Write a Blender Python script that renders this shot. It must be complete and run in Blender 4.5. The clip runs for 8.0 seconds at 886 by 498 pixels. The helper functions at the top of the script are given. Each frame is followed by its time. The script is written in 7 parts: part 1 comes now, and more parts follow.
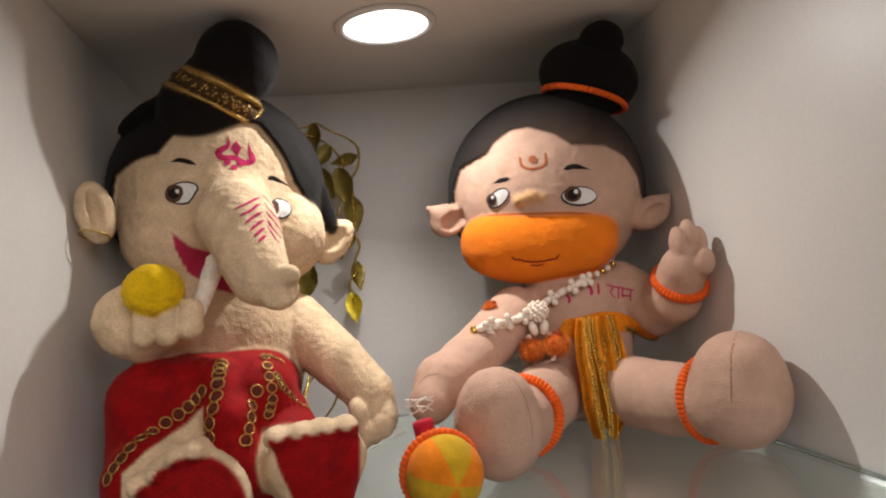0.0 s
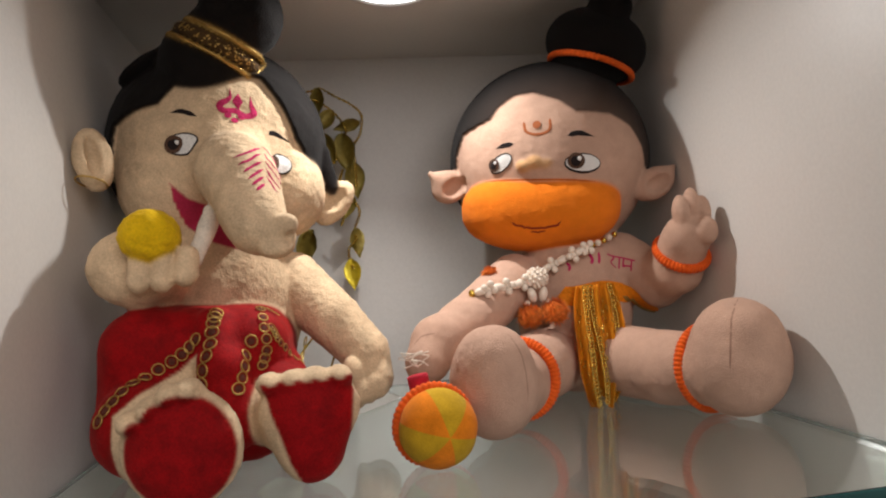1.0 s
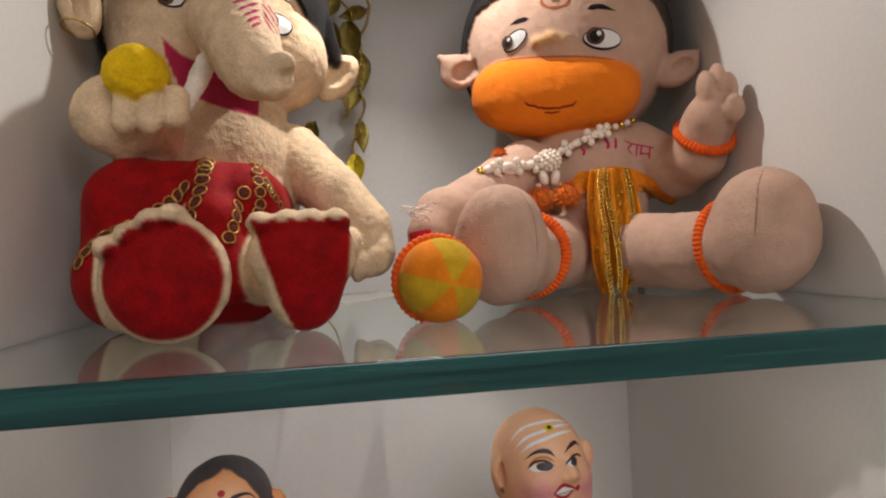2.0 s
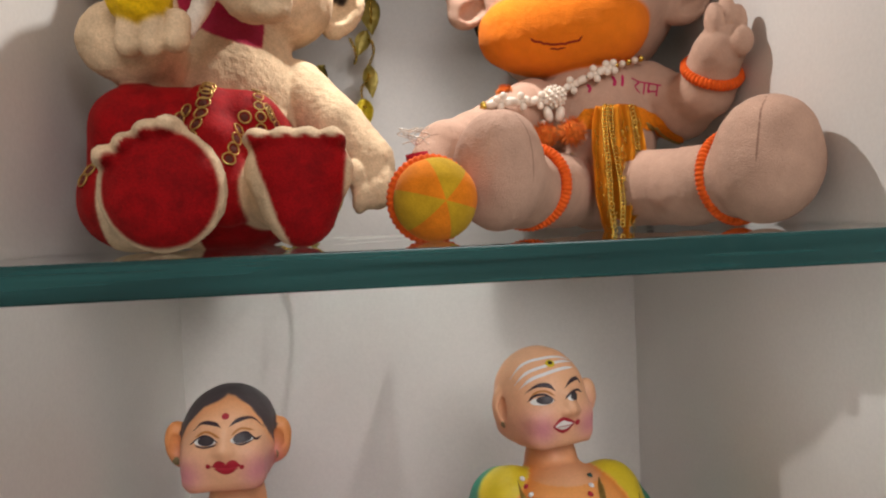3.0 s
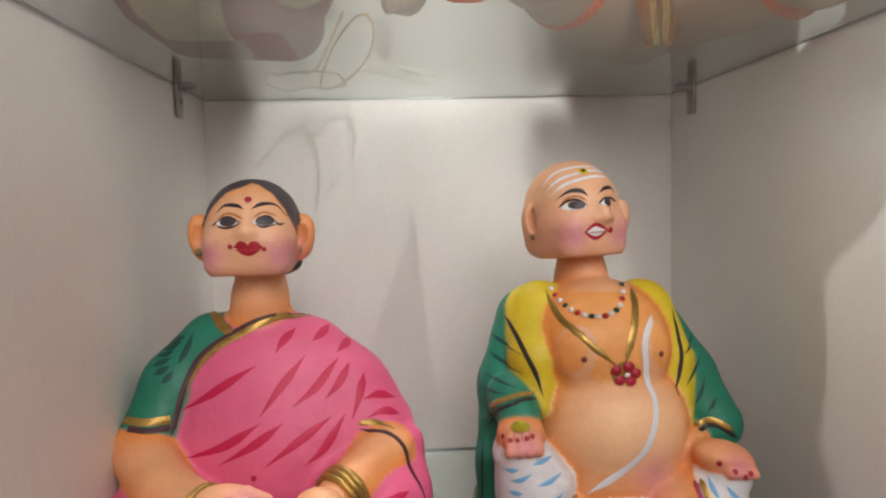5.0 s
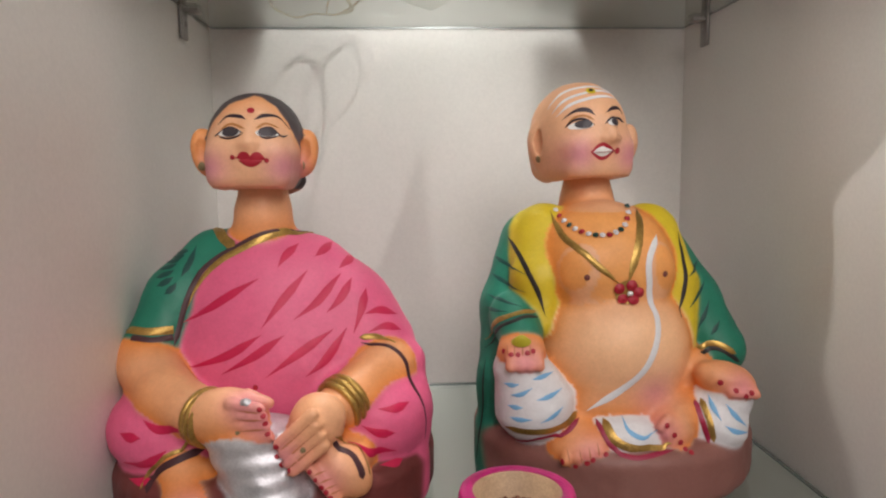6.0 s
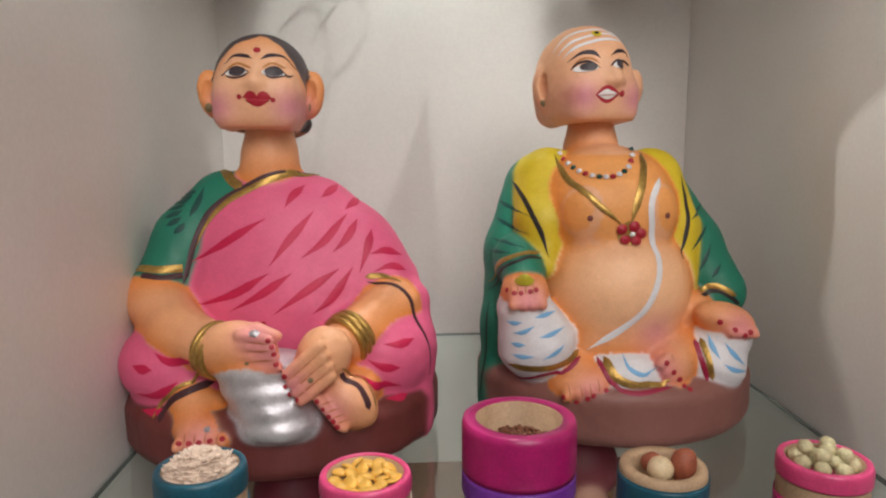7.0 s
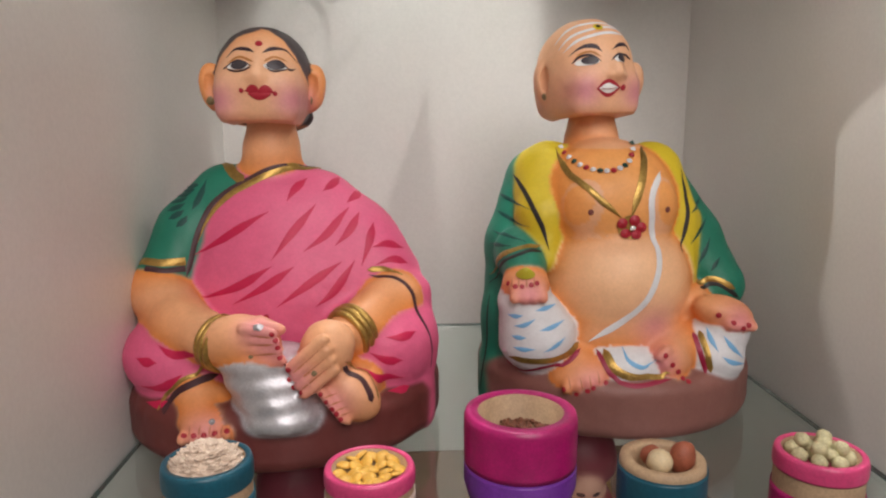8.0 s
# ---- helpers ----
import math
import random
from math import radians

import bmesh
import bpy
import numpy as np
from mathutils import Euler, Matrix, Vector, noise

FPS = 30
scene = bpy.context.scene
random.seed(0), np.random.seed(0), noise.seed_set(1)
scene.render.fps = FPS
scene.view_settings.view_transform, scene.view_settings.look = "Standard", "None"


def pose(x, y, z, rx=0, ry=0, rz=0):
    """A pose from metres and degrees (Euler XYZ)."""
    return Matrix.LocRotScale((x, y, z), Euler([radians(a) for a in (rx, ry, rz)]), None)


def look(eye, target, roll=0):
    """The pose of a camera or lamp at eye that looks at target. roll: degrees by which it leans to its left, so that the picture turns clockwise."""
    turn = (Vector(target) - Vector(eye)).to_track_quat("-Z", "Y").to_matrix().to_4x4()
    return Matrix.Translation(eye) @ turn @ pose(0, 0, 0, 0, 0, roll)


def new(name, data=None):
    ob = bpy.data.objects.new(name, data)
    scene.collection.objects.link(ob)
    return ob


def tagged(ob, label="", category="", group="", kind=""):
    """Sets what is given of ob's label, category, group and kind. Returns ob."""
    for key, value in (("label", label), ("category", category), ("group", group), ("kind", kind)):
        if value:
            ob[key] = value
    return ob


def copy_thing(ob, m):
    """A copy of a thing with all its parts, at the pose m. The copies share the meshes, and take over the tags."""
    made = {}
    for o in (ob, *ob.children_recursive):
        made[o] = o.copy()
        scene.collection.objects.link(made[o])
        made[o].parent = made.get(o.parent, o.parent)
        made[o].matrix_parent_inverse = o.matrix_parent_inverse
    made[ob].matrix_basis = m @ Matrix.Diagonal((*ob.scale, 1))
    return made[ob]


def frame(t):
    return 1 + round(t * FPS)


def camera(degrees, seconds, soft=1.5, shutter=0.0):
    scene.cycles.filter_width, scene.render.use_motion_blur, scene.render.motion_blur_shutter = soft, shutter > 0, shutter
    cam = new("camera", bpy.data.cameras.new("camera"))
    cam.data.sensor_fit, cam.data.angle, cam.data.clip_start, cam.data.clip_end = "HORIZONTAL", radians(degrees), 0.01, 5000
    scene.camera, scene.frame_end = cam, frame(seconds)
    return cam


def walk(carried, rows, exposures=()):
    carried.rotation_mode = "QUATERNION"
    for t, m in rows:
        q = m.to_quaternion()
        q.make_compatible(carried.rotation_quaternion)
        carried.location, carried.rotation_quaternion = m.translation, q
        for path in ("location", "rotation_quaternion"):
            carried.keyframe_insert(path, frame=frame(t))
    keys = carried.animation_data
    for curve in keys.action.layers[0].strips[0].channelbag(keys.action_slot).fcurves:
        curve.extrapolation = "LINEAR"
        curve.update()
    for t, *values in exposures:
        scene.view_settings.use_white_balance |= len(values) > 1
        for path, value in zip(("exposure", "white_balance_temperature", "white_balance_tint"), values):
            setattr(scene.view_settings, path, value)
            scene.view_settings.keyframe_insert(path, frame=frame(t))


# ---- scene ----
cam = camera(66.2, 8.0, soft=2.1)
PATH = [
    (0, (0.111, 0.037, 0.494), (0.436, 2.008, 0.595), -6.1),
    (0.5, (0.108, 0.038, 0.485), (0.429, 2.009, 0.581), -5.6),
    (1, (0.111, 0.043, 0.47), (0.43, 2.016, 0.554), -4.4),
    (1.5, (0.112, 0.067, 0.427), (0.416, 2.044, 0.463), -3.2),
    (1.7, (0.112, 0.073, 0.415), (0.41, 2.05, 0.43), -3.0),
    (2.8, (0.121, 0.067, 0.377), (0.367, 2.052, 0.351), -2.5),
    (3, (0.126, 0.067, 0.37), (0.344, 2.054, 0.311), -2.4),
    (3.5, (0.131, 0.071, 0.342), (0.309, 2.061, 0.255), -2.3),
    (4, (0.124, 0.074, 0.307), (0.278, 2.065, 0.211), -1.8),
    (4.5, (0.123, 0.076, 0.277), (0.259, 2.067, 0.147), -1.5),
    (5.8, (0.126, 0.081, 0.22), (0.238, 2.069, 0.027), -0.8),
    (6, (0.127, 0.078, 0.215), (0.227, 2.062, -0.015), -0.6),
    (6.5, (0.125, 0.074, 0.199), (0.222, 2.053, -0.078), -0.5),
    (7, (0.126, 0.07, 0.196), (0.213, 2.044, -0.118), -0.4),
    (7.5, (0.124, 0.067, 0.197), (0.22, 2.036, -0.135), -0.3),
    (8, (0.123, 0.068, 0.201), (0.218, 2.034, -0.152), -0.3),
]
walk(cam, [(t, look(eye, target, roll)) for t, eye, target, roll in PATH],
     exposures=[(0, -0.46), (1.7, -0.52), (3.0, -0.22), (4.5, 0.12), (6.0, 0.2), (8, 0.2)])

# ---------------- world and lamps ----------------
world = bpy.data.worlds.new("world")
scene.world = world
world.use_nodes = True
world.node_tree.nodes["Background"].inputs[0].default_value = (0.9, 0.95, 1.0, 1)
world.node_tree.nodes["Background"].inputs[1].default_value = 0.05

LAMP = (0.172, 0.571, 0.7045)


def area(name, m, size, watts, colour, shape="DISK", spread=180):
    data = bpy.data.lights.new(name, "AREA")
    data.shape, data.size, data.energy, data.color = shape, size, watts, colour
    ob = new(name, data)
    ob.matrix_world = m
    data.spread = radians(spread)
    return ob


area("cabinet_spot", look((LAMP[0], LAMP[1], LAMP[2] - 0.006), (LAMP[0], LAMP[1] - 0.32, 0)), 0.010, 1.08, (1.0, 0.965, 0.94), spread=150)
# unseen soft fill added in the room to brighten the dolls' fronts
area("room_fill", look((0.34, -0.62, 0.92), (0.15, 0.35, 0.2)), 0.8, 9.2, (1.0, 0.915, 0.895))

# ---------------- materials ----------------
def nodes_of(name):
    mat = bpy.data.materials.new(name)
    mat.use_nodes = True
    nt = mat.node_tree
    return mat, nt, nt.nodes["Principled BSDF"]


def link_noise(nt, scale, detail=4.0, rough=0.6):
    tc = nt.nodes.new("ShaderNodeTexCoord")
    n = nt.nodes.new("ShaderNodeTexNoise")
    n.inputs["Scale"].default_value, n.inputs["Detail"].default_value, n.inputs["Roughness"].default_value = scale, detail, rough
    nt.links.new(tc.outputs["Object"], n.inputs["Vector"])
    return n.outputs["Fac"]


def vary(nt, colour_socket, fac, low, high):
    """Multiplies a colour by a factor that runs from low to high with fac."""
    mr = nt.nodes.new("ShaderNodeMapRange")
    mr.inputs["From Min"].default_value, mr.inputs["From Max"].default_value = 0.3, 0.7
    mr.inputs["To Min"].default_value, mr.inputs["To Max"].default_value = low, high
    nt.links.new(fac, mr.inputs["Value"])
    mix = nt.nodes.new("ShaderNodeVectorMath")
    mix.operation = "SCALE"
    nt.links.new(colour_socket, mix.inputs[0])
    nt.links.new(mr.outputs[0], mix.inputs["Scale"])
    return mix.outputs[0]


def bump(nt, bsdf, fac, strength, distance):
    b = nt.nodes.new("ShaderNodeBump")
    b.inputs["Strength"].default_value, b.inputs["Distance"].default_value = strength, distance
    nt.links.new(fac, b.inputs["Height"])
    nt.links.new(b.outputs[0], bsdf.inputs["Normal"])


def surface(name, colour=None, rough=0.5, metal=0.0, scales=(60, 600), spread=0.12, relief=0.2, depth=0.0006, sheen=0.0, coat=0.0):
    """A worn opaque surface; with no colour it takes the painted colour of the mesh."""
    mat, nt, b = nodes_of(name)
    if colour is None:
        src = nt.nodes.new("ShaderNodeAttribute")
        src.attribute_name = "col"
        out = src.outputs["Color"]
    else:
        src = nt.nodes.new("ShaderNodeRGB")
        src.outputs[0].default_value = (*colour, 1)
        out = src.outputs[0]
    big, fine = link_noise(nt, scales[0]), link_noise(nt, scales[1], 2.0)
    out = vary(nt, out, big, 1 - spread, 1 + spread * 0.5)
    out = vary(nt, out, fine, 1 - spread * 0.7, 1 + spread * 0.4)
    nt.links.new(out, b.inputs["Base Color"])
    b.inputs["Roughness"].default_value, b.inputs["Metallic"].default_value = rough, metal
    b.inputs["Sheen Weight"].default_value, b.inputs["Sheen Roughness"].default_value = sheen, 0.5
    b.inputs["Coat Weight"].default_value = coat
    b.inputs["Specular IOR Level"].default_value = 0.12 if rough > 0.72 and not metal else 0.5
    if relief:
        bump(nt, b, fine, relief, depth)
    return mat


FLEECE = surface("fleece", None, 0.95, 0, (70, 700), 0.2, 0.45, 0.0012, 0.04)
JERSEY = surface("jersey_plush", None, 0.95, 0, (60, 1300), 0.11, 0.8, 0.0012, 0.04)
CLAY = surface("painted_clay", None, 0.5, 0, (40, 500), 0.07, 0.12, 0.0004)
VELVET = surface("velvet", None, 0.75, 0, (90, 900), 0.35, 0.5, 0.001, 0.06)
_vb = VELVET.node_tree.nodes["Principled BSDF"]
_vb.inputs["Sheen Weight"].default_value, _vb.inputs["Sheen Tint"].default_value = 0.14, (1.0, 0.2, 0.16, 1)
GOLD = surface("gold_paint", (0.52, 0.33, 0.09), 0.33, 0.75, (120, 900), 0.3, 0.5, 0.0006)
BRASS = surface("gilt_foil", (0.75, 0.52, 0.1), 0.25, 1.0, (150, 900), 0.25, 0.4, 0.0005)
SILVER = surface("silver_paint", (0.66, 0.66, 0.69), 0.46, 0.7, (90, 700), 0.15, 0.3, 0.0005)
LAMINATE = surface("white_laminate", (0.74, 0.72, 0.68), 0.42, 0, (5, 350), 0.05, 0.06, 0.0003)
WHITE = surface("white_paint", (0.75, 0.74, 0.72), 0.6, 0, (4, 200), 0.06, 0.1, 0.0004)
STEEL = surface("bracket_steel", (0.36, 0.34, 0.32), 0.42, 0.45, (80, 700), 0.2, 0.2, 0.0003)
RUBBER = surface("grey_seal", (0.09, 0.1, 0.1), 0.6, 0, (90, 500), 0.15)
ELASTIC = surface("orange_elastic", (0.82, 0.12, 0.015), 0.9, 0, (200, 1500), 0.2, 0.6, 0.0008, 0.04)
CARD = surface("white_card", (0.8, 0.78, 0.72), 0.7, 0, (30, 400), 0.05)
BEAD_WHITE = surface("ivory_bead", (0.8, 0.7, 0.58), 0.4, 0, (200, 900), 0.08)
POMPOM = surface("orange_pompom", (0.95, 0.24, 0.035), 0.95, 0, (250, 1500), 0.3, 0.9, 0.002, 0.04)
WOOD_BROWN = surface("brown_wood", (0.16, 0.09, 0.055), 0.5, 0, (12, 200), 0.3, 0.2, 0.0005)
TURNED = surface("bare_turned_wood", (0.52, 0.36, 0.22), 0.6, 0, (60, 700), 0.2, 0.3, 0.0004)
TEAL = surface("teal_lacquer", (0.01, 0.1, 0.15), 0.35, 0, (70, 700), 0.2, 0.12, 0.0003)
MAGENTA = surface("magenta_lacquer", (0.45, 0.01, 0.15), 0.35, 0, (70, 700), 0.2, 0.12, 0.0003)
PINK = surface("pink_lacquer", (0.72, 0.07, 0.22), 0.35, 0, (70, 700), 0.15, 0.12, 0.0003)
VIOLET = surface("violet_lacquer", (0.2, 0.04, 0.38), 0.35, 0, (70, 700), 0.2, 0.12, 0.0003)
PEA = surface("dried_pea", (0.62, 0.57, 0.34), 0.6, 0, (120, 900), 0.25, 0.5, 0.0006)
DAL = surface("split_lentil", (0.82, 0.47, 0.08), 0.5, 0, (150, 900), 0.2, 0.2, 0.0003)
FLAKE = surface("rice_flake", (0.74, 0.59, 0.47), 0.7, 0, (150, 900), 0.12, 0.2, 0.0003)
SEED = surface("mustard_seed", (0.23, 0.08, 0.04), 0.6, 0, (400, 900), 0.5, 0.2, 0.0003)
PEANUT = surface("peanut_skin", (0.36, 0.1, 0.05), 0.55, 0, (150, 900), 0.25, 0.4, 0.0004)
LEAF_GOLD = surface("aged_gilt_foil", (0.50, 0.39, 0.09), 0.38, 0.4, (150, 900), 0.25, 0.4, 0.0005)
# translucent yellow leaf; its lit brightness is put into the colour
FOIL_LIT_YELLOW = surface("lit_yellow_foil", (0.92, 0.75, 0.06), 0.4, 0.5, (150, 900), 0.2, 0.4, 0.0005)
FOIL_ORANGE = surface("orange_foil", (0.8, 0.3, 0.03), 0.3, 0.9, (150, 900), 0.25, 0.4, 0.0005)
CLOTH_ORANGE = surface("orange_cloth", (0.86, 0.33, 0.015), 0.8, 0, (60, 1500), 0.2, 0.4, 0.0006, 0.05)
FELT_ORANGE = surface("orange_felt", (0.8, 0.23, 0.012), 0.95, 0, (90, 1500), 0.2, 0.5, 0.0008, 0.05)
FELT_YELLOW = surface("yellow_felt", (0.58, 0.35, 0.018), 0.95, 0, (90, 1500), 0.2, 0.5, 0.0008, 0.05)
FELT_RED = surface("red_felt", (0.5, 0.02, 0.04), 0.95, 0, (90, 1500), 0.2, 0.5, 0.0008, 0.05)
IVORY = surface("cream_lacquer", (0.66, 0.52, 0.46), 0.4, 0, (70, 700), 0.15, 0.12, 0.0003)
CHICKPEA = surface("cream_bean", (0.72, 0.58, 0.36), 0.5, 0, (120, 900), 0.15, 0.2, 0.0003)
ROOM = surface("room_plaster", (0.6, 0.57, 0.53), 0.8, 0, (2, 60), 0.08)
DARK = surface("room_floor", (0.2, 0.16, 0.13), 0.5, 0, (3, 60), 0.15)


def glass(name, tint, rough=0.0):
    mat, nt, b = nodes_of(name)
    b.inputs["Base Color"].default_value = (*tint, 1)
    b.inputs["Transmission Weight"].default_value = 1.0
    b.inputs["IOR"].default_value = 1.5
    b.inputs["Roughness"].default_value = rough
    return mat


SHEET = glass("clear_glass", (0.76, 0.85, 0.82))
EDGE, _nt, _b = nodes_of("green_glass_edge")
_b.inputs["Base Color"].default_value = (0.036, 0.135, 0.13, 1)
_b.inputs["Roughness"].default_value = 0.2
_b.inputs["Transmission Weight"].default_value = 0.45
_fac = link_noise(_nt, 1, 3)
_map = _nt.nodes.new("ShaderNodeMapping")
_map.inputs["Scale"].default_value = (5, 1, 180)
_nt.links.new(_fac.node.inputs["Vector"].links[0].from_socket, _map.inputs[0])
_nt.links.new(_map.outputs[0], _fac.node.inputs["Vector"])
_src = _nt.nodes.new("ShaderNodeRGB")
_src.outputs[0].default_value = (0.036, 0.135, 0.13, 1)
# streaks in the base colour stand in for reflections along the polished edge
_nt.links.new(vary(_nt, _src.outputs[0], _fac, 0.45, 1.5), _b.inputs["Base Color"])
GLOW, _nt, _b = nodes_of("led_diffuser")
_b.inputs["Emission Color"].default_value = (0.95, 0.97, 1.0, 1)
_b.inputs["Emission Strength"].default_value = 6.0
_b.inputs["Base Color"].default_value = (0.8, 0.8, 0.8, 1)


from mathutils.bvhtree import BVHTree


# ---------------- mesh helpers ----------------
def mesh_ob(name, bm, material, smooth=False, parent=None, label=""):
    me = bpy.data.meshes.new(name)
    bm.to_mesh(me)
    bm.free()
    mats = material if isinstance(material, (list, tuple)) else [material]
    for m in mats:
        me.materials.append(m)
    if smooth:
        me.polygons.foreach_set("use_smooth", [True] * len(me.polygons))
    ob = new(name, me)
    if parent is not None:
        ob.parent = parent
    return tagged(ob, label)


def part(name, bm, material, parent, label="", smooth=True):
    return mesh_ob(name, bm, material, smooth, parent, label)


def holder(name, at, label, category, group="", kind=""):
    ob = new(name)
    ob.location = at
    ob.empty_display_size = 0.01
    return tagged(ob, label, category, group, kind)


def block(lo, hi, bevel=0.0, seg=2):
    bm = bmesh.new()
    c = [(a + b) / 2 for a, b in zip(lo, hi)]
    bmesh.ops.create_cube(bm, size=1, matrix=Matrix.Translation(c) @ Matrix.Diagonal((*[b - a for a, b in zip(lo, hi)], 1)))
    if bevel:
        bmesh.ops.bevel(bm, geom=bm.edges[:], offset=bevel, segments=seg, affect="EDGES", profile=0.5)
    return bm


def lathe(profile, steps=48, at=(0, 0, 0)):
    """Turns (radius, height) pairs about the upright axis."""
    bm = bmesh.new()
    rings = []
    for r, z in profile:
        rings.append([bm.verts.new((at[0] + r * math.cos(2 * math.pi * i / steps), at[1] + r * math.sin(2 * math.pi * i / steps), at[2] + z)) for i in range(steps)])
    for a, b in zip(rings, rings[1:]):
        for i in range(steps):
            j = (i + 1) % steps
            bm.faces.new((a[i], a[j], b[j], b[i]))
    for ring in (rings[0], rings[-1]):
        if (ring[0].co - ring[steps // 2].co).length > 1e-5:
            bm.faces.new(ring)
    bmesh.ops.remove_doubles(bm, verts=bm.verts[:], dist=1e-6)
    bmesh.ops.recalc_face_normals(bm, faces=bm.faces[:])
    return bm


def curve_points(points, n):
    """A smooth line through a few points."""
    p = [np.array(q, float) for q in points]
    p = [2 * p[0] - p[1]] + p + [2 * p[-1] - p[-2]]
    out = []
    for i in range(n):
        u = i / (n - 1) * (len(points) - 1)
        k = min(int(u), len(points) - 2)
        t = u - k
        a, b, c, d = p[k:k + 4]
        out.append(0.5 * (2 * b + (c - a) * t + (2 * a - 5 * b + 4 * c - d) * t * t + (3 * b - a - 3 * c + d) * t ** 3))
    return out


def tube(points, radius, n=40, sides=8, closed=False, ripple=0.0, count=0):
    pts = curve_points(points, n) if not closed else [np.array(q, float) for q in points]
    bm = bmesh.new()
    rings = []
    last = Vector((0, 0, 1))
    m = len(pts)
    for i, q in enumerate(pts):
        if closed:
            d = Vector(pts[(i + 1) % m] - pts[i - 1])
        else:
            d = Vector(pts[min(i + 1, m - 1)] - pts[max(i - 1, 0)])
        d.normalize()
        side = d.cross(last)
        if side.length < 1e-4:
            side = d.orthogonal()
        side.normalize()
        up = side.cross(d).normalized()
        last = up
        r = radius * (1 + ripple * math.cos(2 * math.pi * count * i / m))
        rings.append([bm.verts.new(Vector(q) + r * (math.cos(2 * math.pi * k / sides) * side + math.sin(2 * math.pi * k / sides) * up)) for k in range(sides)])
    pairs = list(zip(rings, rings[1:])) + ([(rings[-1], rings[0])] if closed else [])
    for a, b in pairs:
        for k in range(sides):
            j = (k + 1) % sides
            bm.faces.new((a[k], a[j], b[j], b[k]))
    if not closed:
        bm.faces.new(rings[0])
        bm.faces.new(rings[-1])
    bmesh.ops.recalc_face_normals(bm, faces=bm.faces[:])
    return bm


def ball(at, radii, u=16, v=10, turn=None, lump=0.0, seed=0.0):
    bm = bmesh.new()
    bmesh.ops.create_uvsphere(bm, u_segments=u, v_segments=v, radius=1)
    for q in bm.verts:
        k = 1 + lump * noise.noise(q.co * 1.7 + Vector((seed, seed * 1.3, 0)))
        q.co = Vector((q.co.x * radii[0], q.co.y * radii[1], q.co.z * radii[2])) * k
        if turn is not None:
            q.co = turn @ q.co
        q.co += Vector(at)
    return bm


def add_into(bm, other):
    me = bpy.data.meshes.new("tmp")
    other.to_mesh(me)
    other.free()
    bm.from_mesh(me)
    bpy.data.meshes.remove(me)
    return bm


# ---------------- soft solid forms ----------------
def turn_of(rx=0, ry=0, rz=0):
    return np.array(Euler([radians(a) for a in (rx, ry, rz)]).to_matrix())


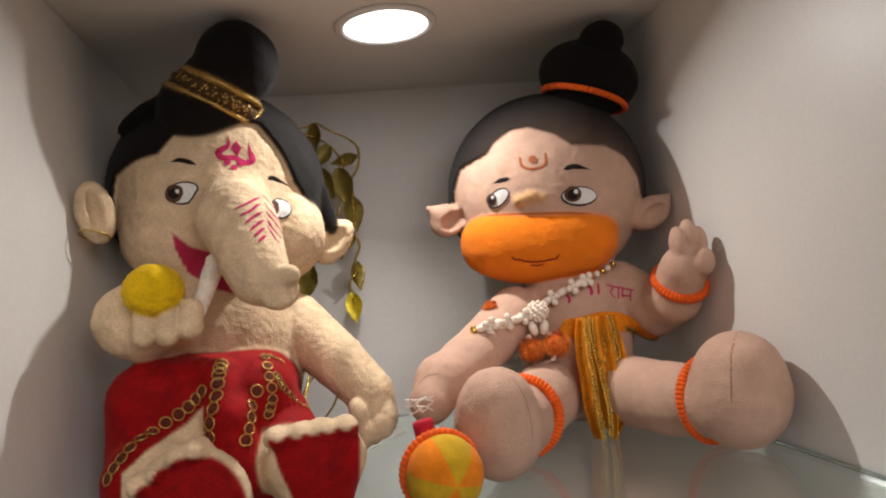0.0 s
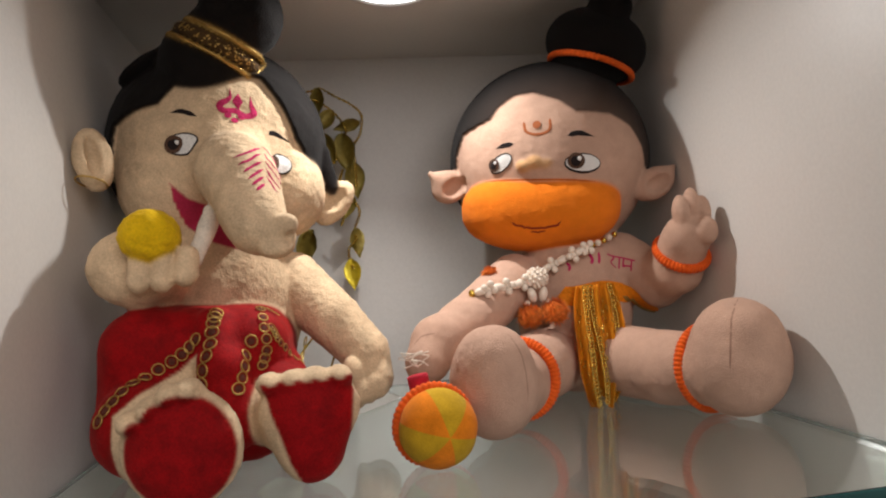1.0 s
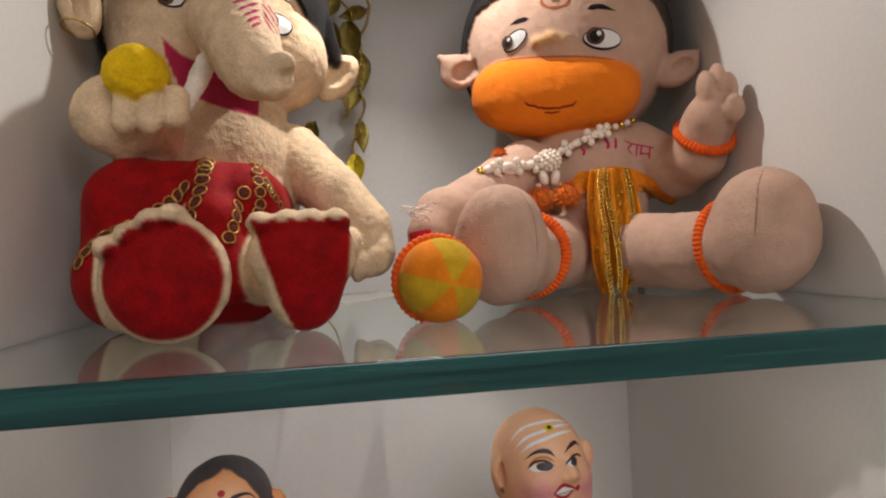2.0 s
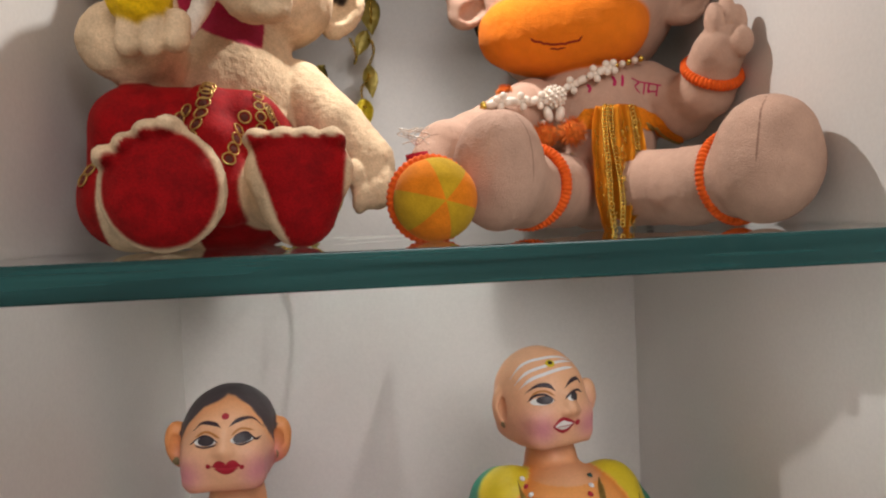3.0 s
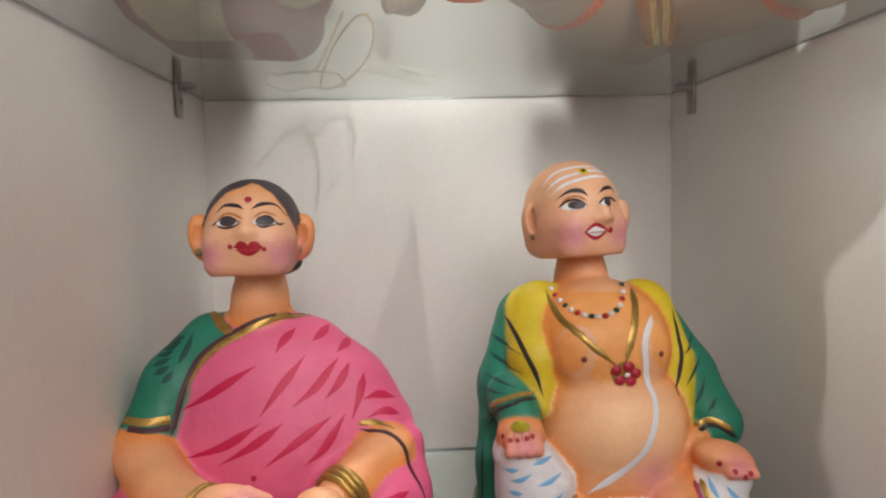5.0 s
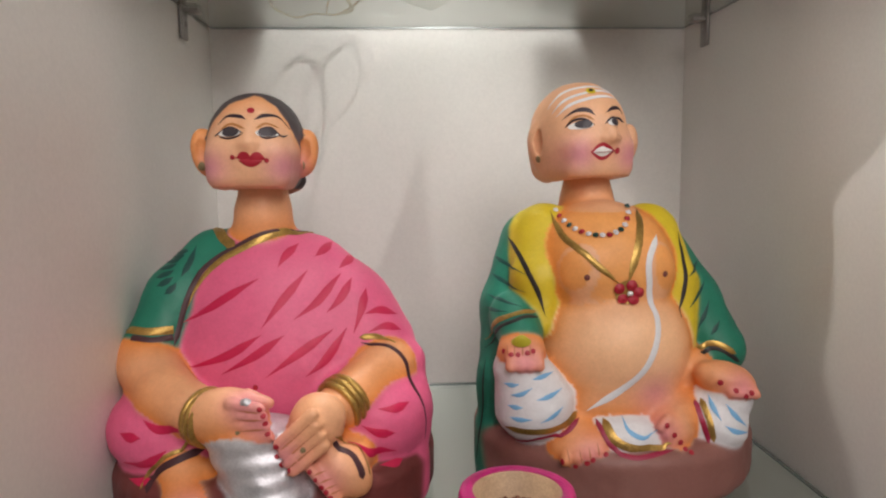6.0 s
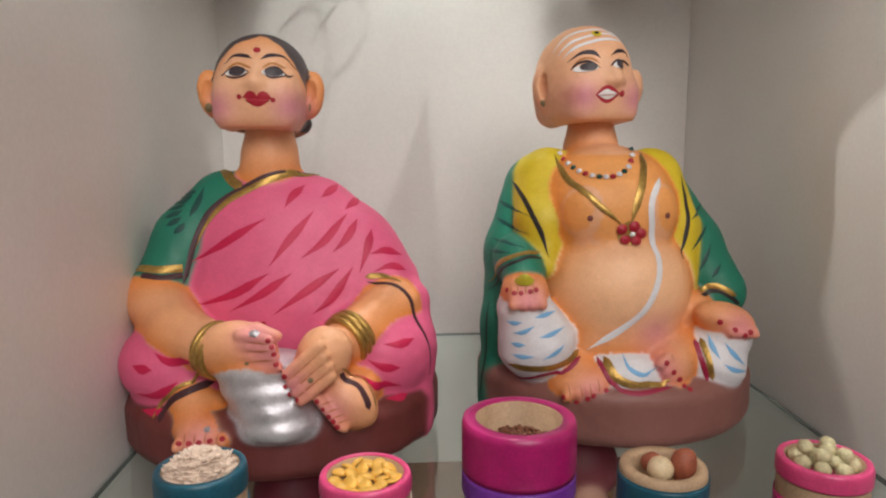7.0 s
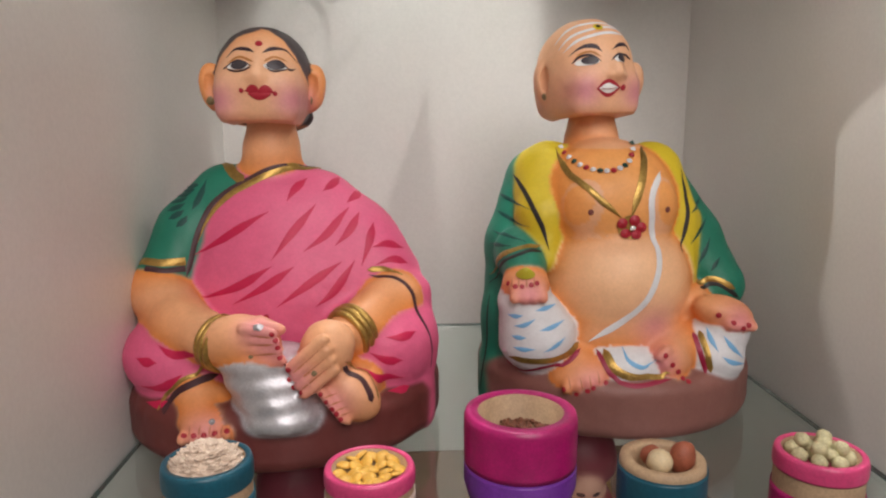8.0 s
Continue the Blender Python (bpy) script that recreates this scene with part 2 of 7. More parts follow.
class Form:
    """A solid grown from rounded forms that melt into one another, each with its own colour."""

    def __init__(self, step):
        self.step, self.prims, self.paints = step, [], []

    def add(self, fn, lo, hi, colour, k=0.006, cut=False):
        self.prims.append((fn, np.array(lo, float), np.array(hi, float), np.array(colour, float), k, cut))

    def egg(self, c, r, colour, turn=None, k=0.006, top=None, cut=False):
        c, r = np.array(c, float), np.array(r, float)
        m = np.eye(3) if turn is None else turn_of(*turn)

        def fn(p):
            q = (p - c) @ m
            k0 = np.sqrt(((q / r) ** 2).sum(-1)) + 1e-9
            k1 = np.sqrt(((q / r ** 2) ** 2).sum(-1)) + 1e-9
            d = k0 * (k0 - 1) / k1
            if top is not None:
                d = np.maximum(d, -top(p))
            return d
        big = r.max()
        self.add(fn, c - big, c + big, colour, k, cut)

    def pillow(self, c, r, colour, turn=None, k=0.006, power=3.0):
        """A stuffed oblong: squarish from the front, round in depth."""
        c, r = np.array(c, float), np.array(r, float)
        m = np.eye(3) if turn is None else turn_of(*turn)

        def fn(p):
            q = np.abs((p - c) @ m) / r
            flat = (q[..., 0] ** power + q[..., 2] ** power) ** (2 / power)
            return (np.sqrt(flat + q[..., 1] ** 2) - 1) * r.min()
        self.add(fn, c - r.max(), c + r.max(), colour, k)

    def limb(self, pts, colour, k=0.006):
        for (*a, ra), (*b, rb) in zip(pts, pts[1:]):
            a, b = np.array(a, float), np.array(b, float)

            def fn(p, a=a, b=b, ra=ra, rb=rb):
                ba = b - a
                t = np.clip(((p - a) @ ba) / (ba @ ba), 0, 1)
                return np.sqrt(((p - a - t[..., None] * ba) ** 2).sum(-1)) - (ra + t * (rb - ra))
            big = max(ra, rb)
            self.add(fn, np.minimum(a, b) - big, np.maximum(a, b) + big, colour, k)

    def slab(self, c, half, rnd, colour, turn=None, k=0.004, cut=False):
        c, half = np.array(c, float), np.array(half, float)
        m = np.eye(3) if turn is None else turn_of(*turn)

        def fn(p):
            q = np.abs((p - c) @ m) - half + rnd
            return np.sqrt((np.maximum(q, 0) ** 2).sum(-1)) + np.minimum(q.max(-1), 0) - rnd
        big = np.linalg.norm(half)
        self.add(fn, c - big, c + big, colour, k, cut)

    def drum(self, c, rx, ry, half, rnd, colour, k=0.004):
        """An oval upright drum with rounded rims."""
        c = np.array(c, float)

        def fn(p):
            q = p - c
            s = np.sqrt((q[..., 0] / rx) ** 2 + (q[..., 1] / ry) ** 2) + 1e-9
            side = (s - 1) * min(rx, ry) + rnd
            up = np.abs(q[..., 2]) - half + rnd
            return np.sqrt(np.maximum(side, 0) ** 2 + np.maximum(up, 0) ** 2) + np.minimum(np.maximum(side, up), 0) - rnd
        self.add(fn, c - [rx, ry, half], c + [rx, ry, half], colour, k)

    def ring(self, c, axis, big, small, colour, k=0.001):
        c, n = np.array(c, float), np.array(Vector(axis).normalized())

        def fn(p):
            q = p - c
            h = q @ n
            flat = np.sqrt(np.maximum((q ** 2).sum(-1) - h * h, 0))
            return np.sqrt((flat - big) ** 2 + h * h) - small
        self.add(fn, c - big - small, c + big + small, colour, k)

    def paint(self, colour, weight):
        self.paints.append((np.array(colour, float), weight))

    def grow(self):
        solid = [p for p in self.prims if not p[5]]
        lo = np.min([p[1] for p in solid], 0) - 4 * self.step
        hi = np.max([p[2] for p in solid], 0) + 4 * self.step
        n = np.ceil((hi - lo) / self.step).astype(int) + 1
        axes = [lo[i] + self.step * np.arange(n[i]) for i in range(3)]
        field = np.full(n, 1.0, np.float32)
        for fn, a, b, _, k, cut in self.prims:
            pad = max(0.012, 2 * k)
            i0 = np.clip(((a - pad - lo) / self.step).astype(int), 0, n - 1)
            i1 = np.clip(((b + pad - lo) / self.step).astype(int) + 2, 1, n)
            grid = np.stack(np.meshgrid(*[axes[i][i0[i]:i1[i]] for i in range(3)], indexing="ij"), -1)
            d = fn(grid)
            box = tuple(slice(p, q) for p, q in zip(i0, i1))
            old = field[box]
            if cut:
                field[box] = np.maximum(old, -d)
                continue
            h = np.clip(0.5 + 0.5 * (old - d) / k, 0, 1)
            field[box] = old + (d - old) * h - k * h * (1 - h)
        verts, faces = skin(field, lo, self.step)
        return verts, faces, self.colours(verts)

    def colours(self, p):
        dist = np.stack([q[0](p) for q in self.prims if not q[5]], 1)
        cols = np.stack([q[3] for q in self.prims if not q[5]])
        w = np.exp(-(dist - dist.min(1, keepdims=True)) / 0.0006)
        w /= w.sum(1, keepdims=True)
        col = w @ cols
        for c, weight in self.paints:
            a = np.clip(weight(p, dist), 0, 1)[:, None]
            col = col * (1 - a) + c * a
        return col


def skin(field, lo, step):
    """The surface of a field where it passes through nought, as quads."""
    s = field < 0
    n = np.array(s.shape) - 1
    total, count = np.zeros((*n, 3), np.float32), np.zeros(n, np.float32)
    corner = [slice(0, -1), slice(1, None)]
    for ax in range(3):
        for i in range(2):
            for j in range(2):
                sel = [None] * 3
                o = [q for q in range(3) if q != ax]
                sel[o[0]], sel[o[1]] = corner[i], corner[j]
                sa, sb = list(sel), list(sel)
                sa[ax], sb[ax] = corner[0], corner[1]
                a, b = field[tuple(sa)], field[tuple(sb)]
                cross = (a < 0) != (b < 0)
                t = np.where(cross, a / np.where(cross, a - b, 1), 0)
                count += cross
                total[..., ax] += t
                total[..., o[0]] += cross * i
                total[..., o[1]] += cross * j
    live = count > 0
    index = np.full(n, -1, np.int64)
    index[live] = np.arange(live.sum())
    where = np.argwhere(live)
    verts = lo + step * (where + total[live] / count[live][:, None])
    quads = []
    for ax in range(3):
        o = [(ax + 1) % 3, (ax + 2) % 3]
        a = [slice(1, -1)] * 3
        b = [slice(1, -1)] * 3
        a[ax], b[ax] = slice(0, -1), slice(1, None)
        change = s[tuple(a)] != s[tuple(b)]
        inside = s[tuple(a)][change]
        at = np.argwhere(change)
        at[:, o[0]] += 1
        at[:, o[1]] += 1
        q = []
        for u, v in ((0, 0), (1, 0), (1, 1), (0, 1)):
            c = at.copy()
            c[:, o[0]] -= u
            c[:, o[1]] -= v
            q.append(index[c[:, 0], c[:, 1], c[:, 2]])
        q = np.stack(q, 1)
        q[~inside] = q[~inside][:, ::-1]
        quads.append(q)
    return verts, np.concatenate(quads)


class Doll:
    """One mesh: the grown body, and thin painted or sewn marks that lie on it."""

    def __init__(self, forms, materials, slots=()):
        v, f, c = forms[0].grow()
        for form in forms[1:]:
            v2, f2, c2 = form.grow()
            f = np.concatenate([f, f2 + len(v)])
            v, c = np.concatenate([v, v2]), np.concatenate([c, c2])
        self.materials = materials
        self.tree = BVHTree.FromPolygons([Vector(q) for q in v], [tuple(int(k) for k in q) for q in f])
        self.v, self.f, self.c = [tuple(q) for q in v], [tuple(int(k) for k in q) for q in f], [tuple(q) for q in c]
        self.grown = len(v)
        own = np.zeros(len(f), int)
        for colour, slot in slots:
            own[np.abs(c[f[:, 0]] - np.array(colour)).max(1) < 0.03] = slot
        self.m = [int(k) for k in own]

    def ribbon(self, pts, width, colour, slot=0, ends=(0.15, 0.15), lift=0.0005, n=None, across=3, shape=None):
        """A stripe along a smooth line on the surface; width in metres, tapering at both ends."""
        line = curve_points(pts, n or max(8, 6 * len(pts)))
        rows = []
        m = len(line)
        for i, q in enumerate(line):
            d = Vector(line[min(i + 1, m - 1)] - line[max(i - 1, 0)]).normalized()
            hit, normal, *_ = self.tree.find_nearest(Vector(q))
            side = d.cross(normal).normalized()
            u = i / (m - 1)
            w = width * (shape(u) if shape else min(1, max(0.04, ends[0] and u / ends[0] if ends[0] else 1), max(0.04, (1 - u) / ends[1] if ends[1] else 1)))
            row = []
            for k in range(across):
                x = Vector(hit) + side * w * (k / (across - 1) - 0.5)
                spot, nn, *_ = self.tree.find_nearest(x)
                bulge = 1 - (2 * k / (across - 1) - 1) ** 2
                spot = spot + nn * lift * (0.35 + 0.65 * bulge)
                row.append(len(self.v))
                self.v.append(tuple(spot))
                self.c.append(tuple(colour))
            rows.append(row)
        for a, b in zip(rows, rows[1:]):
            for k in range(across - 1):
                self.f.append((a[k], a[k + 1], b[k + 1], b[k]))
                self.m.append(slot)

    def spot(self, at, r, colour, slot=0, squash=1.0, tilt=0.0, lift=0.0006, rings=3, steps=16, dome=0.3):
        """A round or oval mark on the surface."""
        hit, normal, *_ = self.tree.find_nearest(Vector(at))
        ux = Vector((0, 0, 1)).cross(normal).normalized()
        uz = normal.cross(ux)
        ca, sa = math.cos(radians(tilt)), math.sin(radians(tilt))
        base = len(self.v)
        self.v.append(tuple(hit + normal * lift * (1 + dome)))
        self.c.append(tuple(colour))
        for j in range(1, rings + 1):
            for i in range(steps):
                a = 2 * math.pi * i / steps
                x, z = r * j / rings * math.cos(a), r * squash * j / rings * math.sin(a)
                x, z = ca * x - sa * z, sa * x + ca * z
                p, nn, *_ = self.tree.find_nearest(hit + ux * x + uz * z)
                self.v.append(tuple(p + nn * lift * (1 + dome * (1 - j / rings))))
                self.c.append(tuple(colour))
        for i in range(steps):
            self.f.append((base, base + 1 + i, base + 1 + (i + 1) % steps))
            self.m.append(slot)
        for j in range(rings - 1):
            for i in range(steps):
                a = base + 1 + j * steps
                k = (i + 1) % steps
                self.f.append((a + i, a + steps + i, a + steps + k, a + k))
                self.m.append(slot)

    def lump(self, scale, amount, keep):
        """Uneven stuffing and pile: pushes the grown skin in and out a little."""
        me = bpy.data.meshes.new("tmp")
        me.from_pydata(self.v[:self.grown], [], [q for q in self.f if max(q) < self.grown])
        normals = np.zeros(self.grown * 3, np.float32)
        me.vertex_normals.foreach_get("vector", normals)
        bpy.data.meshes.remove(me)
        normals = normals.reshape(-1, 3)
        use = keep(np.array(self.c[:self.grown]))
        for i in np.nonzero(use)[0]:
            p = Vector(self.v[i])
            h = amount * (noise.noise(p / scale) + 0.5 * noise.noise(p / scale * 2.3))
            self.v[i] = (p.x + h * float(normals[i, 0]), p.y + h * float(normals[i, 1]), p.z + h * float(normals[i, 2]))
        self.tree = BVHTree.FromPolygons([Vector(q) for q in self.v[:self.grown]], [q for q in self.f if max(q) < self.grown])

    def join(self, bm, colour, slot=0):
        base = len(self.v)
        bm.verts.index_update()
        for q in bm.verts:
            self.v.append(tuple(q.co))
            self.c.append(tuple(colour))
        for face in bm.faces:
            self.f.append(tuple(base + q.index for q in face.verts))
            self.m.append(slot)
        bm.free()

    def place(self, name, origin, label, category, group):
        me = bpy.data.meshes.new(name)
        v = np.array(self.v) - np.array(origin)
        me.from_pydata([tuple(q) for q in v], [], self.f)
        for m in self.materials:
            me.materials.append(m)
        me.polygons.foreach_set("material_index", self.m)
        me.polygons.foreach_set("use_smooth", [True] * len(self.f))
        attr = me.color_attributes.new("col", "FLOAT_COLOR", "POINT")
        attr.data.foreach_set("color", np.concatenate([np.array(self.c), np.ones((len(self.c), 1))], 1).astype(np.float32).ravel())
        ob = new(name, me)
        ob.location = origin
        return tagged(ob, label, category, group)


# ---------------- cabinet ----------------
LEFT, RIGHT, BACK, FRONT = -0.058, 0.400, 0.750, 0.262
CEIL, LOW = 0.706, -0.150
TOP, UNDER, LIP = 0.3635, 0.3495, 0.312
T = 0.018


def board(name, lo, hi, material, label, bevel=0.0006):
    ob = mesh_ob(name, block(lo, hi, bevel), material)
    return tagged(ob, label, "cabinet panel", "", "structure")


board("wall_left", (LEFT - T, FRONT, LOW), (LEFT, BACK, CEIL), LAMINATE, "white laminate side panel of the display cabinet")
board("wall_right", (RIGHT, FRONT, LOW), (RIGHT + T, BACK, CEIL), LAMINATE, "white laminate side panel of the display cabinet")
board("wall_back", (LEFT - T, BACK, LOW), (RIGHT + T, BACK + T, CEIL), LAMINATE, "white laminate back panel of the display cabinet")
board("ceiling", (LEFT - T, FRONT, CEIL), (RIGHT + T, BACK + T, CEIL + T), LAMINATE, "white laminate cabinet top with a recessed spot")
board("floor", (LEFT - T, FRONT, LOW - T), (RIGHT + T, BACK + T, LOW), WOOD_BROWN, "brown wooden bottom board of the cabinet")


def glass_shelf(z0, z1, label):
    shelf = holder("glass_shelf", ((LEFT + RIGHT) / 2, (LIP + BACK) / 2, z0), label, "shelf", "glass shelves")
    half, deep = (RIGHT - LEFT) / 2 - 0.0015, (BACK - LIP) / 2 - 0.0008
    for name, flat, material, note in (("sheet", True, SHEET, ""), ("polished_edge", False, EDGE, "dark green polished glass edge")):
        bm = block((-half, -deep, 0), (half, deep, z1 - z0), 0.0008, 2)
        bmesh.ops.delete(bm, geom=[f for f in bm.faces if (abs(f.normal.z) > 0.9) != flat], context="FACES")
        part(name, bm, material, shelf, note, False).visible_shadow = False
    return shelf


glass_shelf(UNDER, TOP, "thick clear glass shelf with a dark green polished edge")
glass_shelf(-0.012, 0.0, "thick clear glass shelf carrying two clay dolls")


def bracket(x, sign, z, y=0.668):
    b = holder("shelf_bracket", (x, y, z), "small grey metal shelf support screwed to the side panel", "bracket", "shelf brackets")
    # everything above z 0 here models the bracket's reflection in the glass
    bm = block((-0.0015, -0.0075, -0.025), (0.0015, 0.0075, 0.016), 0.0014)
    bm2 = block((-0.001, -0.0065, 0.0165), (0.001, 0.0065, 0.034), 0.0008)
    part("plate", bm, STEEL, b)
    part("tongue", block((0.002 if sign > 0 else -0.014, -0.0065, -0.0035), (0.014 if sign > 0 else -0.002, 0.0065, 0.0), 0.001), STEEL, b)
    part("mirrored_tab", bm2, STEEL, b)
    part("screw", ball((0.002 * sign, 0, -0.012), (0.0012, 0.003, 0.003), 12, 8), STEEL, b)
    return b


for z in (UNDER, -0.012):
    bracket(LEFT + 0.0018, 1, z)
    bracket(RIGHT - 0.0018, -1, z, 0.700)

lamp = holder("ceiling_spot", LAMP, "round glowing LED spot recessed in the cabinet top", "lamp")
part("bezel", lathe([(0.041, 0.0012), (0.0405, -0.001), (0.036, -0.0022), (0.034, -0.001), (0.034, 0.0012)], 48), WHITE, lamp, "white trim ring")
part("diffuser", lathe([(0.0001, -0.0006), (0.0335, -0.0004), (0.0335, 0.001)], 48), GLOW, lamp, "bright white diffuser")

# the room in front of the cabinet
RX0, RX1, RY0, RZ0, RZ1 = -0.75, 1.10, -1.15, -0.65, 1.22


def room_wall(name, lo, hi, material, label):
    tagged(mesh_ob(name, block(lo, hi), material), label, "room", "", "structure")


room_wall("room_wall_west", (RX0 - 0.1, RY0, RZ0), (RX0, FRONT, RZ1), ROOM, "plain plastered room wall")
room_wall("room_wall_east", (RX1, RY0, RZ0), (RX1 + 0.1, FRONT, RZ1), ROOM, "plain plastered room wall")
room_wall("room_wall_south", (RX0 - 0.1, RY0 - 0.1, RZ0), (RX1 + 0.1, RY0, RZ1), ROOM, "plain plastered room wall")
room_wall("room_floor", (RX0 - 0.1, RY0 - 0.1, RZ0 - 0.1), (RX1 + 0.1, FRONT + 0.02, RZ0), DARK, "dark room floor")
room_wall("room_ceiling", (RX0 - 0.1, RY0 - 0.1, RZ1), (RX1 + 0.1, FRONT + 0.02, RZ1 + 0.1), ROOM, "plain room ceiling")
room_wall("cabinet_front_west", (RX0, FRONT - 0.002, RZ0), (LEFT - T - 0.002, FRONT + 0.016, RZ1), WHITE, "white front of the fitted cabinet")
room_wall("cabinet_front_east", (RIGHT + T + 0.002, FRONT - 0.002, RZ0), (RX1, FRONT + 0.016, RZ1), WHITE, "white front of the fitted cabinet")
room_wall("cabinet_front_upper", (LEFT - T - 0.001, FRONT - 0.002, CEIL + T + 0.002), (RIGHT + T + 0.001, FRONT + 0.016, RZ1), WHITE, "white front of the fitted cabinet")
room_wall("cabinet_front_lower", (LEFT - T - 0.001, FRONT - 0.002, RZ0), (RIGHT + T + 0.001, FRONT + 0.016, LOW - T - 0.002), WHITE, "white front of the fitted cabinet")

# ---------------- plush dolls on the upper shelf ----------------
CREAM, TAN, BLACK, RED = (0.68, 0.505, 0.32), (0.58, 0.37, 0.27), (0.009, 0.0075, 0.007), (0.28, 0.002, 0.004)
ORANGE, YELLOW, ROSE, INK = (0.85, 0.21, 0.012), (0.72, 0.46, 0.008), (0.52, 0.03, 0.12), (0.02, 0.015, 0.015)
EYE_WHITE, BROWN, MOUTH, SEAM, STITCH = (0.8, 0.79, 0.76), (0.42, 0.13, 0.05), (0.28, 0.03, 0.012), (0.5, 0.1, 0.01), (0.36, 0.21, 0.15)
IRIS = (0.10, 0.055, 0.035)
SASH, GILT = (0.8, 0.24, 0.01), (0.6, 0.4, 0.1)
# hairlines: degrees round the head, and heights
GA = (-180, -140, -75, -62, -57, -40, -25, -16, -4, 21, 38, 46, 52, 71, 92, 130, 180)
GZ = (0.53, 0.53, 0.545, 0.575, 0.600, 0.607, 0.609, 0.6225, 0.628, 0.632, 0.629, 0.607, 0.583, 0.5535, 0.542, 0.53, 0.53)
HA = (-180, -120, -90, -84, -77, -53, -47, -38, -24, -9, 0, 21, 34, 44, 49, 60, 90, 180)
HZ = (0.53, 0.53, 0.55, 0.578, 0.593, 0.598, 0.608, 0.615, 0.615, 0.606, 0.595, 0.592, 0.583, 0.566, 0.552, 0.545, 0.53, 0.53)
FA = (-180, -90, -60, -50, -42, -27, -5, 7, 21, 37, 47, 54, 65, 90, 180)
FZ = (0.20, 0.205, 0.228, 0.240, 0.249, 0.2585, 0.2625, 0.265, 0.2635, 0.257, 0.2475, 0.238, 0.228, 0.205, 0.20)


def hairline(centre, azimuths, heights):
    """True solid above a line that rises and falls round a head; azimuth 0 faces the room."""
    c = centre

    def keep(p):
        az = np.degrees(np.arctan2(p[..., 0] - c[0], -(p[..., 1] - c[1])))
        return p[..., 2] - np.interp(az, azimuths, heights)
    return keep


def elephant_doll():
    f = Form(0.0016)
    # body, skirt and legs
    f.egg((0.030, 0.580, 0.462), (0.056, 0.050, 0.070), CREAM)
    f.slab((0.019, 0.537, 0.4135), (0.0585, 0.061, 0.0495), 0.026, RED, (0, 3, 0), 0.004)
    f.limb([(-0.008, 0.53, 0.402, 0.034), (-0.007, 0.475, 0.394, 0.029)], RED)
    f.limb([(0.055, 0.53, 0.405, 0.034), (0.072, 0.49, 0.400, 0.024)], RED)
    f.limb([(0.034, 0.486, 0.452, 0.010), (0.040, 0.474, 0.425, 0.014), (0.046, 0.470, 0.392, 0.016)], RED, 0.006)
    f.limb([(0.000, 0.47, 0.389, 0.0240), (0.025, 0.425, 0.389, 0.022)], CREAM)
    f.limb([(0.070, 0.48, 0.396, 0.021), (0.088, 0.440, 0.393, 0.021)], CREAM)
    f.egg((0.029, 0.408, 0.3945), (0.0305, 0.017, 0.0305), CREAM, (0, 0, -5), 0.006, lambda p: 0.4150 + 0.66 * (p[..., 0] - 0.004) - p[..., 2])
    f.egg((0.092, 0.430, 0.403), (0.028, 0.017, 0.022), CREAM, (0, 0, 8))
    f.egg((0.092, 0.430, 0.388), (0.020, 0.016, 0.0245), CREAM, (0, 0, 8))
    for i in range(4):
        f.egg((0.0060 + 0.0095 * i, 0.405, 0.4100 + 0.0058 * i - 0.004 * (i == 3)), (0.0066, 0.014, 0.0062), CREAM, k=0.003)
        f.egg((0.072 + 0.0125 * i, 0.427 + 0.0015 * i, 0.4195), (0.0075, 0.014, 0.0065), CREAM, k=0.003)
    # head
    f.egg((0.026, 0.612, 0.583), (0.081, 0.074, 0.083), CREAM)
    f.egg((0.000, 0.575, 0.550), (0.042, 0.036, 0.036), CREAM, k=0.012)
    f.egg((0.072, 0.585, 0.545), (0.036, 0.036, 0.036), CREAM, k=0.012)
    f.limb([(0.041, 0.558, 0.567, 0.027), (0.0495, 0.516, 0.552, 0.0232), (0.0575, 0.495, 0.5375, 0.0200), (0.0625, 0.478, 0.521, 0.0168), (0.068, 0.467, 0.509, 0.0140), (0.076, 0.460, 0.503, 0.0105)], CREAM, 0.014)
    f.egg((0.0840, 0.4545, 0.5085), (0.0075, 0.007, 0.0068), CREAM, k=0.002)
    f.egg((0.0775, 0.4525, 0.4945), (0.0095, 0.0075, 0.0062), CREAM, k=0.002)
    f.egg((0.080, 0.460, 0.500), (0.0095, 0.008, 0.0105), CREAM, k=0.004)
    # hair and top knot
    line = hairline((0.026, 0.612), GA, GZ)
    f.egg((0.026, 0.612, 0.585), (0.0855, 0.0775, 0.0865), BLACK, None, 0.001, line)
    f.egg((0.0555, 0.553, 0.6735), (0.0305, 0.031, 0.0315), BLACK, (0, 15, 0), 0.003)
    f.limb([(0.024, 0.566, 0.642, 0.0315), (0.040, 0.560, 0.657, 0.0295)], BLACK, 0.003)
    f.ring((0.0425, 0.5590, 0.6580), (0.5, -0.12, 0.86), 0.0304, 0.0018, (0.34, 0.2, 0.05))
    f.ring((0.0310, 0.5625, 0.6470), (0.5, -0.12, 0.86), 0.0322, 0.0018, (0.34, 0.2, 0.05))
    f.ring((0.0367, 0.5608, 0.6525), (0.5, -0.12, 0.86), 0.0282, 0.0050, (0.075, 0.042, 0.016))
    f.limb([(0.072, 0.602, 0.638, 0.011), (0.0896, 0.602, 0.6112, 0.0095), (0.105, 0.601, 0.5773, 0.0085), (0.1148, 0.599, 0.5456, 0.0055)], BLACK, 0.002)
    f.egg((-0.010, 0.575, 0.648), (0.032, 0.02, 0.007), BLACK, (0, -30, 0), 0.002)
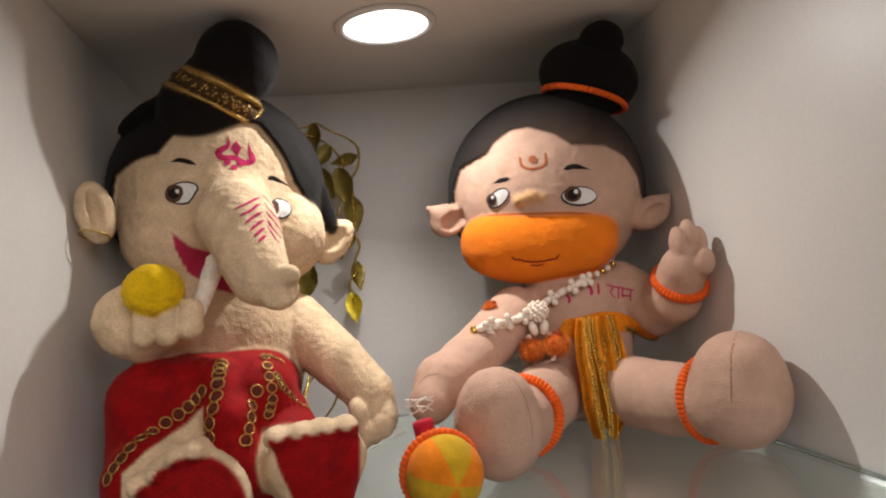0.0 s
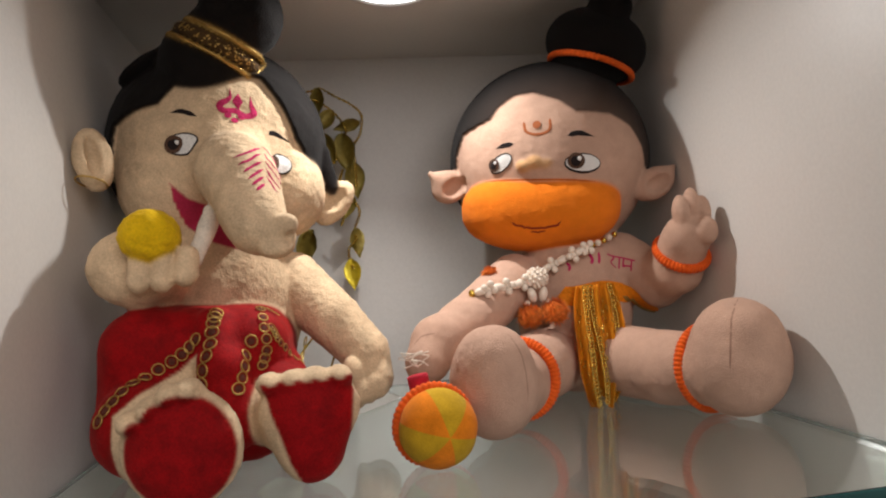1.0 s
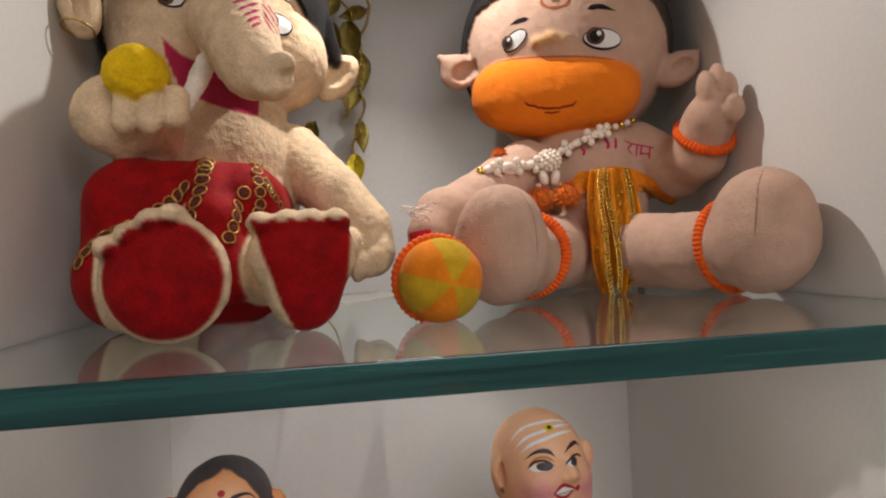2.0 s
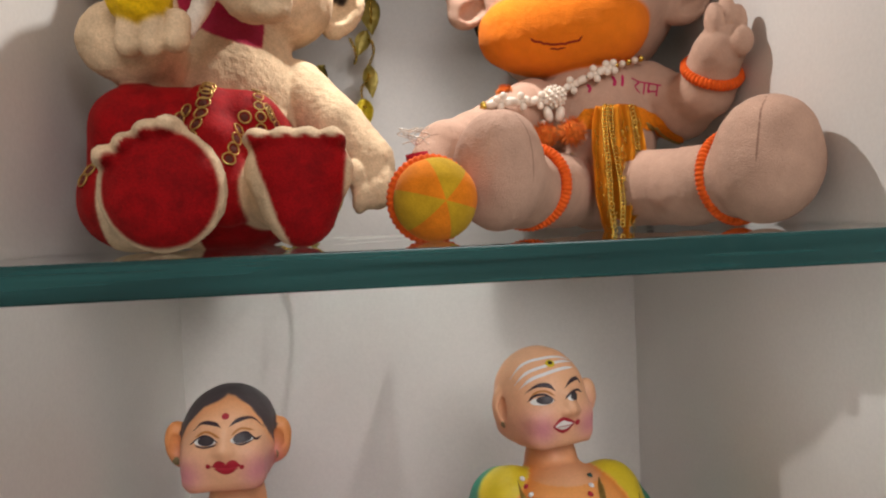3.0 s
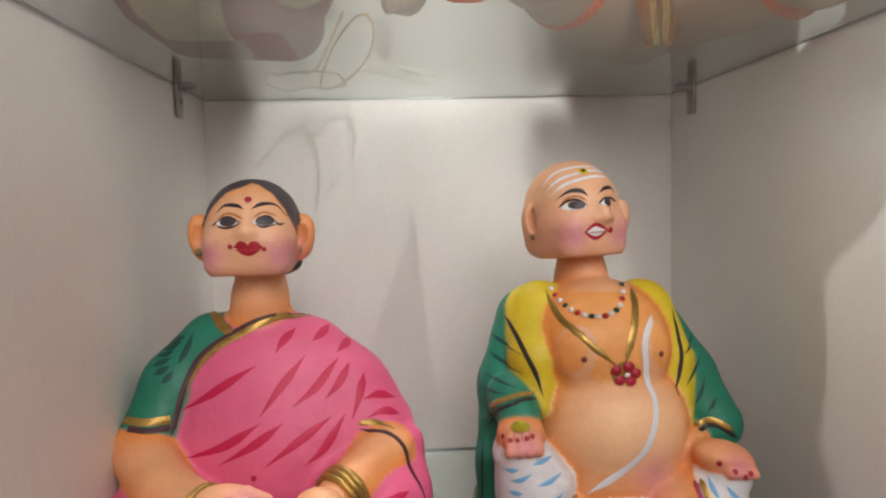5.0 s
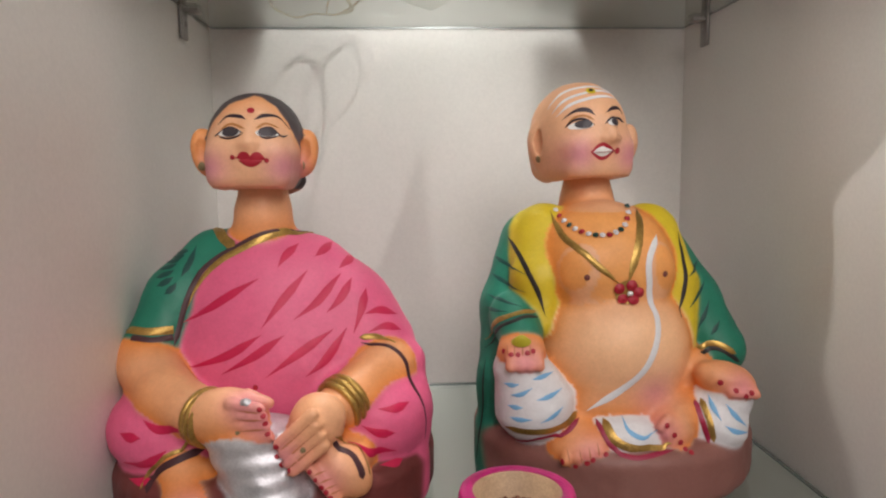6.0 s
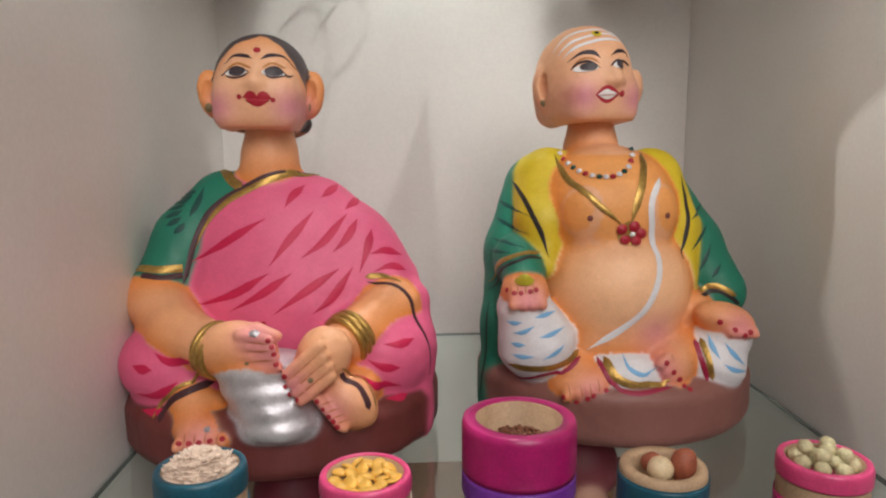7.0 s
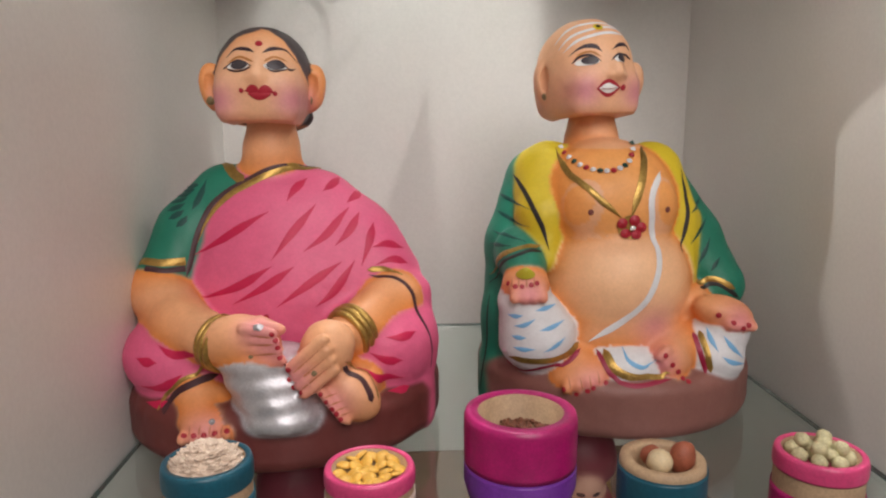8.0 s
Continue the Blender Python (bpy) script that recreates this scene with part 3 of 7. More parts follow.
    f.limb([(0.0345, 0.5080, 0.5239, 0.0066), (0.0254, 0.4860, 0.4930, 0.0050)], (0.8, 0.72, 0.6), 0.001)
    # ears
    f.egg((-0.0435, 0.527, 0.567), (0.0125, 0.009, 0.0220), CREAM, (0, -8, 20), 0.003)
    f.egg((-0.0400, 0.5165, 0.569), (0.0050, 0.0100, 0.0160), CREAM, (0, -8, 30), 0.002, None, True)
    f.egg((0.0875, 0.4490, 0.5015), (0.0055, 0.0060, 0.0030), CREAM, (0, -20, 0), 0.002, None, True)
    f.egg((0.1145, 0.602, 0.5375), (0.0215, 0.0075, 0.0125), CREAM, (0, -48, 0), 0.0015)
    f.egg((0.1165, 0.5945, 0.5395), (0.0130, 0.0050, 0.0065), CREAM, (0, -48, 0), 0.001, None, True)
    # arms and hands
    f.limb([(-0.012, 0.570, 0.484, 0.026), (-0.010, 0.515, 0.488, 0.025)], CREAM)
    f.egg((-0.014, 0.497, 0.491), (0.0275, 0.0185, 0.0245), CREAM)
    for i in range(3):
        f.limb([(-0.003 + 0.0133 * i, 0.4720, 0.495, 0.0068), (-0.004 + 0.0132 * i, 0.4710, 0.482 + 0.002 * (i == 2), 0.0077)], CREAM, 0.0008)
    f.limb([(0.078, 0.580, 0.475, 0.024), (0.108, 0.558, 0.445, 0.0205), (0.129, 0.548, 0.420, 0.0175), (0.132, 0.545, 0.402, 0.0165)], CREAM, 0.0015)
    for i in range(3):
        f.egg((0.123 + 0.008 * i, 0.531 + 0.002 * i, 0.394 + 0.003 * i), (0.006, 0.008, 0.012), CREAM, (0, 10, 0), 0.002)
    f.egg((0.120, 0.532, 0.409), (0.007, 0.008, 0.011), CREAM, (0, -20, 0), 0.003)
    f.egg((0.003, 0.473, 0.508), (0.0180, 0.0170, 0.0165), YELLOW, k=0.001)
    # velvet soles
    def soft(d):
        return 0.5 - d / 0.0016

    def sole_a(p, dist):
        q = np.sqrt(((p[:, 0] - 0.030) / 0.0272) ** 2 + ((p[:, 2] - 0.3940) / 0.0282) ** 2)
        slant = (p[:, 2] - 0.4070 - 0.72 * (p[:, 0] - 0.004)) * 0.8 + 0.0009 * np.sin(p[:, 0] * 620)
        return soft(np.maximum((q - 1) * 0.026, slant)) * (p[:, 1] < 0.408)

    def sole_b(p, dist):
        half = np.interp(p[:, 2], (0.364, 0.378, 0.4205), (0.0115, 0.0160, 0.0252))
        mid = np.interp(p[:, 2], (0.364, 0.4205), (0.0985, 0.0930))
        rim = 0.0007 * np.sin(p[:, 0] * 700)
        return soft(np.maximum(np.abs(p[:, 0] - mid) - half, p[:, 2] - 0.4205 + rim)) * (p[:, 1] < 0.431)

    def mouth(p, dist):
        x, z = p[:, 0], p[:, 2]
        top = np.interp(x, (0.002, 0.0126, 0.031, 0.060), (0.5500, 0.5395, 0.5320, 0.5300))
        low = np.interp(x, (0.002, 0.003, 0.0086, 0.0275, 0.045, 0.055), (0.5490, 0.5383, 0.5204, 0.5072, 0.5010, 0.4985))
        return soft(np.maximum(z - top, low - z)) * (x > 0.0015) * (x < 0.060) * (p[:, 1] < 0.57) * (dist[:, 22:27].min(1) > 0.0015) * (dist[:, (0, 19, 20, 21)].min(1) < 0.004)
    def thigh(p, dist):
        x, z = p[:, 0], p[:, 2]
        hem = np.interp(x, (-0.0156, -0.004, 0.0142, 0.0262), (0.4159, 0.4249, 0.434, 0.444)) - 0.0085
        return soft(np.maximum(z - hem, -0.0165 - x)) * (x < 0.026) * (p[:, 1] < 0.52)
    f.paint(CREAM, thigh)
    f.paint((0.42, 0.028, 0.075), mouth)
    f.paint(RED, sole_a)
    f.paint(RED, sole_b)
    return Doll([f], [FLEECE, GOLD, VELVET], ((RED, 2), ((0.34, 0.2, 0.05), 1)))


def monkey_doll():
    f = Form(0.0016)
    f.egg((0.312, 0.606, 0.440), (0.050, 0.047, 0.076), TAN)
    f.limb([(0.280, 0.585, 0.396, 0.029), (0.225, 0.500, 0.394, 0.0245), (0.214, 0.478, 0.398, 0.0245)], TAN)
    f.limb([(0.322, 0.580, 0.396, 0.030), (0.347, 0.510, 0.392, 0.0255), (0.357, 0.478, 0.394, 0.0255)], TAN)
    f.egg((0.204, 0.462, 0.4005), (0.0265, 0.030, 0.0335), TAN, (0, 0, 25), 0.003)
    f.egg((0.3675, 0.456, 0.4010), (0.0322, 0.033, 0.0360), TAN, (0, 8, 0), 0.003)
    f.egg((0.2050, 0.4600, 0.4190), (0.0170, 0.0220, 0.0160), TAN, None, 0.014)
    f.egg((0.3670, 0.4520, 0.4225), (0.0205, 0.0250, 0.0180), TAN, None, 0.014)
    # head
    f.egg((0.309, 0.632, 0.566), (0.086, 0.080, 0.086), TAN, (0, 0, -32))
    f.pillow((0.2840, 0.5920, 0.5210), (0.0665, 0.0365, 0.0350), ORANGE, (0, 3, -24), 0.002, 2.25)
    f.egg((0.309, 0.635, 0.567), (0.0895, 0.0835, 0.0895), BLACK, (0, 0, -32), 0.001, hairline((0.309, 0.635), HA, HZ))
    f.egg((0.348, 0.596, 0.660), (0.044, 0.038, 0.031), BLACK, (0, 18, 0), 0.002)
    f.egg((0.354, 0.574, 0.6845), (0.0190, 0.0180, 0.0170), BLACK, k=0.001)
    f.egg((0.2150, 0.632, 0.5495), (0.0155, 0.008, 0.0150), TAN, (0, -25, -10), 0.003)
    f.limb([(0.2075, 0.631, 0.5560, 0.0055), (0.1995, 0.630, 0.5615, 0.0022)], TAN, 0.006)
    f.egg((0.2205, 0.6235, 0.5480), (0.0125, 0.0080, 0.0085), TAN, (0, -25, -10), 0.002, None, True)
    f.egg((0.380, 0.577, 0.535), (0.0185, 0.009, 0.0132), TAN, (0, -25, -20), 0.003)
    f.limb([(0.386, 0.575, 0.539, 0.008), (0.3975, 0.573, 0.5480, 0.0025)], TAN, 0.006)
    f.egg((0.3805, 0.5645, 0.5345), (0.0130, 0.0095, 0.0080), TAN, (0, -25, -20), 0.002, None, True)
    f.egg((0.2742, 0.5630, 0.5562), (0.0072, 0.0056, 0.0056), (0.62, 0.36, 0.17), (0, 5, -32), 0.002)
    f.egg((0.2662, 0.5668, 0.5540), (0.0058, 0.0050, 0.0044), (0.62, 0.36, 0.17), (0, 15, -32), 0.003)
    f.egg((0.2828, 0.5608, 0.5540), (0.0064, 0.0050, 0.0044), (0.62, 0.36, 0.17), (0, -15, -32), 0.003)
    # arms
    f.limb([(0.258, 0.595, 0.462, 0.023), (0.205, 0.550, 0.432, 0.020), (0.180, 0.528, 0.424, 0.018), (0.170, 0.515, 0.412, 0.0155)], TAN)
    f.limb([(0.352, 0.595, 0.472, 0.025), (0.372, 0.575, 0.455, 0.023), (0.378, 0.548, 0.464, 0.0205), (0.378, 0.530, 0.484, 0.018)], TAN)
    f.egg((0.378, 0.522, 0.490), (0.0165, 0.014, 0.016), TAN)
    for x, z in ((0.370, 0.506), (0.379, 0.511), (0.387, 0.505)):
        f.egg((x, 0.517, z), (0.0062, 0.008, 0.0125), TAN, k=0.0012)
    f.egg((0.385, 0.509, 0.490), (0.0085, 0.0065, 0.0105), TAN, k=0.0015)
    return Doll([f], [JERSEY, GOLD, VELVET])


def ring_trim(doll, pts, r, count):
    """A braid of gold thread rings with dark sequins, sewn along a line."""
    line = curve_points(pts, count)
    for q in line:
        hit, normal, *_ = doll.tree.find_nearest(Vector(q))
        ux = Vector((0, 0, 1)).cross(normal).normalized()
        uz = normal.cross(ux)
        loop = []
        for i in range(18):
            a = 2 * math.pi * i / 18
            p, nn, *_ = doll.tree.find_nearest(hit + (ux * math.cos(a) + uz * math.sin(a)) * r)
            loop.append(np.array(p + nn * 0.0012))
        doll.join(tube(loop, r * 0.14, closed=True, sides=6), GILT, 1)
        doll.spot(q, r * 0.62, (0.10, 0.03, 0.02), 2, lift=0.001)


def bangle(doll, at, axis, r, thick, slot=1):
    n = Vector(axis).normalized()
    u = n.orthogonal().normalized()
    v = n.cross(u)
    doll.join(tube([np.array(Vector(at) + r * (u * math.cos(2 * math.pi * i / 28) + v * math.sin(2 * math.pi * i / 28))) for i in range(28)], thick, closed=True, sides=8), GILT, slot)


g = elephant_doll()
g.lump(0.0042, 0.00042, lambda c: c[:, 1] > 0.2)
g.lump(0.0024, 0.00028, lambda c: c[:, 1] > 0.2)
g.lump(0.0032, 0.0006, lambda c: (c[:, 0] > 0.6) & (c[:, 2] < 0.1))
g.lump(0.016, 0.0006, lambda c: c[:, 0] > 0)
knot, knot_axis = Vector((0.0367, 0.5608, 0.6525)), Vector((0.5, -0.12, 0.86)).normalized()
knot_u = knot_axis.orthogonal().normalized()
knot_v = knot_axis.cross(knot_u)
rnd = random.Random(11)
for i in range(260):
    a = rnd.uniform(0, 2 * math.pi)
    g.spot(knot + 0.034 * (knot_u * math.cos(a) + knot_v * math.sin(a)) + knot_axis * rnd.uniform(-0.0055, 0.0055), rnd.uniform(0.0006, 0.0014), GILT, 1, squash=rnd.uniform(0.3, 0.7), tilt=rnd.uniform(-60, 60), rings=1, steps=6)
g.spot((0.0122, 0.5383, 0.5772), 0.0133, INK, squash=0.64)
g.spot((0.0122, 0.5383, 0.5772), 0.0123, EYE_WHITE, squash=0.6, lift=0.0011)
g.spot((0.0064, 0.5403, 0.5776), 0.0069, IRIS, lift=0.0017)
g.spot((0.0062, 0.5403, 0.5774), 0.0042, INK, lift=0.0020)
g.spot((0.0090, 0.5396, 0.5789), 0.0017, EYE_WHITE, lift=0.0023)
g.spot((0.0768, 0.5509, 0.5620), 0.0095, INK, squash=0.85, lift=0.0008)
g.spot((0.0768, 0.5509, 0.5620), 0.0086, EYE_WHITE, squash=0.8, lift=0.0013)
g.spot((0.0708, 0.5490, 0.5630), 0.0040, IRIS, squash=1.2, lift=0.0018)
g.ribbon([(0.0042, 0.5428, 0.6011), (0.0123, 0.5414, 0.6015), (0.0228, 0.5392, 0.5970)], 0.0035, INK, ends=(0.4, 0.2))
g.ribbon([(0.0702, 0.5495, 0.5842), (0.0741, 0.5524, 0.5854), (0.0848, 0.5610, 0.5802)], 0.0035, INK, ends=(0.2, 0.4))
g.ribbon([(0.0453, 0.5472, 0.6182), (0.0451, 0.5443, 0.6108), (0.0384, 0.5415, 0.6056), (0.0405, 0.5412, 0.6012), (0.0496, 0.5434, 0.6007)], 0.0048, ROSE, ends=(0.4, 0))
g.ribbon([(0.0591, 0.5497, 0.6130), (0.0596, 0.5475, 0.6057), (0.0611, 0.5467, 0.5990), (0.0552, 0.5440, 0.5968), (0.0492, 0.5433, 0.6007)], 0.0048, ROSE, ends=(0.4, 0))
g.ribbon([(0.0510, 0.5474, 0.6146), (0.0504, 0.5452, 0.6082), (0.0508, 0.5440, 0.6016)], 0.0079, ROSE, ends=(0.5, 0.5))
g.spot((0.0438, 0.5404, 0.5967), 0.0026, ROSE)
g.spot((0.0483, 0.5392, 0.5925), 0.0026, ROSE)
g.spot((0.0525, 0.5427, 0.5958), 0.0026, ROSE)
g.ribbon([(0.0536, 0.4787, 0.5542), (0.0619, 0.4847, 0.5586), (0.0685, 0.4996, 0.5639)], 0.0021, ROSE, ends=(0.2, 0.2))
g.ribbon([(0.0567, 0.4745, 0.5489), (0.0638, 0.4784, 0.5533), (0.0694, 0.4912, 0.5584)], 0.0021, ROSE, ends=(0.2, 0.2))
g.ribbon([(0.0600, 0.4700, 0.5433), (0.0651, 0.4757, 0.5480), (0.0707, 0.4820, 0.5518)], 0.0021, ROSE, ends=(0.2, 0.2))
g.ribbon([(0.0630, 0.4653, 0.5382), (0.0675, 0.4707, 0.5427), (0.0715, 0.4772, 0.5461)], 0.0021, ROSE, ends=(0.2, 0.2))
g.ribbon([(0.0655, 0.4623, 0.5341), (0.0690, 0.4667, 0.5377), (0.0720, 0.4722, 0.5406)], 0.0021, ROSE, ends=(0.2, 0.2))
g.ribbon([(0.0682, 0.4601, 0.5305), (0.0707, 0.4634, 0.5333), (0.0728, 0.4678, 0.5356)], 0.0021, ROSE, ends=(0.2, 0.2))
g.ribbon([(0.0696, 0.5044, 0.5660), (0.0750, 0.5102, 0.5586), (0.0785, 0.5200, 0.5520)], 0.0021, ROSE, ends=(0.2, 0.2))
g.ribbon([(0.0709, 0.4954, 0.5595), (0.0767, 0.4893, 0.5502), (0.0800, 0.5017, 0.5433)], 0.0021, ROSE, ends=(0.2, 0.2))
g.ribbon([(0.0723, 0.4841, 0.5525), (0.0771, 0.4843, 0.5448), (0.0806, 0.4893, 0.5376)], 0.0021, ROSE, ends=(0.2, 0.2))
g.ribbon([(0.0727, 0.4797, 0.5469), (0.0774, 0.4774, 0.5397), (0.0805, 0.4821, 0.5336)], 0.0021, ROSE, ends=(0.2, 0.2))
g.ribbon([(0.0732, 0.4749, 0.5413), (0.0770, 0.4713, 0.5351), (0.0798, 0.4700, 0.5298)], 0.0021, ROSE, ends=(0.2, 0.2))
ring_trim(g, [(-0.0247, 0.4546, 0.4040), (-0.0156, 0.4585, 0.4159), (-0.0040, 0.4718, 0.4249), (0.0142, 0.4749, 0.4340), (0.0262, 0.4747, 0.4440)], 0.0036, 11)
ring_trim(g, [(0.0375, 0.4800, 0.4590), (0.0361, 0.4726, 0.4524), (0.0341, 0.4644, 0.4365), (0.0307, 0.4622, 0.4187)], 0.0038, 8)
ring_trim(g, [(0.0620, 0.4950, 0.4580), (0.0655, 0.4816, 0.4476), (0.0660, 0.4794, 0.4334), (0.0640, 0.4750, 0.4250)], 0.0030, 7)
ring_trim(g, [(0.0575, 0.4770, 0.4400), (0.0546, 0.4664, 0.4263), (0.0500, 0.4608, 0.4140)], 0.0036, 5)
ring_trim(g, [(0.0690, 0.4850, 0.4470), (0.0743, 0.4862, 0.4370), (0.0846, 0.5088, 0.4208)], 0.0022, 9)
ring_trim(g, [(0.0620, 0.5000, 0.4590), (0.0680, 0.5000, 0.4585), (0.0740, 0.5050, 0.4560)], 0.0018, 5)
bangle(g, (-0.0445, 0.524, 0.551), (0.2, 0.3, 1), 0.010, 0.0007)
g.place("plush_doll", (0.02, 0.54, TOP), "cream fleece elephant plush doll in red gold-trimmed skirt, seated", "plush doll", "plush dolls")
h = monkey_doll()
h.lump(0.018, 0.0005, lambda c: c[:, 1] > 0.1)
h.lump(0.004, 0.00022, lambda c: c[:, 1] > 0.1)
h.spot((0.3098, 0.5513, 0.5516), 0.0152, INK, squash=0.53, tilt=-4)
h.spot((0.3098, 0.5512, 0.5520), 0.0141, EYE_WHITE, squash=0.47, tilt=-4, lift=0.0011)
h.spot((0.3044, 0.5515, 0.5538), 0.0069, IRIS, squash=0.9, lift=0.0017)
h.spot((0.3042, 0.5515, 0.5536), 0.0040, INK, lift=0.0020)
h.spot((0.3068, 0.5511, 0.5554), 0.0018, EYE_WHITE, lift=0.0023)
h.spot((0.2502, 0.5777, 0.5588), 0.0117, INK, squash=0.58, tilt=26)
h.spot((0.2506, 0.5773, 0.5587), 0.0105, EYE_WHITE, squash=0.52, tilt=26, lift=0.0011)
h.spot((0.2464, 0.5819, 0.5583), 0.0054, IRIS, lift=0.0017)
h.spot((0.2463, 0.5819, 0.5582), 0.0031, INK, lift=0.0020)
h.spot((0.2476, 0.5804, 0.5599), 0.0014, EYE_WHITE, lift=0.0023)
h.ribbon([(0.2994, 0.5522, 0.5743), (0.3086, 0.5509, 0.5757), (0.3214, 0.5507, 0.5721)], 0.0042, INK, ends=(0.2, 0.4))
h.ribbon([(0.2478, 0.5802, 0.5716), (0.2537, 0.5743, 0.5729), (0.2599, 0.5690, 0.5729)], 0.0037, INK, ends=(0.4, 0.2))
h.ribbon([(0.2691, 0.5665, 0.5899), (0.2698, 0.5638, 0.5814), (0.2771, 0.5594, 0.5777), (0.2862, 0.5560, 0.5801), (0.2884, 0.5578, 0.5900)], 0.0023, BROWN, ends=(0.05, 0.05), n=40)
h.spot((0.2779, 0.5606, 0.5857), 0.0033, BROWN)
h.ribbon([(0.2478, 0.5636, 0.5076), (0.2528, 0.5627, 0.5039), (0.2674, 0.5582, 0.4996), (0.2815, 0.5511, 0.5002), (0.2872, 0.5467, 0.5034)], 0.0018, MOUTH)
h.ribbon([(0.2642, 0.5613, 0.4969), (0.2701, 0.5594, 0.4958), (0.2758, 0.5567, 0.4961)], 0.0014, MOUTH)
h.ribbon([(0.2388, 0.5943, 0.5463), (0.2538, 0.5768, 0.5448), (0.2777, 0.5618, 0.5418), (0.3031, 0.5537, 0.5392), (0.3224, 0.5550, 0.5365)], 0.0014, SEAM, lift=0.0002)
h.ribbon([(0.3679, 0.4493, 0.4361), (0.3535, 0.4360, 0.4243), (0.3481, 0.4319, 0.4113), (0.3461, 0.4312, 0.3999)], 0.0011, STITCH, lift=0.0002)
h.ribbon([(0.2101, 0.4477, 0.4289), (0.2169, 0.4388, 0.4156), (0.2182, 0.4366, 0.3934)], 0.0008, STITCH, lift=0.0002)
h.ribbon([(0.1614, 0.5123, 0.4253), (0.1674, 0.5123, 0.4306), (0.1765, 0.5099, 0.4319)], 0.0009, STITCH, lift=0.0002)
h.ribbon([(0.3309, 0.5695, 0.4789), (0.3429, 0.5707, 0.4753), (0.3522, 0.5639, 0.4716)], 0.0013, ROSE, ends=(0, 0))
h.ribbon([(0.3340, 0.5705, 0.4782), (0.3372, 0.5705, 0.4755), (0.3332, 0.5680, 0.4722), (0.3372, 0.5690, 0.4668)], 0.0013, ROSE, ends=(0.05, 0.1))
h.ribbon([(0.3421, 0.5711, 0.4754), (0.3411, 0.5702, 0.4708), (0.3400, 0.5694, 0.4662)], 0.0013, ROSE, ends=(0, 0))
h.ribbon([(0.3451, 0.5694, 0.4742), (0.3439, 0.5689, 0.4687), (0.3465, 0.5672, 0.4680), (0.3488, 0.5649, 0.4673)], 0.0013, ROSE, ends=(0, 0))
h.spot((0.3442, 0.5689, 0.4682), 0.0013, ROSE)
h.ribbon([(0.3501, 0.5657, 0.4723), (0.3493, 0.5652, 0.4680), (0.3484, 0.5647, 0.4636)], 0.0013, ROSE, ends=(0, 0))
h.ribbon([(0.3142, 0.5662, 0.4802), (0.3161, 0.5647, 0.4756), (0.3144, 0.5635, 0.4716)], 0.0027, ROSE)
h.ribbon([(0.3232, 0.5678, 0.4814), (0.3226, 0.5660, 0.4759), (0.3211, 0.5641, 0.4714)], 0.0023, ROSE)
h.ribbon([(0.2951, 0.5672, 0.4745), (0.2968, 0.5651, 0.4708), (0.2955, 0.5647, 0.4673)], 0.0022, ROSE)
h.ribbon([(0.2855, 0.5666, 0.4479), (0.3000, 0.5607, 0.4477), (0.3227, 0.5604, 0.4501), (0.3499, 0.5702, 0.4437), (0.3730, 0.5734, 0.4308)], 0.0154, SASH, slot=2, lift=0.002, ends=(0.1, 0.05))
h.ribbon([(0.3386, 0.5661, 0.4440), (0.3549, 0.5716, 0.4378), (0.3708, 0.5737, 0.4309)], 0.0042, SASH, slot=1, lift=0.0032)
h.place("plush_doll", (0.31, 0.59, TOP), "beige plush doll with orange muzzle and black top knot", "plush doll", "plush dolls")

# ---------------- clay dolls on the lower shelf ----------------
PEACH, SARI, GREEN, LEMON, UMBER, CHALK = (0.80, 0.44, 0.25), (0.74, 0.12, 0.25), (0.012, 0.19, 0.12), (0.68, 0.52, 0.02), (0.19, 0.05, 0.04), (0.75, 0.75, 0.77)
CRIMSON, LINER, OCHRE, OLIVE, DUSK, PINE = (0.40, 0.012, 0.03), (0.03, 0.015, 0.025), (0.5, 0.2, 0.05), (0.22, 0.17, 0.08), (0.06, 0.02, 0.025), (0.004, 0.06, 0.05)
PUPIL = (0.045, 0.035, 0.042)
TERRA = (0.55, 0.19, 0.09)
STROKE, LIME, SKYB, MAROON = (0.56, 0.006, 0.07), (0.5, 0.45, 0.03), (0.2, 0.47, 0.75), (0.32, 0.01, 0.05)
SILVERY, HAIR = (0.5, 0.5, 0.53), (0.075, 0.06, 0.065)


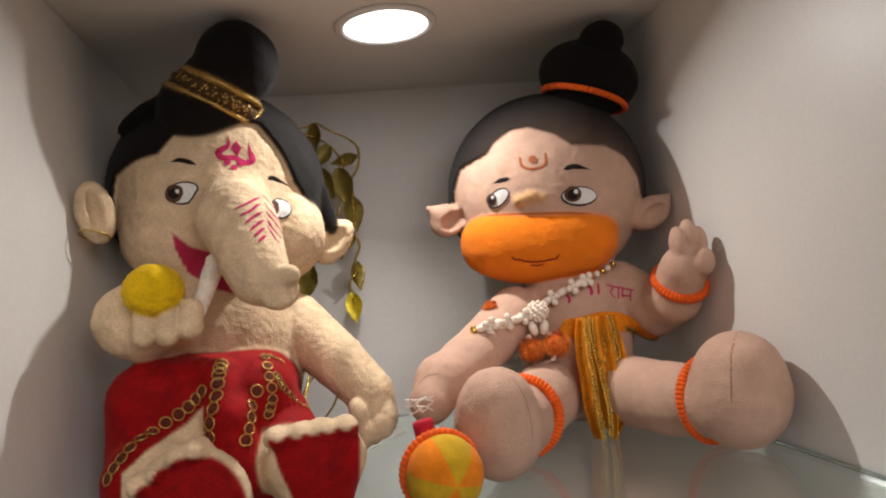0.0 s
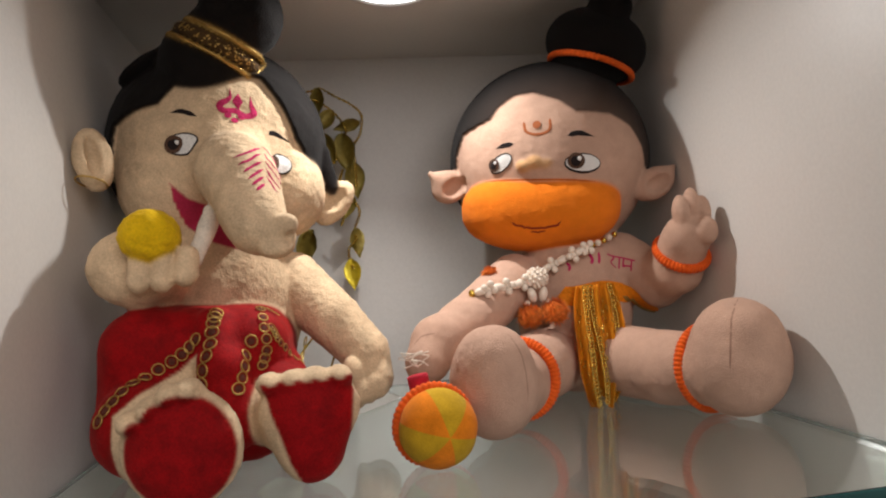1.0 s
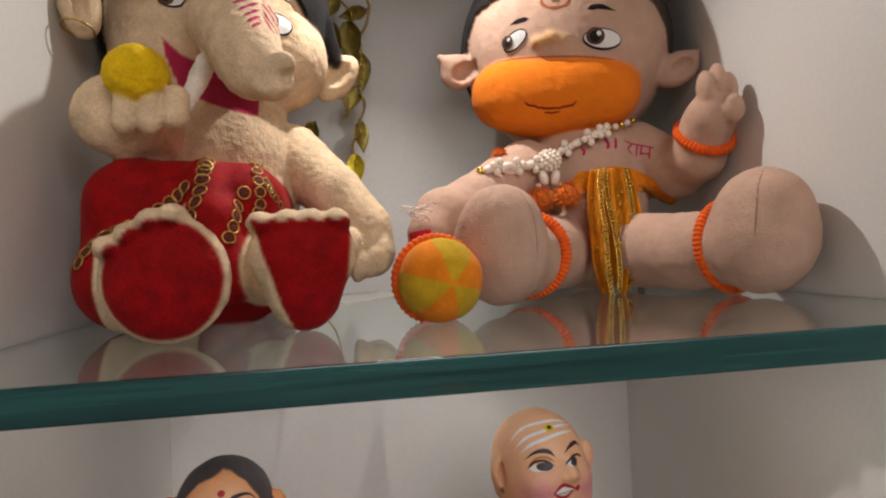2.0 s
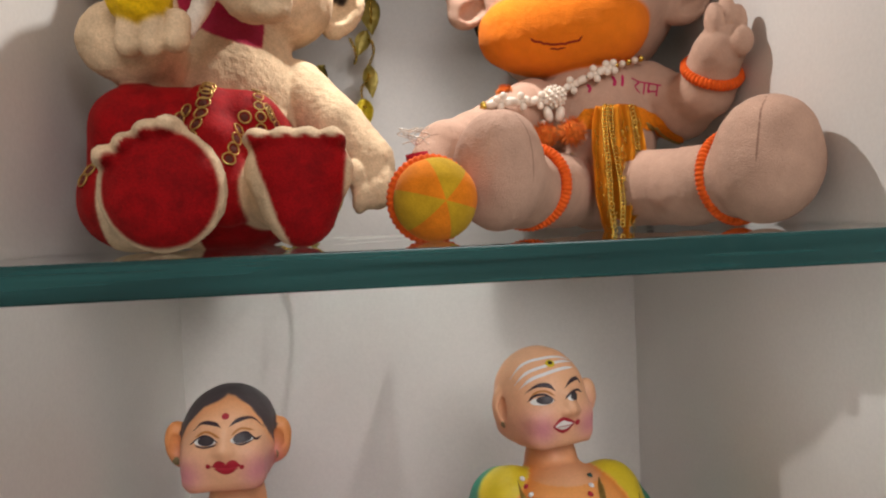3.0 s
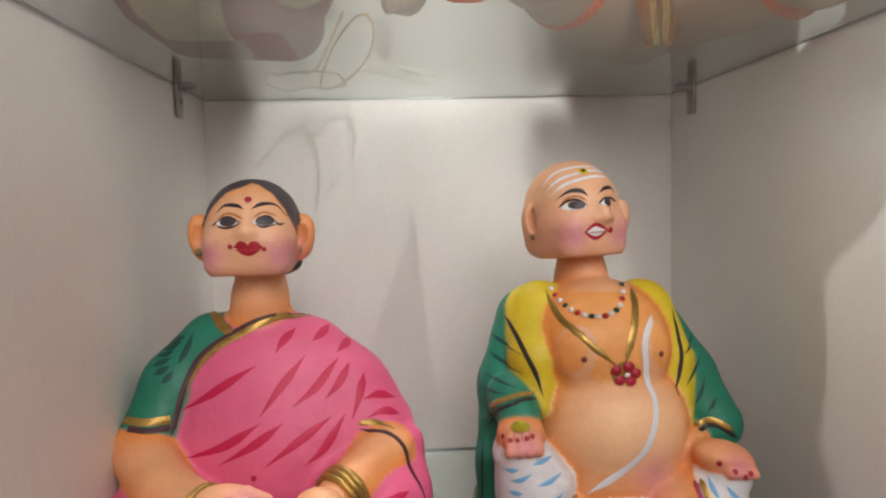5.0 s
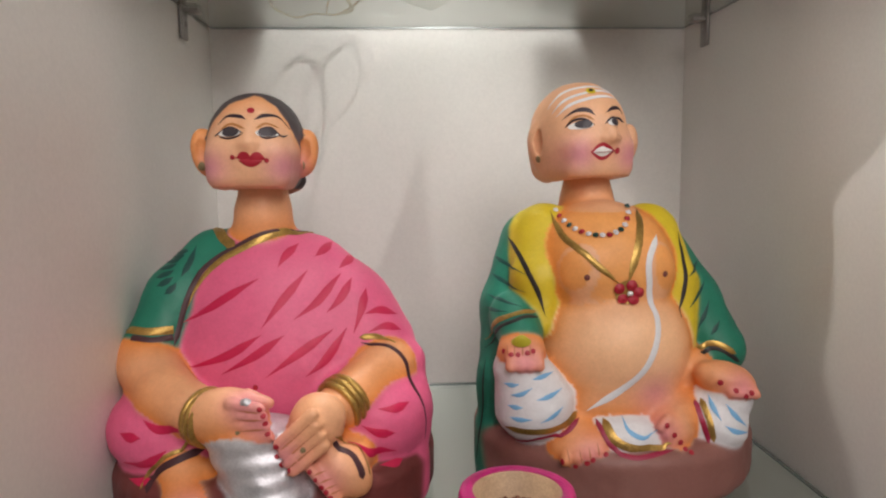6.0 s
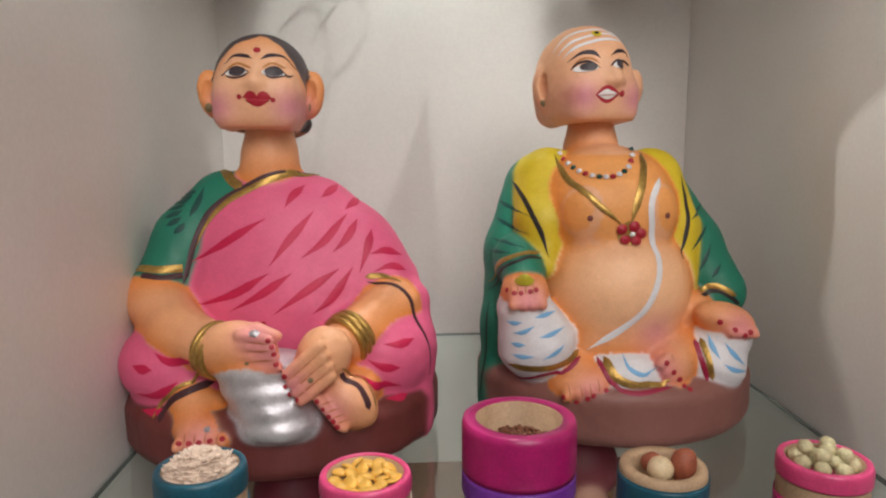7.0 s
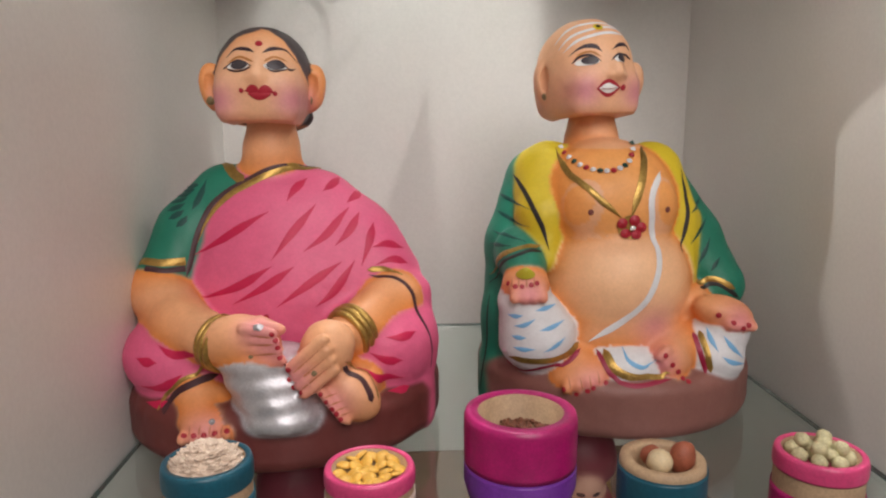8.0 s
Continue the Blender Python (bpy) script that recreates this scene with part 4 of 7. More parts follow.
def sari_doll():
    f = Form(0.0017)
    f.drum((0.036, 0.531, 0.020), 0.106, 0.094, 0.020, 0.012, (0.15, 0.032, 0.028))
    f.egg((0.026, 0.558, 0.122), (0.060, 0.044, 0.056), SARI, k=0.012)
    f.egg((0.040, 0.556, 0.070), (0.094, 0.062, 0.085), SARI, k=0.012)
    f.egg((-0.020, 0.503, 0.054), (0.043, 0.042, 0.031), SARI, (0, 10, 15))
    f.egg((0.098, 0.510, 0.058), (0.043, 0.042, 0.036), SARI, (0, -10, -15))
    f.limb([(0.028, 0.552, 0.205, 0.0165), (0.027, 0.553, 0.184, 0.0185), (0.026, 0.555, 0.170, 0.0225)], PEACH)
    f.limb([(-0.006, 0.556, 0.152, 0.0245), (-0.029, 0.545, 0.129, 0.0235), (-0.040, 0.528, 0.102, 0.0215)], GREEN)
    f.limb([(0.061, 0.553, 0.144, 0.0258), (0.085, 0.546, 0.123, 0.0255), (0.104, 0.534, 0.098, 0.0255)], SARI, 0.012)
    f.limb([(-0.045, 0.520, 0.092, 0.0205), (-0.020, 0.485, 0.080, 0.017), (0.008, 0.464, 0.075, 0.0145)], PEACH)
    f.egg((0.024, 0.457, 0.077), (0.022, 0.0145, 0.017), PEACH, (0, 5, 0))
    f.limb([(0.112, 0.508, 0.090, 0.017), (0.085, 0.476, 0.076, 0.0145)], PEACH)
    f.egg((0.073, 0.454, 0.073), (0.016, 0.0145, 0.018), PEACH, (0, 25, 0))
    for i in range(4):
        f.limb([(0.027 + 0.0004 * i, 0.4460, 0.0885 - 0.0060 * i, 0.0036), (0.0445 + 0.0013 * i, 0.4410, 0.0870 - 0.0052 * i, 0.0030)], PEACH, 0.0006)
        f.limb([(0.0728 + 0.0019 * i, 0.4395, 0.0832 - 0.0060 * i, 0.0036), (0.0540 + 0.0026 * i, 0.4365, 0.0680 - 0.0052 * i, 0.0030)], PEACH, 0.0006)
    f.limb([(0.034, 0.455, 0.089, 0.005), (0.046, 0.455, 0.085, 0.0035)], PEACH, 0.002)
    f.egg((0.042, 0.464, 0.054), (0.025, 0.020, 0.015), SILVERY, k=0.002)
    for i in range(4):
        f.drum((0.0365 + 0.0033 * i, 0.462, 0.064 - 0.0100 * i), 0.0275 + 0.0014 * (i == 1) + 0.0010 * (i == 3), 0.0240 + 0.0028 * i, 0.0064, 0.0060, SILVERY, 0.0050)
    f.egg((0.000, 0.470, 0.036), (0.024, 0.018, 0.012), PEACH, (0, 18, 0), 0.002)
    f.egg((0.080, 0.472, 0.042), (0.020, 0.018, 0.013), PEACH, (0, 32, 0), 0.002)
    f.egg((0.004, 0.450, 0.030), (0.0180, 0.013, 0.010), PEACH, (0, 6, 0), 0.003)
    for i in range(5):
        f.egg((-0.0085 + 0.0063 * i, 0.4400, 0.0265 + 0.0006 * i), (0.0036, 0.007, 0.0042), PEACH, k=0.0015)
        f.egg((0.0720 + 0.0027 * i, 0.4410, 0.0510 - 0.0039 * i), (0.0055, 0.0050, 0.0028), PEACH, (0, 35, 0), 0.0015)
    f.egg((0.087, 0.452, 0.046), (0.020, 0.013, 0.0135), PEACH, (0, 42, 0), 0.003)
    f.limb([(-0.010, 0.472, 0.046, 0.013), (0.000, 0.452, 0.028, 0.0125)], PEACH, 0.003)
    f.limb([(0.092, 0.474, 0.048, 0.014), (0.085, 0.455, 0.044, 0.0125)], PEACH, 0.003)
    f.limb([(0.121, 0.522, 0.088, 0.016), (0.1265, 0.504, 0.048, 0.0105), (0.1275, 0.500, 0.012, 0.0095)], SARI, 0.006)
    f.paint(GREEN, lambda p, dist: (0.5 - (p[:, 0] - np.interp(p[:, 2], (0.10, 0.11, 0.13, 0.152, 0.163, 0.172), (-0.03, -0.028, -0.024, -0.008, 0.012, 0.036))) / 0.002) * (p[:, 2] > 0.100) * (p[:, 2] < 0.1715) * (dist[:, 5:7].min(1) > 0.004) * (dist[:, 10:13].min(1) > 0.002))
    skin_glow(f)
    blush(f, ((0.004, 0.440, 0.027), (0.076, 0.441, 0.043), (0.046, 0.442, 0.080), (0.056, 0.437, 0.061), (0.036, 0.445, 0.089)))
    # nodding head
    e = Form(0.0013)
    e.egg((0.0250, 0.552, 0.2355), (0.0318, 0.038, 0.0325), PEACH)
    e.slab((0.0250, 0.546, 0.219), (0.0270, 0.032, 0.0165), 0.011, PEACH, None, 0.012)
    e.egg((0.034, 0.580, 0.209), (0.019, 0.013, 0.011), HAIR, k=0.003)
    e.egg((-0.010, 0.552, 0.2285), (0.0095, 0.007, 0.0165), PEACH, (0, -10, 20), 0.004)
    e.egg((0.0570, 0.552, 0.2275), (0.0095, 0.007, 0.0165), PEACH, (0, 10, -20), 0.004)
    e.limb([(0.0272, 0.5175, 0.244, 0.0028), (0.0270, 0.5130, 0.2335, 0.0040)], PEACH, 0.006)
    e.egg((0.0232, 0.5145, 0.2322), (0.0028, 0.0030, 0.0024), PEACH, k=0.002)
    e.egg((0.0308, 0.5145, 0.2322), (0.0028, 0.0030, 0.0024), PEACH, k=0.002)
    e.slab((0.025, 0.551, 0.1868), (0.06, 0.06, 0.0150), 0.001, PEACH, (-6, 0, 0), 0.001, True)
    e.egg((0.025, 0.552, 0.2005), (0.0215, 0.0260, 0.0120), PEACH, None, 0.001, None, True)
    e.egg((-0.0105, 0.5440, 0.2300), (0.0045, 0.0040, 0.0090), PEACH, (0, -10, 20), 0.001, None, True)
    e.egg((0.0575, 0.5440, 0.2290), (0.0045, 0.0040, 0.0090), PEACH, (0, 10, -20), 0.001, None, True)
    line = hairline((0.0255, 0.554), FA, FZ)
    e.paint((0.80, 0.27, 0.05), lambda p, dist: 0.45 * np.clip(1 - dist[:, 3:5].min(1) / 0.002, 0, 1))
    e.paint((0.80, 0.27, 0.05), lambda p, dist: 0.5 * np.clip(1 + line(p) / 0.012, 0, 1))
    e.paint(HAIR, lambda p, dist: (0.5 + line(p) / 0.0012) * (dist[:, 3:5].min(1) > 0.0008))
    cheeks(e, ((0.002, 0.522, 0.218), (0.049, 0.522, 0.218)))
    return Doll([f, e], [CLAY, GOLD, SILVER], ((SILVERY, 2),))


def skin_glow(f):
    """Orange sprayed paint where bare skin meets cloth."""
    cols = [p[3] for p in f.prims if not p[5]]
    bare = np.array([np.allclose(c, PEACH) for c in cols])

    def weight(p, dist):
        near = dist[:, ~bare].min(1)
        own = dist[:, bare].min(1)
        return np.where(own < near, np.exp(-np.maximum(near - own, 0) / 0.0125) * 0.95, 0)
    f.paint((0.78, 0.24, 0.03), weight)


def blush(f, spots):
    """Pink sprayed on fingers and toes."""
    cols = [p[3] for p in f.prims if not p[5]]
    bare = np.array([np.allclose(c, PEACH) for c in cols])
    for c in spots:
        f.paint((0.74, 0.27, 0.30), lambda p, dist, c=np.array(c): 0.9 * np.exp(-((p - c) ** 2).sum(1) / 0.012 ** 2) * (dist[:, bare].min(1) < dist[:, ~bare].min(1) + 0.0004))


def cheeks(f, spots):
    for c in spots:
        f.paint((0.60, 0.20, 0.30), lambda p, dist, c=np.array(c): 0.75 * np.exp(-((p[:, ::2] - c[::2]) ** 2).sum(1) / 0.0115 ** 2) * (p[:, 1] < c[1] + 0.03))


def shawl_doll():
    f = Form(0.0017)
    f.drum((0.272, 0.556, 0.021), 0.099, 0.090, 0.021, 0.012, (0.25, 0.105, 0.085))
    f.egg((0.262, 0.552, 0.145), (0.052, 0.050, 0.048), PEACH, k=0.010)
    f.egg((0.266, 0.543, 0.094), (0.0565, 0.056, 0.051), PEACH, k=0.007)
    f.limb([(0.258, 0.575, 0.208, 0.0165), (0.258, 0.574, 0.190, 0.0185), (0.258, 0.570, 0.172, 0.026)], PEACH)
    f.limb([(0.220, 0.572, 0.160, 0.0265), (0.205, 0.562, 0.115, 0.026), (0.197, 0.548, 0.065, 0.0220), (0.1925, 0.540, 0.004, 0.0205)], GREEN)
    f.limb([(0.302, 0.572, 0.158, 0.026), (0.325, 0.556, 0.118, 0.026), (0.343, 0.538, 0.088, 0.020)], GREEN)
    f.limb([(0.224, 0.560, 0.166, 0.025), (0.216, 0.536, 0.140, 0.019), (0.216, 0.520, 0.112, 0.008)], LEMON, 0.004)
    f.limb([(0.298, 0.560, 0.166, 0.024), (0.310, 0.540, 0.135, 0.017), (0.314, 0.524, 0.100, 0.008)], LEMON, 0.004)
    f.egg((0.264, 0.530, 0.060), (0.050, 0.042, 0.030), PEACH, k=0.008)
    f.limb([(0.199, 0.505, 0.086, 0.0185), (0.207, 0.506, 0.064, 0.0265)], CHALK, 0.003)
    f.limb([(0.333, 0.502, 0.064, 0.0175), (0.327, 0.504, 0.051, 0.0235)], CHALK, 0.003)
    f.limb([(0.200, 0.535, 0.114, 0.019), (0.199, 0.512, 0.107, 0.0145)], GREEN, 0.004)
    f.egg((0.198, 0.500, 0.100), (0.015, 0.013, 0.011), PEACH)
    f.egg((0.318, 0.528, 0.074), (0.017, 0.020, 0.020), PEACH)
    f.egg((0.332, 0.500, 0.078), (0.020, 0.016, 0.011), PEACH, (0, 15, 0))
    f.limb([(0.215, 0.510, 0.048, 0.017), (0.246, 0.488, 0.042, 0.012)], PEACH, 0.004)
    f.limb([(0.316, 0.512, 0.052, 0.018), (0.289, 0.490, 0.050, 0.013)], PEACH, 0.004)
    f.egg((0.235, 0.489, 0.041), (0.022, 0.014, 0.0105), PEACH, (0, -8, 0), 0.003)
    f.egg((0.292, 0.488, 0.047), (0.013, 0.0125, 0.0150), PEACH, k=0.003)
    f.egg((0.263, 0.494, 0.044), (0.030, 0.020, 0.0165), CHALK, k=0.001)
    for i in range(4):
        f.limb([(0.190 + 0.0055 * i, 0.491, 0.100, 0.0036), (0.189 + 0.006 * i, 0.486, 0.093, 0.0034)], PEACH, 0.0015)
        f.limb([(0.224 + 0.0066 * i, 0.482, 0.041 + 0.0008 * i, 0.004), (0.222 + 0.0068 * i, 0.4765, 0.0355 + 0.0016 * i, 0.0036)], PEACH, 0.0015)
        f.limb([(0.287 + 0.0020 * i, 0.480, 0.059 - 0.0050 * i, 0.0036), (0.282 + 0.0040 * i, 0.478, 0.055 - 0.0050 * i, 0.0032)], PEACH, 0.0015)
        f.limb([(0.328 + 0.0055 * i, 0.489, 0.077 - 0.001 * i, 0.0036), (0.330 + 0.005 * i, 0.485, 0.073 - 0.0005 * i, 0.0034)], PEACH, 0.0015)
    f.egg((0.2445, 0.5160, 0.1480), (0.0180, 0.0115, 0.0180), PEACH, k=0.010)
    f.egg((0.2850, 0.5180, 0.1480), (0.0170, 0.0115, 0.0180), PEACH, k=0.010)
    f.paint((0.95, 0.58, 0.33), lambda p, dist: 0.9 * np.clip(1 - dist[:, 2] / 0.003, 0, 1) * np.clip((0.130 - p[:, 2]) / 0.015, 0, 1))
    f.paint((0.86, 0.36, 0.07), lambda p, dist: 0.75 * np.clip((p[:, 2] - 0.112) / 0.03, 0, 1) * (np.minimum(dist[:, 1], dist[:, -2:].min(1)) < 0.002) * (p[:, 2] < 0.186))
    skin_glow(f)
    f.paint((0.86, 0.33, 0.05), lambda p, dist: 0.75 * np.exp(-np.abs(np.minimum(dist[:, 1], dist[:, -2:].min(1)) - dist[:, 2]) / 0.0035) * (p[:, 1] < 0.55) * (np.minimum(dist[:, 1:3].min(1), dist[:, -2:].min(1)) < 0.0015) * (dist[:, 6:15].min(1) > 0.002))
    f.paint((0.62, 0.22, 0.3), lambda p, dist: 0.8 * np.exp(-((p - np.array((0.281, 0.500, 0.072))) ** 2).sum(1) / 0.014 ** 2) * (dist.min(1) > -1))
    blush(f, ((0.198, 0.486, 0.095), (0.336, 0.486, 0.074), (0.238, 0.478, 0.036), (0.282, 0.479, 0.050)))
    # nodding head
    e = Form(0.0013)
    e.egg((0.2512, 0.575, 0.241), (0.0330, 0.038, 0.036), PEACH, (0, 0, 20))
    e.slab((0.2525, 0.570, 0.222), (0.0270, 0.032, 0.0165), 0.011, PEACH, (0, 0, 20), 0.012)
    e.egg((0.2225, 0.572, 0.232), (0.0090, 0.008, 0.0165), PEACH, (0, -10, 40), 0.004)
    e.egg((0.290, 0.585, 0.232), (0.0090, 0.008, 0.0165), PEACH, (0, 10, 0), 0.004)
    e.limb([(0.2640, 0.5405, 0.247, 0.0030), (0.2655, 0.5375, 0.2375, 0.0042)], PEACH, 0.006)
    e.egg((0.2605, 0.5375, 0.2358), (0.0034, 0.0034, 0.0026), PEACH, k=0.002)
    e.egg((0.2695, 0.5405, 0.2360), (0.0032, 0.0034, 0.0026), PEACH, k=0.002)
    e.slab((0.2525, 0.574, 0.1905), (0.06, 0.06, 0.0150), 0.001, PEACH, (-7, 0, 20), 0.001, True)
    e.egg((0.2525, 0.574, 0.2040), (0.0215, 0.0260, 0.0120), PEACH, None, 0.001, None, True)
    e.egg((0.2215, 0.5640, 0.2335), (0.0045, 0.0040, 0.0090), PEACH, (0, -10, 40), 0.001, None, True)
    cheeks(e, ((0.243, 0.541, 0.225), (0.282, 0.551, 0.224)))
    return Doll([f, e], [CLAY, GOLD, SILVER], ((SILVERY, 2),))


w = sari_doll()
w.lump(0.012, 0.0004, lambda c: c[:, 0] > 0)
w.spot((0.0285, 0.5206, 0.2536), 0.0023, CRIMSON)
w.ribbon([(0.0074, 0.5226, 0.2451), (0.0134, 0.5209, 0.2502), (0.0218, 0.5181, 0.2499), (0.0265, 0.5154, 0.2475)], 0.0027, LINER, ends=(0.5, 0.3))
w.ribbon([(0.0307, 0.5170, 0.2473), (0.0361, 0.5210, 0.2505), (0.0443, 0.5270, 0.2501), (0.0506, 0.5309, 0.2423)], 0.0027, LINER, ends=(0.3, 0.6))
w.spot((0.0163, 0.5150, 0.2396), 0.0082, EYE_WHITE, squash=0.34)
w.spot((0.0389, 0.5166, 0.2393), 0.0078, EYE_WHITE, squash=0.34)
w.spot((0.0171, 0.5149, 0.2399), 0.0061, PUPIL, squash=0.50, lift=0.0009)
w.spot((0.0392, 0.5169, 0.2397), 0.0060, PUPIL, squash=0.50, lift=0.0009)
w.ribbon([(0.0065, 0.5185, 0.2374), (0.0119, 0.5178, 0.2415), (0.0173, 0.5160, 0.2428), (0.0254, 0.5105, 0.2392)], 0.0015, LINER, lift=0.0011)
w.ribbon([(0.0323, 0.5144, 0.2392), (0.0365, 0.5171, 0.2422), (0.0416, 0.5199, 0.2424), (0.0466, 0.5209, 0.2376), (0.0498, 0.5256, 0.2380)], 0.0015, LINER, lift=0.0011)
w.ribbon([(0.0091, 0.5166, 0.2373), (0.0157, 0.5140, 0.2360), (0.0243, 0.5107, 0.2385)], 0.0010, LINER, lift=0.001)
w.ribbon([(0.0326, 0.5144, 0.2388), (0.0387, 0.5152, 0.2361), (0.0457, 0.5199, 0.2375)], 0.0010, LINER, lift=0.001)
w.ribbon([(0.0090, 0.5194, 0.2417), (0.0169, 0.5171, 0.2453), (0.0264, 0.5115, 0.2420)], 0.0015, OCHRE)
w.ribbon([(0.0319, 0.5151, 0.2420), (0.0380, 0.5190, 0.2455), (0.0453, 0.5237, 0.2427)], 0.0015, OCHRE)
w.ribbon([(0.0203, 0.5122, 0.2242), (0.0252, 0.5112, 0.2248), (0.0295, 0.5118, 0.2234)], 0.0064, CRIMSON, shape=lambda u: max(0.03, math.sin(math.pi * u)), lift=0.0006)
w.ribbon([(0.0281, 0.5118, 0.2234), (0.0327, 0.5120, 0.2245), (0.0378, 0.5130, 0.2235)], 0.0064, CRIMSON, shape=lambda u: max(0.03, math.sin(math.pi * u)), lift=0.0008)
w.ribbon([(0.0216, 0.5125, 0.2224), (0.0290, 0.5123, 0.2210), (0.0363, 0.5130, 0.2221)], 0.0053, CRIMSON, shape=lambda u: max(0.03, math.sin(math.pi * u)), lift=0.0010)
w.ribbon([(0.0185, 0.5124, 0.2242), (0.0289, 0.5117, 0.2238), (0.0391, 0.5133, 0.2228)], 0.0011, CRIMSON)
w.spot((0.0179, 0.5125, 0.2245), 0.0015, CRIMSON)
w.spot((0.0387, 0.5133, 0.2224), 0.0015, CRIMSON)
w.spot((-0.0105, 0.5462, 0.2196), 0.0025, OLIVE, lift=0.002)
w.spot((0.0558, 0.5444, 0.2194), 0.0024, OLIVE, lift=0.002)
w.ribbon([(0.0609, 0.5552, 0.1737), (0.0405, 0.5377, 0.1748), (0.0168, 0.5307, 0.1648), (-0.0018, 0.5276, 0.1532), (-0.0126, 0.5248, 0.1400), (-0.0182, 0.5205, 0.1262)], 0.0052, GILT, slot=1, ends=(0.1, 0.5), lift=0.0011)
w.ribbon([(0.0568, 0.5558, 0.1741), (0.0335, 0.5344, 0.1750), (0.0108, 0.5324, 0.1651), (-0.0087, 0.5282, 0.1516), (-0.0178, 0.5221, 0.1336), (-0.0223, 0.5170, 0.1155), (-0.0241, 0.5111, 0.1046)], 0.0036, DUSK, ends=(0.1, 0.1), lift=0.0009)
w.ribbon([(-0.0071, 0.5583, 0.1763), (0.0022, 0.5411, 0.1711), (0.0116, 0.5325, 0.1655)], 0.0070, GILT, slot=1, ends=(0.1, 0.1), lift=0.001)
w.ribbon([(-0.0550, 0.5178, 0.1143), (-0.0396, 0.5107, 0.1147), (-0.0254, 0.5150, 0.1148)], 0.0052, GILT, slot=1, ends=(0, 0), lift=0.0012)
w.ribbon([(-0.0497, 0.5100, 0.1113), (-0.0369, 0.5072, 0.1102), (-0.0253, 0.5136, 0.1101)], 0.0040, DUSK, ends=(0, 0), lift=0.001)
w.ribbon([(-0.0379, 0.5256, 0.1417), (-0.0318, 0.5256, 0.1446), (-0.0276, 0.5271, 0.1474)], 0.0045, PINE, ends=(0.25, 0.4))
w.ribbon([(-0.0401, 0.5308, 0.1464), (-0.0327, 0.5293, 0.1491), (-0.0277, 0.5305, 0.1516)], 0.0045, PINE, ends=(0.25, 0.4))
w.ribbon([(-0.0399, 0.5378, 0.1509), (-0.0321, 0.5340, 0.1532), (-0.0269, 0.5335, 0.1551)], 0.0045, PINE, ends=(0.25, 0.4))
w.ribbon([(-0.0375, 0.5456, 0.1546), (-0.0294, 0.5371, 0.1567), (-0.0250, 0.5354, 0.1579)], 0.0046, PINE, ends=(0.25, 0.4))
w.ribbon([(-0.0328, 0.5460, 0.1585), (-0.0258, 0.5377, 0.1597), (-0.0224, 0.5360, 0.1602)], 0.0045, PINE, ends=(0.25, 0.4))
w.ribbon([(-0.0224, 0.5269, 0.1474), (-0.0178, 0.5323, 0.1570), (-0.0149, 0.5387, 0.1668)], 0.0045, PINE, ends=(0.25, 0.4))
w.ribbon([(-0.0317, 0.5213, 0.1369), (-0.0275, 0.5229, 0.1404), (-0.0250, 0.5248, 0.1439)], 0.0044, PINE, ends=(0.25, 0.4))
w.ribbon([(-0.0305, 0.5466, 0.1608), (-0.0242, 0.5399, 0.1625), (-0.0201, 0.5376, 0.1631)], 0.0046, PINE, ends=(0.25, 0.4))
w.ribbon([(-0.0211, 0.5207, 0.1181), (0.0018, 0.5157, 0.1305), (0.0298, 0.5173, 0.1471)], 0.0058, STROKE, ends=(0.5, 0.3))
w.ribbon([(-0.0175, 0.5071, 0.0908), (0.0109, 0.5014, 0.1002), (0.0330, 0.5024, 0.1130)], 0.0057, STROKE, ends=(0.5, 0.3))
w.ribbon([(0.0083, 0.4989, 0.0892), (0.0295, 0.4986, 0.1006), (0.0476, 0.5022, 0.1128)], 0.0056, STROKE, ends=(0.5, 0.3))
w.ribbon([(0.0329, 0.5040, 0.1168), (0.0449, 0.5116, 0.1325), (0.0601, 0.5243, 0.1509)], 0.0056, STROKE, ends=(0.5, 0.3))
w.ribbon([(0.0411, 0.5222, 0.1532), (0.0460, 0.5285, 0.1606), (0.0532, 0.5363, 0.1676)], 0.0058, STROKE, ends=(0.5, 0.3))
w.ribbon([(0.0531, 0.5069, 0.1215), (0.0675, 0.5160, 0.1315), (0.0825, 0.5249, 0.1506)], 0.0056, STROKE, ends=(0.5, 0.3))
w.ribbon([(0.0364, 0.4947, 0.0876), (0.0564, 0.4996, 0.1010), (0.0776, 0.5088, 0.1144)], 0.0056, STROKE, ends=(0.5, 0.3))
w.ribbon([(0.0611, 0.4964, 0.0871), (0.0731, 0.5015, 0.0965), (0.0861, 0.5112, 0.1146)], 0.0056, STROKE, ends=(0.5, 0.3))
w.ribbon([(0.0808, 0.5273, 0.1534), (0.0869, 0.5354, 0.1584), (0.0919, 0.5540, 0.1625)], 0.0058, STROKE, ends=(0.5, 0.3))
w.ribbon([(0.0646, 0.5290, 0.1600), (0.0704, 0.5336, 0.1649), (0.0774, 0.5488, 0.1716)], 0.0058, STROKE, ends=(0.5, 0.3))
w.ribbon([(0.0905, 0.5098, 0.1110), (0.0962, 0.5152, 0.1275), (0.1002, 0.5217, 0.1406)], 0.0056, STROKE, ends=(0.5, 0.3))
w.ribbon([(0.0976, 0.5134, 0.1233), (0.1092, 0.5184, 0.1256), (0.1213, 0.5263, 0.1222)], 0.0056, STROKE, ends=(0.5, 0.3))
